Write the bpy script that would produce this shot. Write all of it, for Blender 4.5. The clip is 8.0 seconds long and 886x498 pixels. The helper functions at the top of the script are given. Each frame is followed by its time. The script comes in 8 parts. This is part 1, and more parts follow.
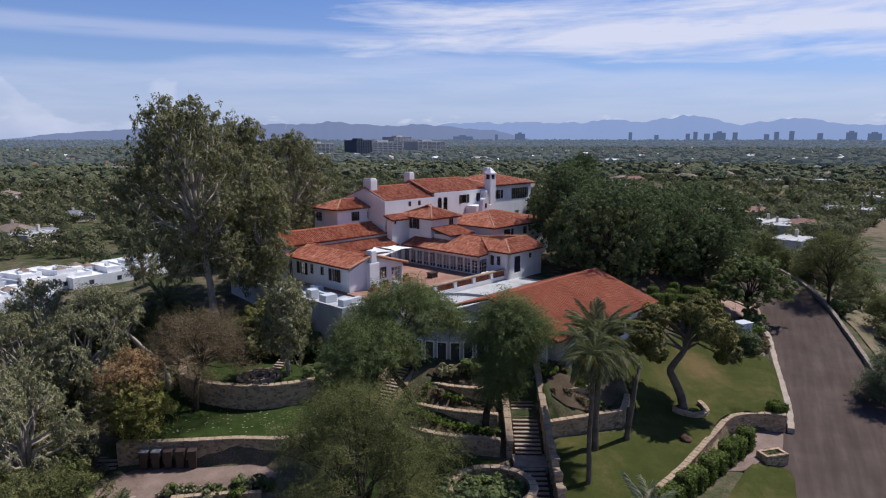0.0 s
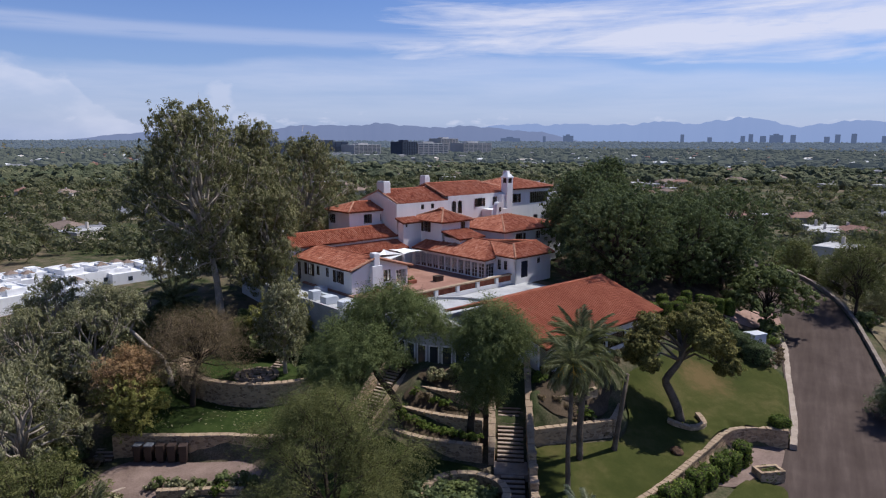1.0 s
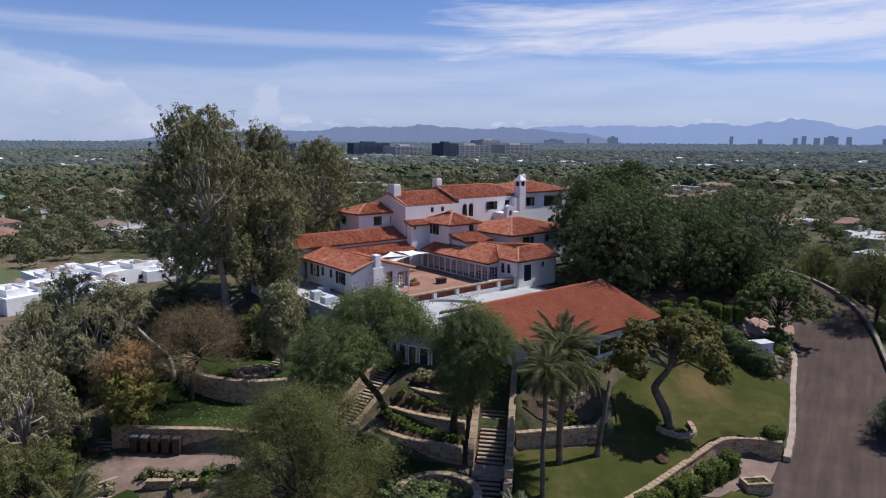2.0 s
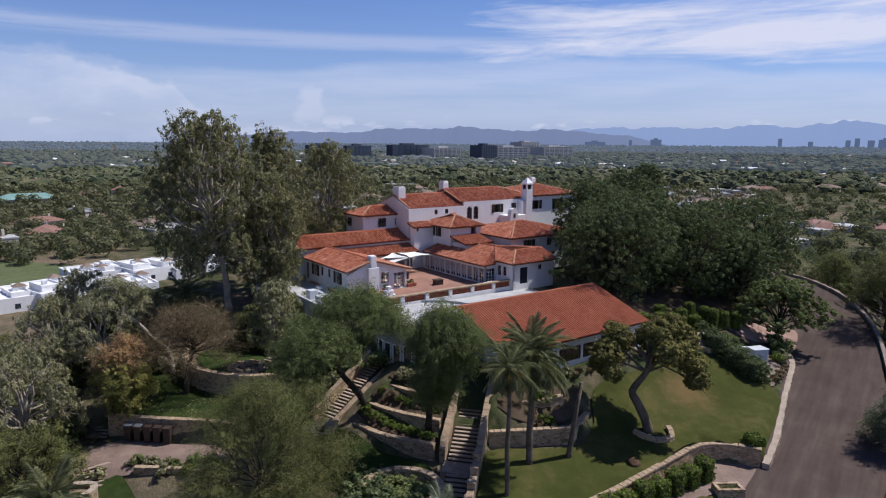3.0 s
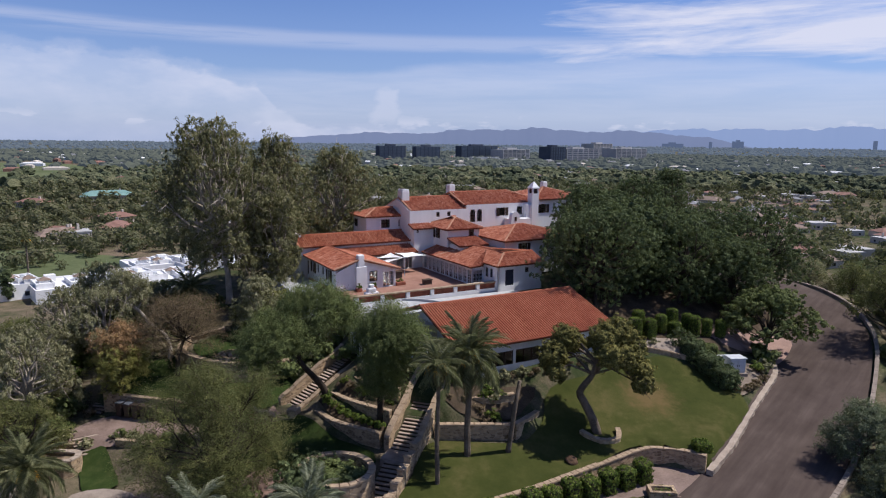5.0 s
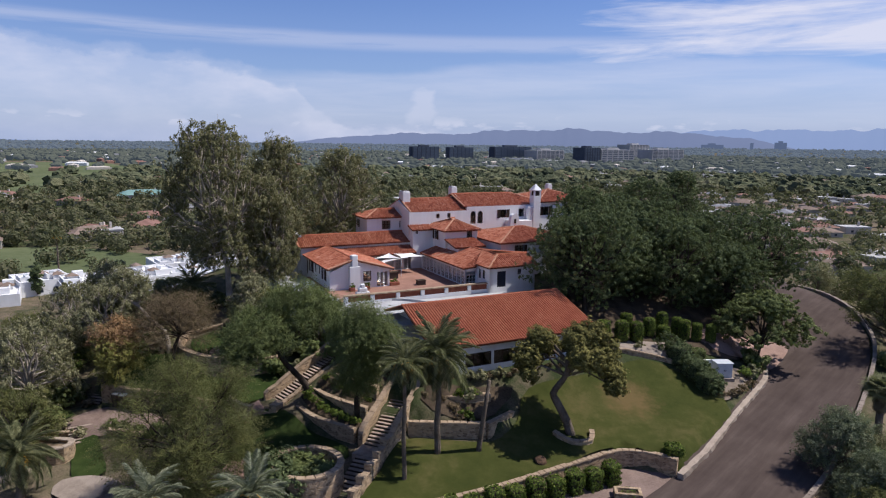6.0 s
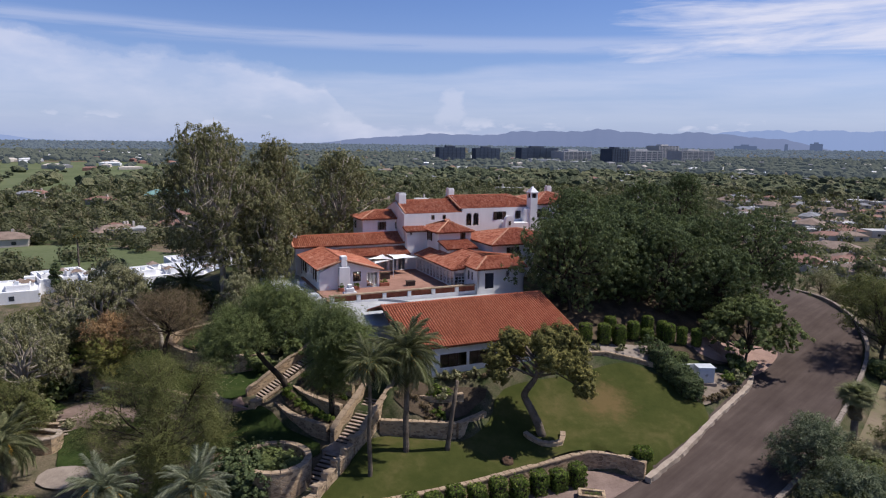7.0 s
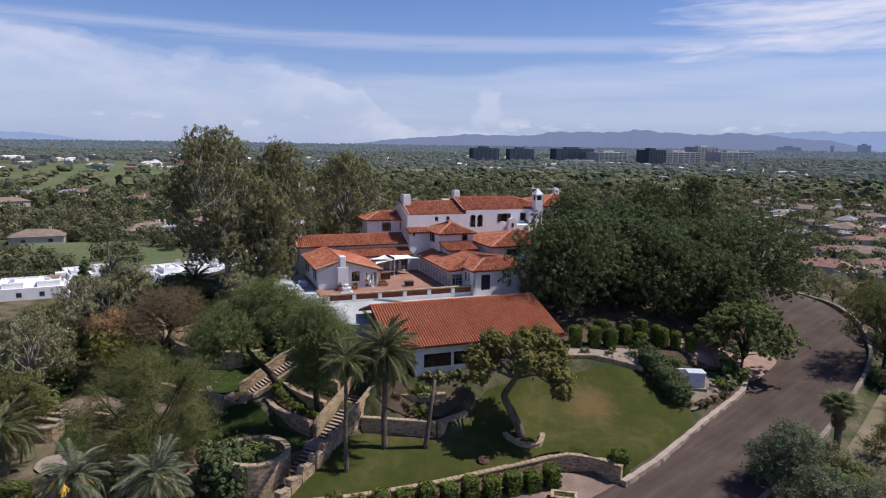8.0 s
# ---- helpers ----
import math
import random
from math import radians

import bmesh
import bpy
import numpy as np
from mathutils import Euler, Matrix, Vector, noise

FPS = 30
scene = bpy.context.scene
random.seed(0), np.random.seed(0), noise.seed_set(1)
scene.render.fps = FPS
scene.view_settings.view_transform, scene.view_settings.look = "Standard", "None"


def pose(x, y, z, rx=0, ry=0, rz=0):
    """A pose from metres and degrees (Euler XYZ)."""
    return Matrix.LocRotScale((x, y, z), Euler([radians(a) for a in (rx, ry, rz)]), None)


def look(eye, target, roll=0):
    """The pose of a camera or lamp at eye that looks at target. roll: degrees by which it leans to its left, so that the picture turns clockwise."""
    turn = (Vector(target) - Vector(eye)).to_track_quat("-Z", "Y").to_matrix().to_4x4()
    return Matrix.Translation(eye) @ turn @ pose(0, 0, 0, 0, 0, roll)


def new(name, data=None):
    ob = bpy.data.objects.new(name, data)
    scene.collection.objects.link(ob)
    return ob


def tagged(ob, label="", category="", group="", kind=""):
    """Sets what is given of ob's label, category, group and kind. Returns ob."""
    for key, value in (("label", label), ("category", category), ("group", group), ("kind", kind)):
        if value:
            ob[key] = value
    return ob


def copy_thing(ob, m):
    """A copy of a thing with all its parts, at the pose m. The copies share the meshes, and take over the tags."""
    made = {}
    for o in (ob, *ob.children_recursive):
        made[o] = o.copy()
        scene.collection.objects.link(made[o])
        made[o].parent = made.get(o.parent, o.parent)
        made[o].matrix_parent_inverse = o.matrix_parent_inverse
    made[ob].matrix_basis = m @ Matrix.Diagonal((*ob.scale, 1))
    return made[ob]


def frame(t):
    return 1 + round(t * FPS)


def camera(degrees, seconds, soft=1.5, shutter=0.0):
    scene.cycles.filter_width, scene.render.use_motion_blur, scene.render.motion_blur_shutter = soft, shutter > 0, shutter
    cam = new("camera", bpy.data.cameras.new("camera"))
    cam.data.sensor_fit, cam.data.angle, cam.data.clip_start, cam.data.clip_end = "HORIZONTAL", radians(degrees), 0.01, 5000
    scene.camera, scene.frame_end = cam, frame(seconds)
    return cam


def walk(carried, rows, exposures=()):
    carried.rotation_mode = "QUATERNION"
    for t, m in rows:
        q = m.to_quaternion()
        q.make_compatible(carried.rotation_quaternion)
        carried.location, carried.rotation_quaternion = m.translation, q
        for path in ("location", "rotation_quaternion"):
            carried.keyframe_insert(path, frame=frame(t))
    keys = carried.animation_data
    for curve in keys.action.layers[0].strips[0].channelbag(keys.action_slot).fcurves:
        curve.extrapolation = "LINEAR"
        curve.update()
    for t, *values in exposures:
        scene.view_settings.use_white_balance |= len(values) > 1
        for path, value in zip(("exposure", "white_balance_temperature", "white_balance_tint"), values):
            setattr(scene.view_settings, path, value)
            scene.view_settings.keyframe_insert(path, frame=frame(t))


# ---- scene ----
cam = camera(68.0, 8.0, soft=1.15)
METRES, EYE, TILT, LEAN, TURN = 45.0, 27.0, -9.6, 0.0, 0.0
ROWS = [
    (0.0, 0.0, 0.0, 0.0, -0.0, 0.0, 0.0),
    (0.5, 0.0553, 0.0016, 0.0033, 1.81, 0.06, -0.39),
    (1.0, 0.1166, 0.001, 0.007, 4.04, 0.1, -0.87),
    (1.5, 0.1705, -0.0006, 0.0104, 5.91, 0.12, -1.25),
    (3.0, 0.3604, -0.0175, 0.0176, 11.16, 0.18, -2.27),
    (3.5, 0.4228, -0.0239, 0.0201, 12.79, 0.14, -2.61),
    (4.0, 0.4941, -0.0291, 0.0232, 14.56, 0.08, -2.97),
    (4.5, 0.5559, -0.0312, 0.0268, 15.9, 0.02, -3.23),
    (6.0, 0.7519, -0.0172, 0.0418, 20.42, -0.2, -4.08),
    (6.5, 0.8086, -0.0059, 0.0472, 21.57, -0.25, -4.29),
    (7.0, 0.8726, 0.0073, 0.0535, 22.86, -0.32, -4.53),
    (7.5, 0.9278, 0.0193, 0.0593, 24.42, -0.42, -4.82),
    (8.0, 0.9898, 0.0349, 0.066, 25.94, -0.53, -5.11),
]
walk(cam, [(t, pose(0, 0, EYE, TILT, LEAN, TURN) @ pose(METRES * x, METRES * y, METRES * z, 90 + pitch, roll, yaw)) for t, x, y, z, yaw, pitch, roll in ROWS],
     exposures=[(0.0, 0.02, 6100, 12), (8.0, 0.06, 6280, 13)])

# ---- light ----
SUN = Vector((0.866 * math.cos(radians(57)), 0.5 * math.cos(radians(57)), math.sin(radians(57))))
sun_data = bpy.data.lights.new("sun", "SUN")
sun_data.energy, sun_data.angle, sun_data.color = 5.0, radians(0.53), (1.0, 0.95, 0.87)
sun_lamp = new("sun", sun_data)
sun_lamp.matrix_world = look(SUN * 100, (0, 0, 0))


class Nodes:
    """A small shorthand for building node trees."""

    def __init__(self, tree):
        self.tree = tree
        tree.nodes.clear()

    def add(self, kind, links=(), **values):
        node = self.tree.nodes.new(kind)
        for key, value in values.items():
            setattr(node, key, value)
        for key, value in dict(links).items():
            if isinstance(value, bpy.types.NodeSocket):
                self.tree.links.new(value, node.inputs[key])
            else:
                node.inputs[key].default_value = value
        return node

    def math(self, op, a, b=0.0, clamp=False):
        return self.add("ShaderNodeMath", {0: a, 1: b}, operation=op, use_clamp=clamp).outputs[0]

    def ramp(self, fac, stops, interpolation="LINEAR"):
        node = self.add("ShaderNodeValToRGB", {0: fac})
        ramp = node.color_ramp
        ramp.interpolation = interpolation
        while len(ramp.elements) < len(stops):
            ramp.elements.new(0.5)
        for e, (place, colour) in zip(ramp.elements, stops):
            e.position, e.color = place, (*colour, 1) if len(colour) == 3 else colour
        return node.outputs[0]

    def mix(self, fac, a, b, blend="MIX"):
        node = self.add("ShaderNodeMix", data_type="RGBA", blend_type=blend)
        for i, value in ((0, fac), (6, a), (7, b)):
            if isinstance(value, bpy.types.NodeSocket):
                self.tree.links.new(value, node.inputs[i])
            else:
                node.inputs[i].default_value = value if i == 0 else (*value, 1)
        return node.outputs[2]

    def noise(self, vector, scale, detail=4.0, rough=0.55, out="Fac"):
        return self.add("ShaderNodeTexNoise", {"Vector": vector, "Scale": scale, "Detail": detail, "Roughness": rough}).outputs[out]


world = bpy.data.worlds.new("sky")
scene.world = world
world.use_nodes = True
n = Nodes(world.node_tree)
sky = n.add("ShaderNodeTexSky", sky_type="NISHITA", sun_disc=False, sun_elevation=radians(57), sun_rotation=math.atan2(0.866, 0.5),
            air_density=1.0, dust_density=0.3, ozone_density=4.0, altitude=350)
way = n.add("ShaderNodeTexCoord").outputs["Generated"]
xyz = n.add("ShaderNodeSeparateXYZ", {0: way})
DEG = 180 / math.pi
bearing = n.math("MULTIPLY", n.math("ARCTAN2", xyz.outputs[0], xyz.outputs[1]), DEG)
lift = n.math("MULTIPLY", n.math("ARCSINE", xyz.outputs[2]), DEG)


def sky_noise(along, up, turn, where, detail, rough, warp=0.0):
    """Cloud noise over bearing and height in degrees, drawn out sideways."""
    flat = n.add("ShaderNodeCombineXYZ", {0: bearing, 1: lift, 2: where}).outputs[0]
    m = n.add("ShaderNodeMapping", {"Vector": flat, "Rotation": (0, 0, radians(turn)), "Scale": (along, up, 1)}).outputs[0]
    return n.add("ShaderNodeTexNoise", {"Vector": m, "Scale": 1.0, "Detail": detail, "Roughness": rough, "Distortion": warp}).outputs["Fac"]


def bump_of(value, stops):
    """A soft curve over a value in degrees: stops of (degrees, amount)."""
    lo, hi, least = stops[0][0], stops[-1][0], min(v for _, v in stops)
    f = n.math("DIVIDE", n.math("SUBTRACT", value, lo), hi - lo)
    return n.math("ADD", n.ramp(f, [((d - lo) / (hi - lo), (v - least,) * 3) for d, v in stops], "EASE"), least)


# high streaks, thickest towards the south-west
streak = sky_noise(0.075, 0.62, 2.5, 3.7, 9, 0.6, 0.35)
wide = sky_noise(0.03, 0.22, 1.0, 8.2, 5, 0.5)
cirrus = n.math("ADD", n.math("MULTIPLY", streak, 0.62), n.math("MULTIPLY", wide, 0.38))
cirrus = n.math("ADD", cirrus, bump_of(bearing, [(-60, -0.3), (-30, -0.26), (-15, -0.12), (-3, 0.035), (14, 0.05), (28, 0.09), (60, 0.03)]))
cirrus = n.math("ADD", cirrus, bump_of(lift, [(4.5, -0.2), (6.6, -0.06), (8.4, 0.045), (9.8, 0.03), (11.4, -0.05), (17, -0.13)]))
cirrus = n.ramp(cirrus, [(0.46, (0, 0, 0)), (0.63, (0.9, 0.9, 0.9))])
# a broad thin veil with a soft domed top
edge = n.math("ADD", bump_of(bearing, [(-60, 5.4), (-30, 5.6), (-8, 6.9), (6, 6.6), (16, 5.4), (40, 4.2)]), n.math("MULTIPLY", n.math("SUBTRACT", sky_noise(0.11, 0.3, 0, 1.4, 6, 0.55), 0.5), 1.6))
veil = bump_of(n.math("SUBTRACT", edge, lift), [(-0.4, 0.0), (0.4, 0.28), (1.6, 0.34), (3.6, 0.26), (6.5, 0.12)])
veil = n.math("MULTIPLY", veil, n.ramp(sky_noise(0.07, 0.7, 2, 5.1, 7, 0.6, 0.3), [(0.34, (0.55, 0.55, 0.55)), (0.62, (1.15, 1.15, 1.15))]))
# a tall heaped bank in the south-east with a slanting top, and one small tower beside it
puff = sky_noise(0.3, 0.55, 0, 2.3, 9, 0.6)
crest = n.math("ADD", bump_of(bearing, [(-75, 9.6), (-60, 8.2), (-48, 6.8), (-38, 5.9), (-33.5, 5.0), (-31.5, 2.6), (-28, 1.2), (-10, 0.6)]), n.math("MULTIPLY", n.math("SUBTRACT", puff, 0.5), 2.6))
under = n.math("SUBTRACT", crest, lift)
heap = bump_of(under, [(-0.7, 0.0), (0.0, 0.2), (0.6, 0.5), (1.6, 0.52), (4.5, 0.32), (8.0, 0.16)])
heap = n.math("MULTIPLY", heap, n.ramp(sky_noise(0.16, 0.4, 0, 6.6, 7, 0.55), [(0.36, (0.62, 0.62, 0.62)), (0.64, (1.25, 1.25, 1.25))]))
tower = n.math("MULTIPLY", bump_of(n.math("ADD", bearing, n.math("MULTIPLY", n.math("SUBTRACT", puff, 0.5), 3.0)), [(-24.6, 0.0), (-23.0, 1.0), (-21.8, 1.0), (-20.6, 0.0)]), bump_of(n.math("ADD", lift, n.math("MULTIPLY", n.math("SUBTRACT", puff, 0.5), 2.5)), [(1.0, 0.1), (2.5, 0.45), (4.0, 0.5), (4.8, 0.0)]))
small = n.math("MULTIPLY", n.ramp(sky_noise(0.34, 0.9, 0, 9.4, 6, 0.55), [(0.52, (0, 0, 0)), (0.66, (0.55, 0.55, 0.55))]), bump_of(lift, [(0.6, 0.0), (1.5, 1.0), (2.2, 0.6), (3.2, 0.0)]))
thread = n.math("MULTIPLY", bump_of(n.math("ADD", lift, n.math("MULTIPLY", bearing, 0.012)), [(6.9, 0.0), (7.7, 0.3), (8.1, 0.3), (8.8, 0.0)]), n.ramp(sky_noise(0.06, 0.9, 1.5, 7.3, 7, 0.6, 0.2), [(0.38, (0, 0, 0)), (0.6, (1, 1, 1))]))
cirrus = n.math("MAXIMUM", cirrus, thread)
amount = n.math("MAXIMUM", n.math("MAXIMUM", cirrus, veil), n.math("MAXIMUM", heap, n.math("MAXIMUM", tower, small)))
clear = n.mix(1.0, sky.outputs[0], (0.86, 0.9, 1.16), "MULTIPLY")
# pale blue air low over the plain
clear = n.mix(bump_of(lift, [(-2.0, 0.85), (0.0, 0.85), (2.5, 0.55), (6.0, 0.2), (12.0, 0.0)]), clear, (3.5, 4.5, 6.9))
colour = n.mix(amount, clear, (7.9, 8.0, 9.1))
back = n.add("ShaderNodeBackground", {"Color": colour, "Strength": 0.09})
n.add("ShaderNodeOutputWorld", {"Surface": back.outputs[0]})

# ---- materials ----
def material(name, build, rough=0.8, **values):
    """A node material; build(n, place) gives base colour, bump height (or None)."""
    m = bpy.data.materials.new(name)
    m.use_nodes = True
    n = Nodes(m.node_tree)
    place = n.add("ShaderNodeNewGeometry").outputs["Position"]
    colour, height, *more = build(n, place)
    links = {"Base Color": colour, "Roughness": rough, "Specular IOR Level": 0.5 if rough < 0.6 else 0.2 if rough < 0.94 else 0.05, **{k.replace("_", " "): v for k, v in values.items()}}
    if height is not None:
        links["Normal"] = n.add("ShaderNodeBump", {"Height": height, "Strength": more[0] if more else 0.4, "Distance": more[1] if len(more) > 1 else 0.03}).outputs[0]
    shader = n.add("ShaderNodeBsdfPrincipled", links)
    n.add("ShaderNodeOutputMaterial", {"Surface": shader.outputs[0]})
    return m


def two_tone(dark, light, big=0.6, fine=9.0, strength=0.35, lift=0.03):
    def build(n, p):
        a = n.noise(p, big, 5)
        b = n.noise(p, fine, 5, 0.65)
        f = n.math("ADD", n.math("MULTIPLY", a, 0.55), n.math("MULTIPLY", b, 0.45))
        return n.ramp(f, [(0.36, dark), (0.64, light)]), b, strength, lift
    return build


def leafy(dark, light, tip, big=0.45, single=0.5):
    """Foliage: tone by leaf and by bough."""
    def build(n, p):
        leaf = n.add("ShaderNodeNewGeometry").outputs["Random Per Island"]
        bough = n.noise(p, big, 3)
        f = n.math("ADD", n.math("MULTIPLY", leaf, single), n.math("MULTIPLY", bough, 1 - single))
        return n.ramp(f, [(0.22, dark), (0.55, light), (0.8, tip)]), None
    return build


def stone(dark, light, joint, scale=2.6):
    """Rubble masonry: split stones in pale mortar."""
    def build(n, p):
        warp = n.add("ShaderNodeMapping", {"Vector": p, "Scale": (1, 1, 1.7)}).outputs[0]
        cell = n.add("ShaderNodeTexVoronoi", {"Vector": warp, "Scale": scale})
        edge = n.add("ShaderNodeTexVoronoi", {"Vector": warp, "Scale": scale}, feature="DISTANCE_TO_EDGE").outputs["Distance"]
        tone = n.add("ShaderNodeSeparateColor", {0: cell.outputs["Color"]}).outputs[0]
        grain = n.noise(p, 14, 4)
        f = n.math("ADD", n.math("MULTIPLY", tone, 0.7), n.math("MULTIPLY", grain, 0.3))
        gap = n.ramp(edge, [(0.02, (0, 0, 0)), (0.07, (1, 1, 1))])
        return n.mix(gap, joint, n.ramp(f, [(0.15, dark), (0.75, light)])), n.math("ADD", gap, n.math("MULTIPLY", grain, 0.4)), 0.8, 0.05
    return build


def tile_tone(n, p):
    """Fired clay, tile by tile, with weather stains."""
    one = n.add("ShaderNodeNewGeometry").outputs["Random Per Island"]
    stain = n.noise(p, 0.5, 5, 0.6)
    grain = n.noise(p, 18, 3)
    f = n.math("ADD", n.math("ADD", n.math("MULTIPLY", one, 0.36), n.math("MULTIPLY", stain, 0.4)), n.math("MULTIPLY", grain, 0.12))
    return n.ramp(f, [(0.2, (0.22, 0.062, 0.036)), (0.4, (0.35, 0.112, 0.06)), (0.58, (0.43, 0.165, 0.098)), (0.75, (0.56, 0.31, 0.22))]), grain, 0.3, 0.01


def new_tile_tone(n, p):
    """Newer, more even orange clay."""
    one = n.add("ShaderNodeNewGeometry").outputs["Random Per Island"]
    stain = n.noise(p, 0.35, 4, 0.55)
    grain = n.noise(p, 18, 3)
    f = n.math("ADD", n.math("ADD", n.math("MULTIPLY", one, 0.14), n.math("MULTIPLY", stain, 0.45)), n.math("MULTIPLY", grain, 0.2))
    return n.ramp(f, [(0.22, (0.29, 0.085, 0.045)), (0.42, (0.39, 0.128, 0.068)), (0.6, (0.45, 0.172, 0.1))]), grain, 0.3, 0.01


def stucco(n, p):
    big = n.noise(p, 0.35, 6, 0.6)
    streak = n.noise(n.add("ShaderNodeMapping", {"Vector": p, "Scale": (1.1, 1.1, 0.2)}).outputs[0], 1.0, 4)
    f = n.math("ADD", n.math("MULTIPLY", big, 0.5), n.math("MULTIPLY", streak, 0.5))
    return n.ramp(f, [(0.25, (0.64, 0.63, 0.625)), (0.6, (0.76, 0.755, 0.75))]), n.noise(p, 30, 3), 0.25, 0.01


def lawn_tone(n, p):
    big = n.noise(p, 0.16, 4, 0.6)
    mid = n.noise(p, 1.1, 5, 0.65)
    fine = n.noise(p, 22, 3, 0.7)
    f = n.math("ADD", n.math("ADD", n.math("MULTIPLY", big, 0.6), n.math("MULTIPLY", mid, 0.25)), n.math("MULTIPLY", fine, 0.2))
    green = n.ramp(f, [(0.36, (0.031, 0.04, 0.01)), (0.53, (0.053, 0.059, 0.016)), (0.72, (0.12, 0.096, 0.04))])
    # a worn dry spot in the middle of the east lawn
    off = n.add("ShaderNodeVectorMath", {0: p, 1: (28.8, 71.0, 1.4)}, operation="DISTANCE").outputs["Value"]
    worn = n.ramp(n.math("ADD", n.math("MULTIPLY", off, 0.14), n.math("MULTIPLY", mid, 0.9)), [(0.6, (0.75, 0.75, 0.75)), (1.15, (0, 0, 0))])
    return n.mix(worn, green, (0.15, 0.1, 0.045)), fine, 0.7, 0.05


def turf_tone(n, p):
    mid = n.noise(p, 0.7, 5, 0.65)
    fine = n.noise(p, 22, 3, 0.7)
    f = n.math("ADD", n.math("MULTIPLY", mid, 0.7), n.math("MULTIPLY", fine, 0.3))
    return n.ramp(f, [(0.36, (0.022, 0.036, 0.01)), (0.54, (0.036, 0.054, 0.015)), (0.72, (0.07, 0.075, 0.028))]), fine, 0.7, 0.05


def asphalt_tone(n, p):
    turned = n.add("ShaderNodeMapping", {"Vector": p, "Rotation": (0, 0, radians(24))}).outputs[0]
    along = n.add("ShaderNodeMapping", {"Vector": turned, "Scale": (1.2, 0.055, 1)}).outputs[0]
    tracks = n.noise(along, 0.9, 4, 0.6)
    grit = n.noise(p, 30, 3, 0.7)
    patch = n.noise(p, 0.25, 4)
    f = n.math("ADD", n.math("ADD", n.math("MULTIPLY", tracks, 0.44), n.math("MULTIPLY", patch, 0.34)), n.math("MULTIPLY", grit, 0.22))
    return n.ramp(f, [(0.36, (0.056, 0.041, 0.035)), (0.53, (0.084, 0.063, 0.054)), (0.7, (0.125, 0.096, 0.082))]), grit, 0.35, 0.01


def plain_tone(n, p):
    """Open ground: dry soil, scrub and grass by turns."""
    big = n.noise(p, 0.012, 5, 0.6)
    mid = n.noise(p, 0.3, 5, 0.65)
    fine = n.noise(p, 6, 4, 0.7)
    green = n.ramp(n.math("ADD", n.math("MULTIPLY", big, 0.6), n.math("MULTIPLY", mid, 0.4)), [(0.42, (0, 0, 0)), (0.55, (1, 1, 1))])
    dry = n.ramp(fine, [(0.3, (0.1, 0.075, 0.05)), (0.7, (0.22, 0.17, 0.12))])
    wet = n.ramp(fine, [(0.3, (0.025, 0.038, 0.014)), (0.7, (0.06, 0.07, 0.03))])
    return n.mix(green, dry, wet), fine, 0.6, 0.1


def desert_tone(n, p):
    """Bare tan soil with grit and dry weeds."""
    big = n.noise(p, 0.09, 5, 0.6)
    fine = n.noise(p, 2.5, 5, 0.7)
    soil = n.ramp(fine, [(0.3, (0.14, 0.105, 0.075)), (0.7, (0.3, 0.235, 0.17))])
    weed = n.ramp(n.math("ADD", n.math("MULTIPLY", big, 0.6), n.math("MULTIPLY", fine, 0.4)), [(0.42, (0, 0, 0)), (0.6, (1, 1, 1))])
    return n.mix(weed, soil, (0.115, 0.115, 0.055)), fine, 0.6, 0.1


def canopy_tone(n, p):
    """Tree cover seen from far: tone by tree, and leaf mottle."""
    tree_tone = n.noise(p, 0.07, 3, 0.6)
    mottle = n.noise(p, 0.9, 4, 0.7)
    one = n.add("ShaderNodeNewGeometry").outputs["Random Per Island"]
    f = n.math("ADD", n.math("ADD", n.math("MULTIPLY", tree_tone, 0.4), n.math("MULTIPLY", one, 0.4)), n.math("MULTIPLY", mottle, 0.2))
    return n.ramp(f, [(0.28, (0.055, 0.068, 0.04)), (0.5, (0.1, 0.11, 0.062)), (0.68, (0.145, 0.145, 0.08)), (0.84, (0.21, 0.185, 0.115))]), mottle, 1.0, 1.2


def leaf_material(name, build, through_light=0.36):
    """Leaves: a dull face that lets some light through."""
    m = bpy.data.materials.new(name)
    m.use_nodes = True
    n = Nodes(m.node_tree)
    place = n.add("ShaderNodeNewGeometry").outputs["Position"]
    colour, _ = build(n, place)
    face = n.add("ShaderNodeBsdfPrincipled", {"Base Color": colour, "Roughness": 0.7, "Specular IOR Level": 0.12})
    glow = n.add("ShaderNodeBsdfTranslucent", {"Color": n.mix(0.35, colour, (0.16, 0.2, 0.05))})
    both = n.add("ShaderNodeMixShader", {0: through_light, 1: face.outputs[0], 2: glow.outputs[0]})
    n.add("ShaderNodeOutputMaterial", {"Surface": both.outputs[0]})
    return m


M_STUCCO = material("white_stucco", stucco, 0.9)
M_TILE = material("clay_tile", tile_tone, 0.75)
M_TILE_HALL = material("even_clay_tile", new_tile_tone, 0.75)
# bed darker than the tiles, so the valleys between their rows stay dark
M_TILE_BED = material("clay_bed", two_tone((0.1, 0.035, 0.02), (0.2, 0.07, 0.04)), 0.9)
M_RIDGE = material("ridge_mortar", two_tone((0.36, 0.17, 0.1), (0.52, 0.3, 0.2), 1.0, 12), 0.9)
M_FLATROOF = material("white_roof_coating", two_tone((0.3, 0.3, 0.305), (0.5, 0.5, 0.495), 0.35, 6, 0.2), 0.85)
M_WOOD = material("dark_timber", two_tone((0.03, 0.02, 0.015), (0.07, 0.045, 0.03), 1.5, 20), 0.7)
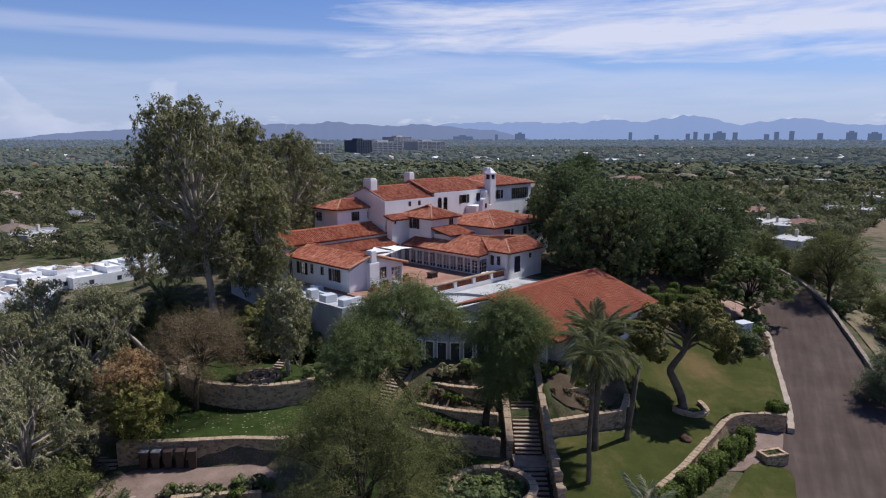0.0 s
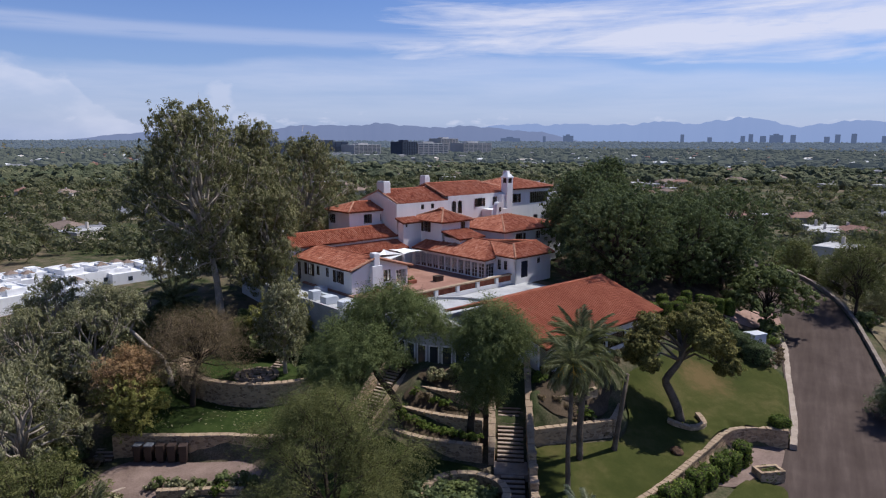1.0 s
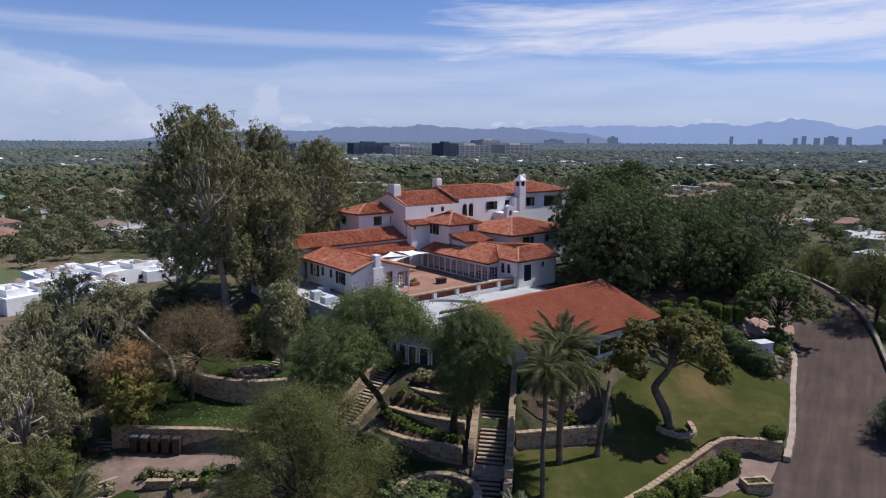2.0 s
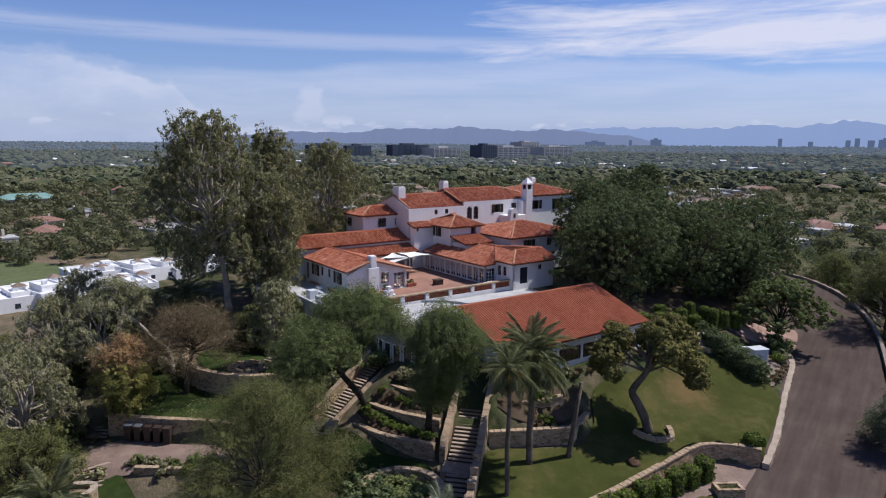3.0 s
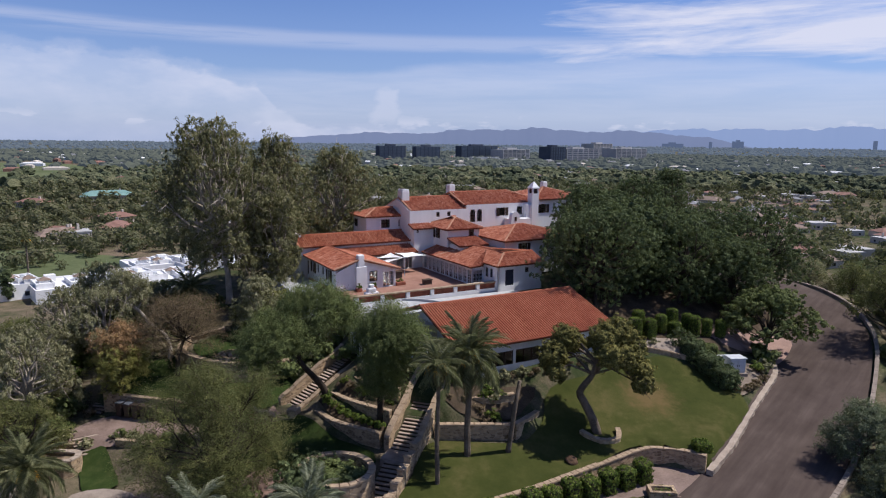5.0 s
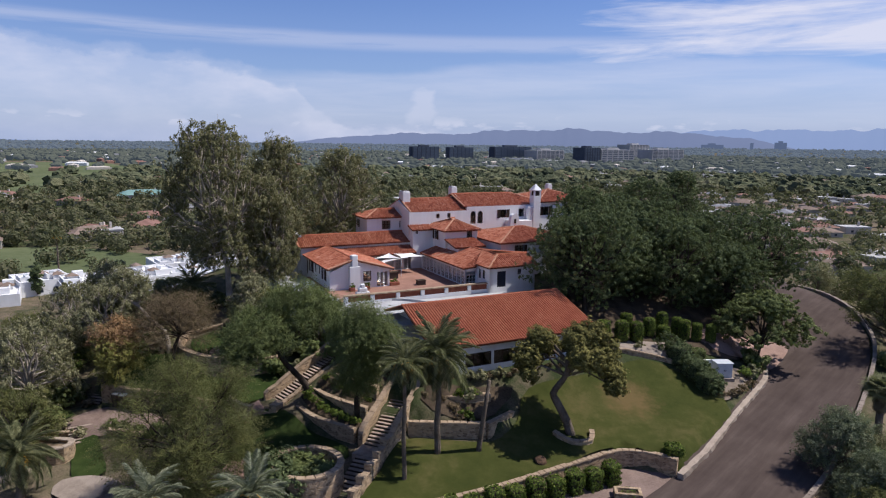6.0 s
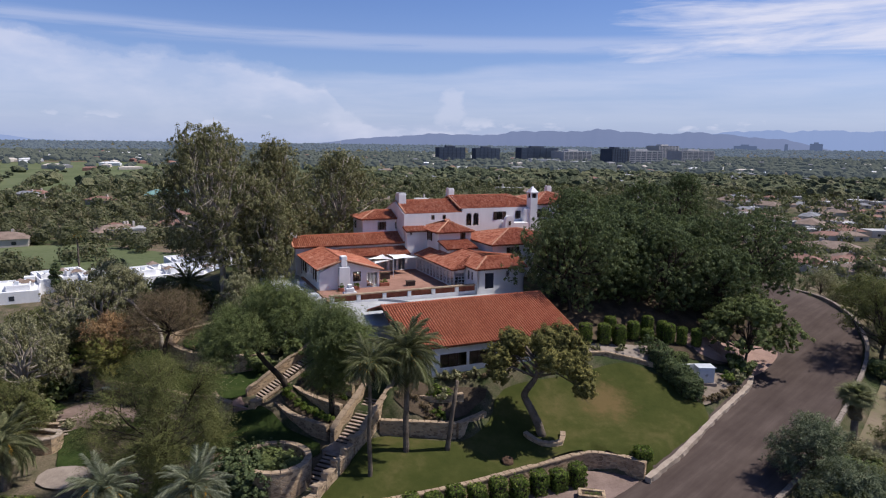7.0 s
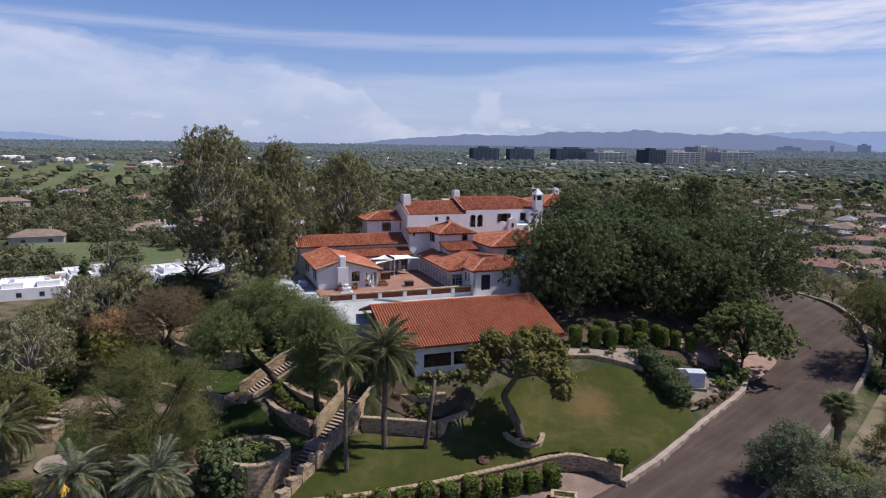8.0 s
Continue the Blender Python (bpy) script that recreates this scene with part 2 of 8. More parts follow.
M_WHITEWOOD = material("white_painted_wood", two_tone((0.66, 0.65, 0.62), (0.8, 0.79, 0.77), 1.5, 20, 0.1), 0.6)
M_BLUEDOOR = material("navy_paint", two_tone((0.012, 0.016, 0.03), (0.025, 0.03, 0.05), 1.5, 12, 0.1), 0.5)
M_GLASS = material("window_glass", lambda n, p: (n.ramp(n.noise(p, 0.7, 2), [(0.3, (0.8, 0.85, 0.88)), (0.7, (0.9, 0.94, 0.95))]), None), 0.03, Transmission_Weight=1.0, IOR=1.45)
M_DARKGLASS = material("tinted_glass", two_tone((0.015, 0.02, 0.028), (0.04, 0.05, 0.065), 0.02, 0.3, 0.0), 0.08)
M_BRICK = material("terracotta_paving", two_tone((0.21, 0.105, 0.075), (0.35, 0.2, 0.148), 0.5, 7), 0.85)
M_SCREEN = material("terracotta_screen", two_tone((0.2, 0.065, 0.04), (0.36, 0.13, 0.08), 1.5, 14), 0.85)
M_STONE = material("rubble_masonry", stone((0.2, 0.135, 0.085), (0.5, 0.36, 0.225), (0.4, 0.31, 0.215)), 0.9)
M_COPING = material("coping_stone", two_tone((0.23, 0.165, 0.11), (0.42, 0.315, 0.215), 1.2, 8), 0.9)
M_PALESTONE = material("weathered_pale_stone", two_tone((0.24, 0.19, 0.15), (0.44, 0.36, 0.29), 0.9, 8), 0.9)
M_STEP = material("step_stone", two_tone((0.21, 0.16, 0.125), (0.38, 0.3, 0.235), 1.2, 9), 0.9)
M_GROUND = material("dry_ground", plain_tone, 0.95)
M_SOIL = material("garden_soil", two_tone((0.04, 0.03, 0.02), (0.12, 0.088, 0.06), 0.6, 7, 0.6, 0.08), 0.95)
M_LAWN = material("lawn_grass", lawn_tone, 0.95)
# darker and greener than M_LAWN, for the west lawns and strips
M_TURF = material("deep_green_turf", turf_tone, 0.95)
M_DRY = material("dry_desert_slope", desert_tone, 0.95)
# lighter than M_DARKGLASS: distance haze is put into the glass colour
M_OFFICEGLASS = material("hazy_office_glass", two_tone((0.07, 0.09, 0.12), (0.13, 0.16, 0.2), 0.03, 0.3, 0.0), 0.35)
M_ASPHALT = material("worn_asphalt", asphalt_tone, 0.94)
M_KERB = material("pale_concrete", two_tone((0.19, 0.15, 0.12), (0.32, 0.265, 0.22), 0.8, 9), 0.9)
M_PATH = material("pink_concrete", two_tone((0.13, 0.09, 0.072), (0.25, 0.18, 0.15), 0.5, 6), 0.9)
M_SAIL = material("sail_cloth", two_tone((0.7, 0.7, 0.68), (0.82, 0.82, 0.8), 0.8, 10, 0.1), 0.8)
M_METAL = material("white_enamel", two_tone((0.45, 0.48, 0.51), (0.58, 0.6, 0.63), 0.8, 8, 0.05), 0.5)
M_BIN = material("brown_plastic", two_tone((0.03, 0.018, 0.014), (0.055, 0.035, 0.03), 1.2, 10, 0.1), 0.55)
M_LID = material("grey_bin_lid", two_tone((0.1, 0.105, 0.125), (0.18, 0.19, 0.21), 1.2, 10, 0.1), 0.5)
M_BARK = material("grey_bark", two_tone((0.07, 0.055, 0.04), (0.2, 0.16, 0.125), 1.2, 12, 0.8, 0.05), 0.95)
M_PALEBARK = material("pale_gum_bark", two_tone((0.2, 0.165, 0.13), (0.46, 0.4, 0.33), 0.7, 7, 0.5, 0.04), 0.9)
M_DARKBARK = material("dark_bark", two_tone((0.03, 0.024, 0.02), (0.09, 0.07, 0.055), 1.2, 12, 0.8, 0.05), 0.95)
M_EUC = leaf_material("gum_leaves", leafy((0.09, 0.09, 0.043), (0.205, 0.195, 0.094), (0.36, 0.33, 0.18)))
M_OAK = leaf_material("ficus_leaves", leafy((0.05, 0.069, 0.033), (0.112, 0.143, 0.063), (0.21, 0.24, 0.105)))
M_MESQ = leaf_material("mesquite_leaves", leafy((0.05, 0.057, 0.022), (0.15, 0.155, 0.055), (0.29, 0.265, 0.1), 0.6, single=0.22))
M_GREEN = leaf_material("fresh_leaves", leafy((0.074, 0.096, 0.036), (0.165, 0.195, 0.071), (0.28, 0.3, 0.118), single=0.28))
M_OLIVE = leaf_material("olive_pine_needles", through_light=0.08, build=leafy((0.055, 0.057, 0.019), (0.175, 0.16, 0.047), (0.35, 0.3, 0.092)))
M_BROWN = leaf_material("dry_leaves", leafy((0.085, 0.062, 0.04), (0.205, 0.15, 0.092), (0.34, 0.25, 0.15)))
M_RUST = leaf_material("rust_leaves", leafy((0.2, 0.12, 0.065), (0.42, 0.25, 0.13), (0.5, 0.38, 0.17), single=0.4))
M_LIME = leaf_material("yellow_green_leaves", leafy((0.12, 0.12, 0.035), (0.26, 0.25, 0.07), (0.42, 0.36, 0.12), single=0.4))
M_GREY = leaf_material("silver_leaves", leafy((0.125, 0.124, 0.065), (0.265, 0.253, 0.136), (0.45, 0.415, 0.245)))
M_PALO = leaf_material("palo_verde_leaves", leafy((0.075, 0.095, 0.055), (0.16, 0.185, 0.11), (0.28, 0.3, 0.185)))
M_HEDGE = leaf_material("hedge_leaves", leafy((0.042, 0.066, 0.014), (0.105, 0.15, 0.027), (0.25, 0.285, 0.06), 1.5))
M_SILVERPALM = leaf_material("silver_palm_leaves", leafy((0.13, 0.145, 0.09), (0.26, 0.275, 0.175), (0.42, 0.42, 0.29), 0.8))
M_PALM = leaf_material("palm_leaves", leafy((0.085, 0.095, 0.046), (0.18, 0.185, 0.09), (0.34, 0.33, 0.18), 0.8))
M_DEADPALM = leaf_material("dead_palm_leaves", leafy((0.1, 0.07, 0.04), (0.2, 0.15, 0.09), (0.3, 0.24, 0.15), 0.8))
M_FALLEN = material("pale_fallen_leaf", two_tone((0.2, 0.19, 0.1), (0.4, 0.36, 0.22), 2.0, 12), 0.8)
M_FRUIT = material("golden_dates", two_tone((0.45, 0.22, 0.03), (0.68, 0.42, 0.07), 2.0, 12), 0.7)
M_WOODS = leaf_material("far_tree_leaves", leafy((0.06, 0.07, 0.036), (0.14, 0.14, 0.075), (0.27, 0.23, 0.14), 0.09, 0.25))
M_TANROOF = material("tan_tile", two_tone((0.15, 0.11, 0.085), (0.27, 0.2, 0.16), 0.4, 5), 0.85)
M_REDROOF = material("red_roof_tile", two_tone((0.16, 0.085, 0.066), (0.29, 0.165, 0.13), 0.4, 5), 0.85)
M_GREYROOF = material("grey_shingle", two_tone((0.14, 0.14, 0.15), (0.27, 0.27, 0.28), 0.4, 5), 0.85)
M_CREAM = material("cream_stucco", two_tone((0.42, 0.365, 0.31), (0.56, 0.51, 0.45), 0.3, 6, 0.2), 0.9)
M_TOWNROOF = material("pale_town_roof", two_tone((0.3, 0.29, 0.28), (0.5, 0.49, 0.48), 0.3, 4), 0.85)
M_PALEROOF = material("bright_far_roof", two_tone((0.5, 0.5, 0.5), (0.75, 0.75, 0.75), 0.01, 0.3, 0.1), 0.85)
M_TEAL = material("verdigris_roof", two_tone((0.12, 0.22, 0.2), (0.22, 0.34, 0.31), 0.1, 2), 0.7)
M_CONCRETE = material("office_concrete", two_tone((0.34, 0.33, 0.33), (0.5, 0.49, 0.49), 0.02, 0.5, 0.1), 0.85)
M_BROWNWALL = material("dark_office_wall", two_tone((0.05, 0.06, 0.085), (0.085, 0.1, 0.13), 0.02, 0.5, 0.1), 0.8)
M_FAIRWAY = material("fairway_grass", two_tone((0.08, 0.1, 0.045), (0.14, 0.155, 0.08), 0.02, 0.6, 0.3), 0.95)
M_GRAVEL = material("dry_gravel", two_tone((0.13, 0.1, 0.078), (0.26, 0.21, 0.165), 0.7, 10, 0.6), 0.95)
M_LITTER = material("pale_dry_litter", two_tone((0.12, 0.085, 0.055), (0.34, 0.26, 0.18), 1.4, 9, 0.7, 0.06), 0.95)
M_APRON = material("pink_brick_paving", two_tone((0.22, 0.14, 0.112), (0.36, 0.24, 0.195), 0.5, 6), 0.9)
M_DARKROCK = material("rusty_rock", two_tone((0.05, 0.03, 0.02), (0.16, 0.1, 0.065), 1.6, 9, 0.6), 0.95)
M_CANOPY = material("far_tree_canopy", canopy_tone, 0.95)


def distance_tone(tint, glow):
    """The far backdrop: dim ground, with the air's haze put in as glow."""
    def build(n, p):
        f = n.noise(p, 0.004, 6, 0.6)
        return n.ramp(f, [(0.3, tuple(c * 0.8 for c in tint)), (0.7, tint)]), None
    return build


def haze_glow_material(name, tint, glow):
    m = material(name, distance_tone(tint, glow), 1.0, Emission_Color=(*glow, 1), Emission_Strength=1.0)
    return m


# each far surface emits the blue haze that lies before it
M_HILLS = haze_glow_material("far_hills_haze_glow", (0.03, 0.03, 0.034), (0.165, 0.208, 0.34))
M_RANGE = haze_glow_material("far_range_haze_glow", (0.025, 0.025, 0.03), (0.245, 0.325, 0.53))
M_HAZE = haze_glow_material("haze_glow_trees", (0.05, 0.056, 0.046), (0.088, 0.114, 0.158))
M_MIDHAZE = haze_glow_material("mid_haze_glow_trees", (0.075, 0.078, 0.047), (0.034, 0.045, 0.06))
M_SKYLINE = haze_glow_material("far_city_haze_glow", (0.1, 0.1, 0.12), (0.08, 0.11, 0.18))

# ---- building tools ----
def thing(name, label, category, group="", at=None, kind=""):
    ob = new(name)
    ob.empty_display_size = 0.3
    if at is not None:
        ob.matrix_world = at if isinstance(at, Matrix) else Matrix.Translation(at)
    return tagged(ob, label, category, group, kind)


def to_mesh(name, bm, mat, smooth=False):
    me = bpy.data.meshes.new(name)
    bm.to_mesh(me)
    bm.free()
    for m in mat if isinstance(mat, (list, tuple)) else [mat]:
        me.materials.append(m)
    if smooth:
        me.polygons.foreach_set("use_smooth", [True] * len(me.polygons))
    return me


def raw_mesh(name, verts, faces, mat, smooth=False):
    me = bpy.data.meshes.new(name)
    me.from_pydata(verts, [], faces)
    me.materials.append(mat)
    if smooth:
        me.polygons.foreach_set("use_smooth", [True] * len(me.polygons))
    me.update()
    return me


def part(name, bm, mat, parent, label="", smooth=False, kind=""):
    """One mesh object under a thing or a part, in the parent's own frame."""
    me = bm if isinstance(bm, bpy.types.Mesh) else to_mesh(name, bm, mat, smooth)
    ob = new(name, me)
    ob.parent = parent
    return tagged(ob, label, kind=kind)


def box(bm, x0, x1, y0, y1, z0, z1, bevel=0.0):
    m = Matrix.Translation(((x0 + x1) / 2, (y0 + y1) / 2, (z0 + z1) / 2)) @ Matrix.Diagonal((abs(x1 - x0), abs(y1 - y0), abs(z1 - z0), 1))
    made = bmesh.ops.create_cube(bm, size=1, matrix=m)["verts"]
    if bevel:
        edges = list({e for v in made for e in v.link_edges})
        bmesh.ops.bevel(bm, geom=edges, offset=bevel, segments=2, affect="EDGES", profile=0.6)
    return bm


def slab(bm, points, drop):
    """A closed plate under a polygon of 3D points, drop metres thick."""
    top = [bm.verts.new(p) for p in points]
    low = [bm.verts.new((p[0], p[1], p[2] - drop)) for p in points]
    bm.faces.new(top)
    bm.faces.new(low[::-1])
    for i in range(len(top)):
        j = (i + 1) % len(top)
        bm.faces.new((top[j], top[i], low[i], low[j]))
    return bm


def tube(bm, points, radii, sides=8):
    """A tapered limb along points."""
    rings = []
    side = Vector((0, 1, 0))
    for i, p in enumerate(points):
        a, b = Vector(points[max(i - 1, 0)]), Vector(points[min(i + 1, len(points) - 1)])
        d = (b - a).normalized() if (b - a).length > 1e-6 else Vector((0, 0, 1))
        x = d.orthogonal().normalized() if i == 0 else (side - d * side.dot(d)).normalized()
        side = x
        y = d.cross(x)
        rings.append([bm.verts.new(Vector(p) + (x * math.cos(k * math.tau / sides) + y * math.sin(k * math.tau / sides)) * radii[i]) for k in range(sides)])
    for r, s in zip(rings, rings[1:]):
        for k in range(sides):
            bm.faces.new((r[k], r[(k + 1) % sides], s[(k + 1) % sides], s[k]))
    bm.faces.new(rings[-1])
    bm.faces.new(rings[0][::-1])
    return bm


def curve_through(points, step=0.8, closed=False):
    """A smooth line through a few points (2D or 3D)."""
    pts = [Vector(p) for p in points]
    line = []
    count = len(pts) if closed else len(pts) - 1
    for i in range(count):
        if closed:
            a, b, c, d = pts[i - 1], pts[i], pts[(i + 1) % len(pts)], pts[(i + 2) % len(pts)]
        else:
            a, b, c, d = pts[max(i - 1, 0)], pts[i], pts[i + 1], pts[min(i + 2, len(pts) - 1)]
        k = max(2, int((c - b).length / step))
        for j in range(k):
            t = j / k
            line.append(0.5 * (2 * b + (c - a) * t + (2 * a - 5 * b + 4 * c - d) * t * t + (3 * b - a - 3 * c + d) * t ** 3))
    if not closed:
        line.append(pts[-1])
    return line


# ---- the lie of the land ----
TH = radians(47)
HOUSE = Matrix.Translation((0, 85, 0)) @ Matrix.Rotation(TH, 4, "Z")


def smooth(a, b, x):
    t = np.clip((np.asarray(x, float) - a) / (b - a), 0, 1)
    return t * t * (3 - 2 * t)


ROAD = [(24, 34), (32.0, 48), (38.0, 58), (42.3, 68), (46.0, 78), (49.3, 88), (51.8, 97), (52.8, 105), (51.8, 114), (47.5, 122.5), (40, 128.5), (30, 132)]
ROAD_LINE = np.array([p[:2] for p in curve_through([(*p, 0) for p in ROAD], 0.4)])


def road_height(y):
    return np.interp(y, [30, 50, 60, 68, 76, 87, 97, 107, 121, 135], [-4.6, -2.9, -2.0, -1.2, -0.3, 0.8, 2.1, 3.6, 5.4, 6.2])


def land(x, y):
    """Height of the ground: a hill with a house terrace, banks and garden steps, over the plain."""
    x, y = np.asarray(x, float), np.asarray(y, float)
    u = x * math.cos(TH) + (y - 85) * math.sin(TH)
    v = -x * math.sin(TH) + (y - 85) * math.cos(TH)
    d = -v - 25.7
    uu = np.clip(u, -25, 60)
    # the bank and lawn before the hall
    bank = -0.9 + (6.2 - 0.085 * np.clip(uu, 0, 28)) * np.exp(-np.maximum(d, 0) / 4.6) + 0.05 * uu - 0.02 * np.clip(uu - 20, 0, 40)
    bank = bank + smooth(0, 14, -d) * np.clip(8.4 - bank, 0, 9) * (1 - smooth(38, 52, u))
    bank = bank - 0.12 * np.clip(d - 18, 0, 40)
    # sunk forecourt below the curved wall
    sunk = smooth(-0.25, 0.1, (x - 19) * 0.77 - (y - 50) * 0.64) * (1 - smooth(62.15, 62.5, y)) * smooth(36, 46, y)
    bank = bank + sunk * (-2.1 - bank)
    # level bed behind the retaining wall, lawn before it
    edge = y - (55.3 + (x - 9.6) * 0.34)
    bed = smooth(18.6, 17.4, x) * smooth(8.5, 9.5, x)
    bank = bank + bed * (1 - smooth(0.35, 0.8, edge)) * (np.minimum(bank, 0.45) - bank) + bed * smooth(0.45, 0.9, edge) * (1 - smooth(3, 6, edge)) * (np.maximum(bank, 1.85) - bank)
    # planting steps beside the long stair
    stair = np.interp(y, [20, 40, 44, 50.5, 52.9, 53.7, 55.3, 56.1, 57.6, 58.4, 62, 70, 80], [-7, -2.6, -1.5, -0.3, 0.1, 1.2, 1.4, 2.4, 2.6, 3.7, 5.2, 7.5, 8.3])
    # west garden: court, low lawn, upper lawn
    garden = np.interp(y, [20, 38, 44.5, 48, 53.2, 54.2, 59.8, 63, 68, 80, 90], [-8, -3.4, -3.0, -1.3, -1.2, 0.75, 1.3, 1.9, 2.9, 6.6, 8.0])
    ring = np.hypot(x + 18.6, y - 69.0)
    garden = garden + (1 - smooth(8.6, 9.4, ring)) * np.clip(3.0 - garden, 0, 3)
    left = garden + (stair - garden) * smooth(-9, -4, x)
    wide = 0.5 + np.clip(46 - y, 0, 30) * 0.5
    near = left + (bank - left) * smooth(8.9 - wide, 8.9 + wide, x)
    # cutting for the narrow stair, with the bank falling to its east wall
    along = (x + 6.9) * 0.423 + (y - 56.6) * 0.906
    across = (x + 6.9) * 0.906 - (y - 56.6) * 0.423
    cut = 0.6 + np.clip(along, 0, 8.6) * 0.5 + 0.5 * np.clip(across - 1.05, 0, 9)
    near = np.where((along > -0.3) & (along < 8.9) & (across > -1.15), np.minimum(near, cut), near)
    # the drive
    shape = x.shape
    px, py = x.ravel(), y.ravel()
    far = np.full(px.shape, 99.0)
    at_y = np.zeros(px.shape)
    close = np.where((px > 5) & (px < 90) & (py > 15) & (py < 160))[0]
    if len(close):
        dd = np.hypot(px[close, None] - ROAD_LINE[None, :, 0], py[close, None] - ROAD_LINE[None, :, 1])
        k = dd.argmin(1)
        far[close], at_y[close] = dd.min(1), ROAD_LINE[k, 1]
    far, at_y = far.reshape(shape), at_y.reshape(shape)
    east = (x > np.interp(y, ROAD_LINE[:, 1], ROAD_LINE[:, 0])) & (y < 123)
    # the lawn comes up close to the kerb
    inner = np.where(~east & (y > 61.5) & (y < 87), 4.2, 5.6)
    outer = np.where(~east & (y > 61.5) & (y < 87), 6.0, 6.6)
    outer = outer + np.where(east, 0, 8.0 * smooth(87, 91, y) * (1 - smooth(98, 103, y)))
    edge_t = np.clip((far - inner) / (outer - inner), 0, 1)
    near = near + (1 - edge_t * edge_t * (3 - 2 * edge_t)) * (road_height(at_y) - near)
    near = np.where(east & (far > 6.0), np.minimum(near, road_height(y)) - 0.16 * (far - 6.0), near)
    r = np.hypot(np.where(x < 8, (x - 8) / 0.8, x - 8), (y - 82) / 1.05)
    hill = 1 - smooth(56, 105, r)
    return -12.5 + (near + 12.5) * hill + np.interp(np.hypot(x, y), [2000, 4400], [0, 24])


def lz(x, y):
    return float(land(x, y))


def spread_axis(marks):
    out = []
    for (a, step), (b, _) in zip(marks, marks[1:]):
        out += list(np.arange(a, b - step * 0.5, step))
    return np.array(out + [marks[-1][0]])


COVERED = []


def patch(name, label, category, outline, mat, lift=0.05, step=0.7, kind="structure", flat=None):
    """A sheet laid on the ground inside a smooth closed outline."""
    line = [(p.x, p.y) for p in curve_through([(*p, 0) for p in outline], 1.2, True)]
    px, py = np.array(line).T
    xs, ys = np.arange(px.min(), px.max() + step, step), np.arange(py.min(), py.max() + step, step)
    gxx, gyy = np.meshgrid(xs, ys)
    inside = np.zeros(gxx.shape, bool)
    for i in range(len(px)):
        x0, y0, x1, y1 = px[i - 1], py[i - 1], px[i], py[i]
        if y0 == y1:
            continue
        inside ^= ((y0 > gyy) != (y1 > gyy)) & (gxx < (x1 - x0) * (gyy - y0) / (y1 - y0) + x0)
    # keep grid points away from the rim, then fill between by triangulation
    near = np.min(np.hypot(gxx[..., None] - px, gyy[..., None] - py), -1)
    keep = inside & (near > step * 0.6)
    from mathutils.geometry import delaunay_2d_cdt
    pts = [Vector(p) for p in line] + [Vector((a, b)) for a, b in zip(gxx[keep], gyy[keep])]
    n_line = len(line)
    vv, _, ff, *_ = delaunay_2d_cdt(pts, [], [list(range(n_line))], 1, 1e-4)
    if kind == "structure" and flat is None:
        COVERED.append(line)
    verts = [(p.x, p.y, (flat if flat is not None else lz(p.x, p.y)) + lift) for p in vv]
    ob = new(name, raw_mesh(name, verts, [tuple(f) for f in ff], mat, True))
    return tagged(ob, label, category, kind=kind)


def ribbon(name, label, category, line, width, mat, lift=0.06, across=6, kind="structure", heights=None, thick=0.0):
    """A strip of paving along a line."""
    pts = curve_through([(*p, 0) for p in line], 1.0)
    verts, faces, sides = [], [], ([], [])
    for i, p in enumerate(pts):
        d = (pts[min(i + 1, len(pts) - 1)] - pts[max(i - 1, 0)]).normalized()
        nrm = Vector((-d.y, d.x, 0))
        w = width if not callable(width) else width(i / (len(pts) - 1))
        for s_, side in zip((0.5, -0.5), sides):
            side.append(tuple((p + nrm * w * s_)[:2]))
        zc = heights(i / (len(pts) - 1)) if heights else None
        for k in range(across + 1):
            q = p + nrm * w * (k / across - 0.5)
            verts.append((q.x, q.y, (zc if zc is not None else lz(q.x, q.y)) + lift))
    for i in range(len(pts) - 1):
        for k in range(across):
            a = i * (across + 1) + k
            faces.append((a + 1, a, a + across + 1, a + across + 2))
    COVERED.append(sides[0] + sides[1][::-1])
    ob = new(name, raw_mesh(name, verts, faces, mat, True))
    return tagged(ob, label, category, kind=kind)


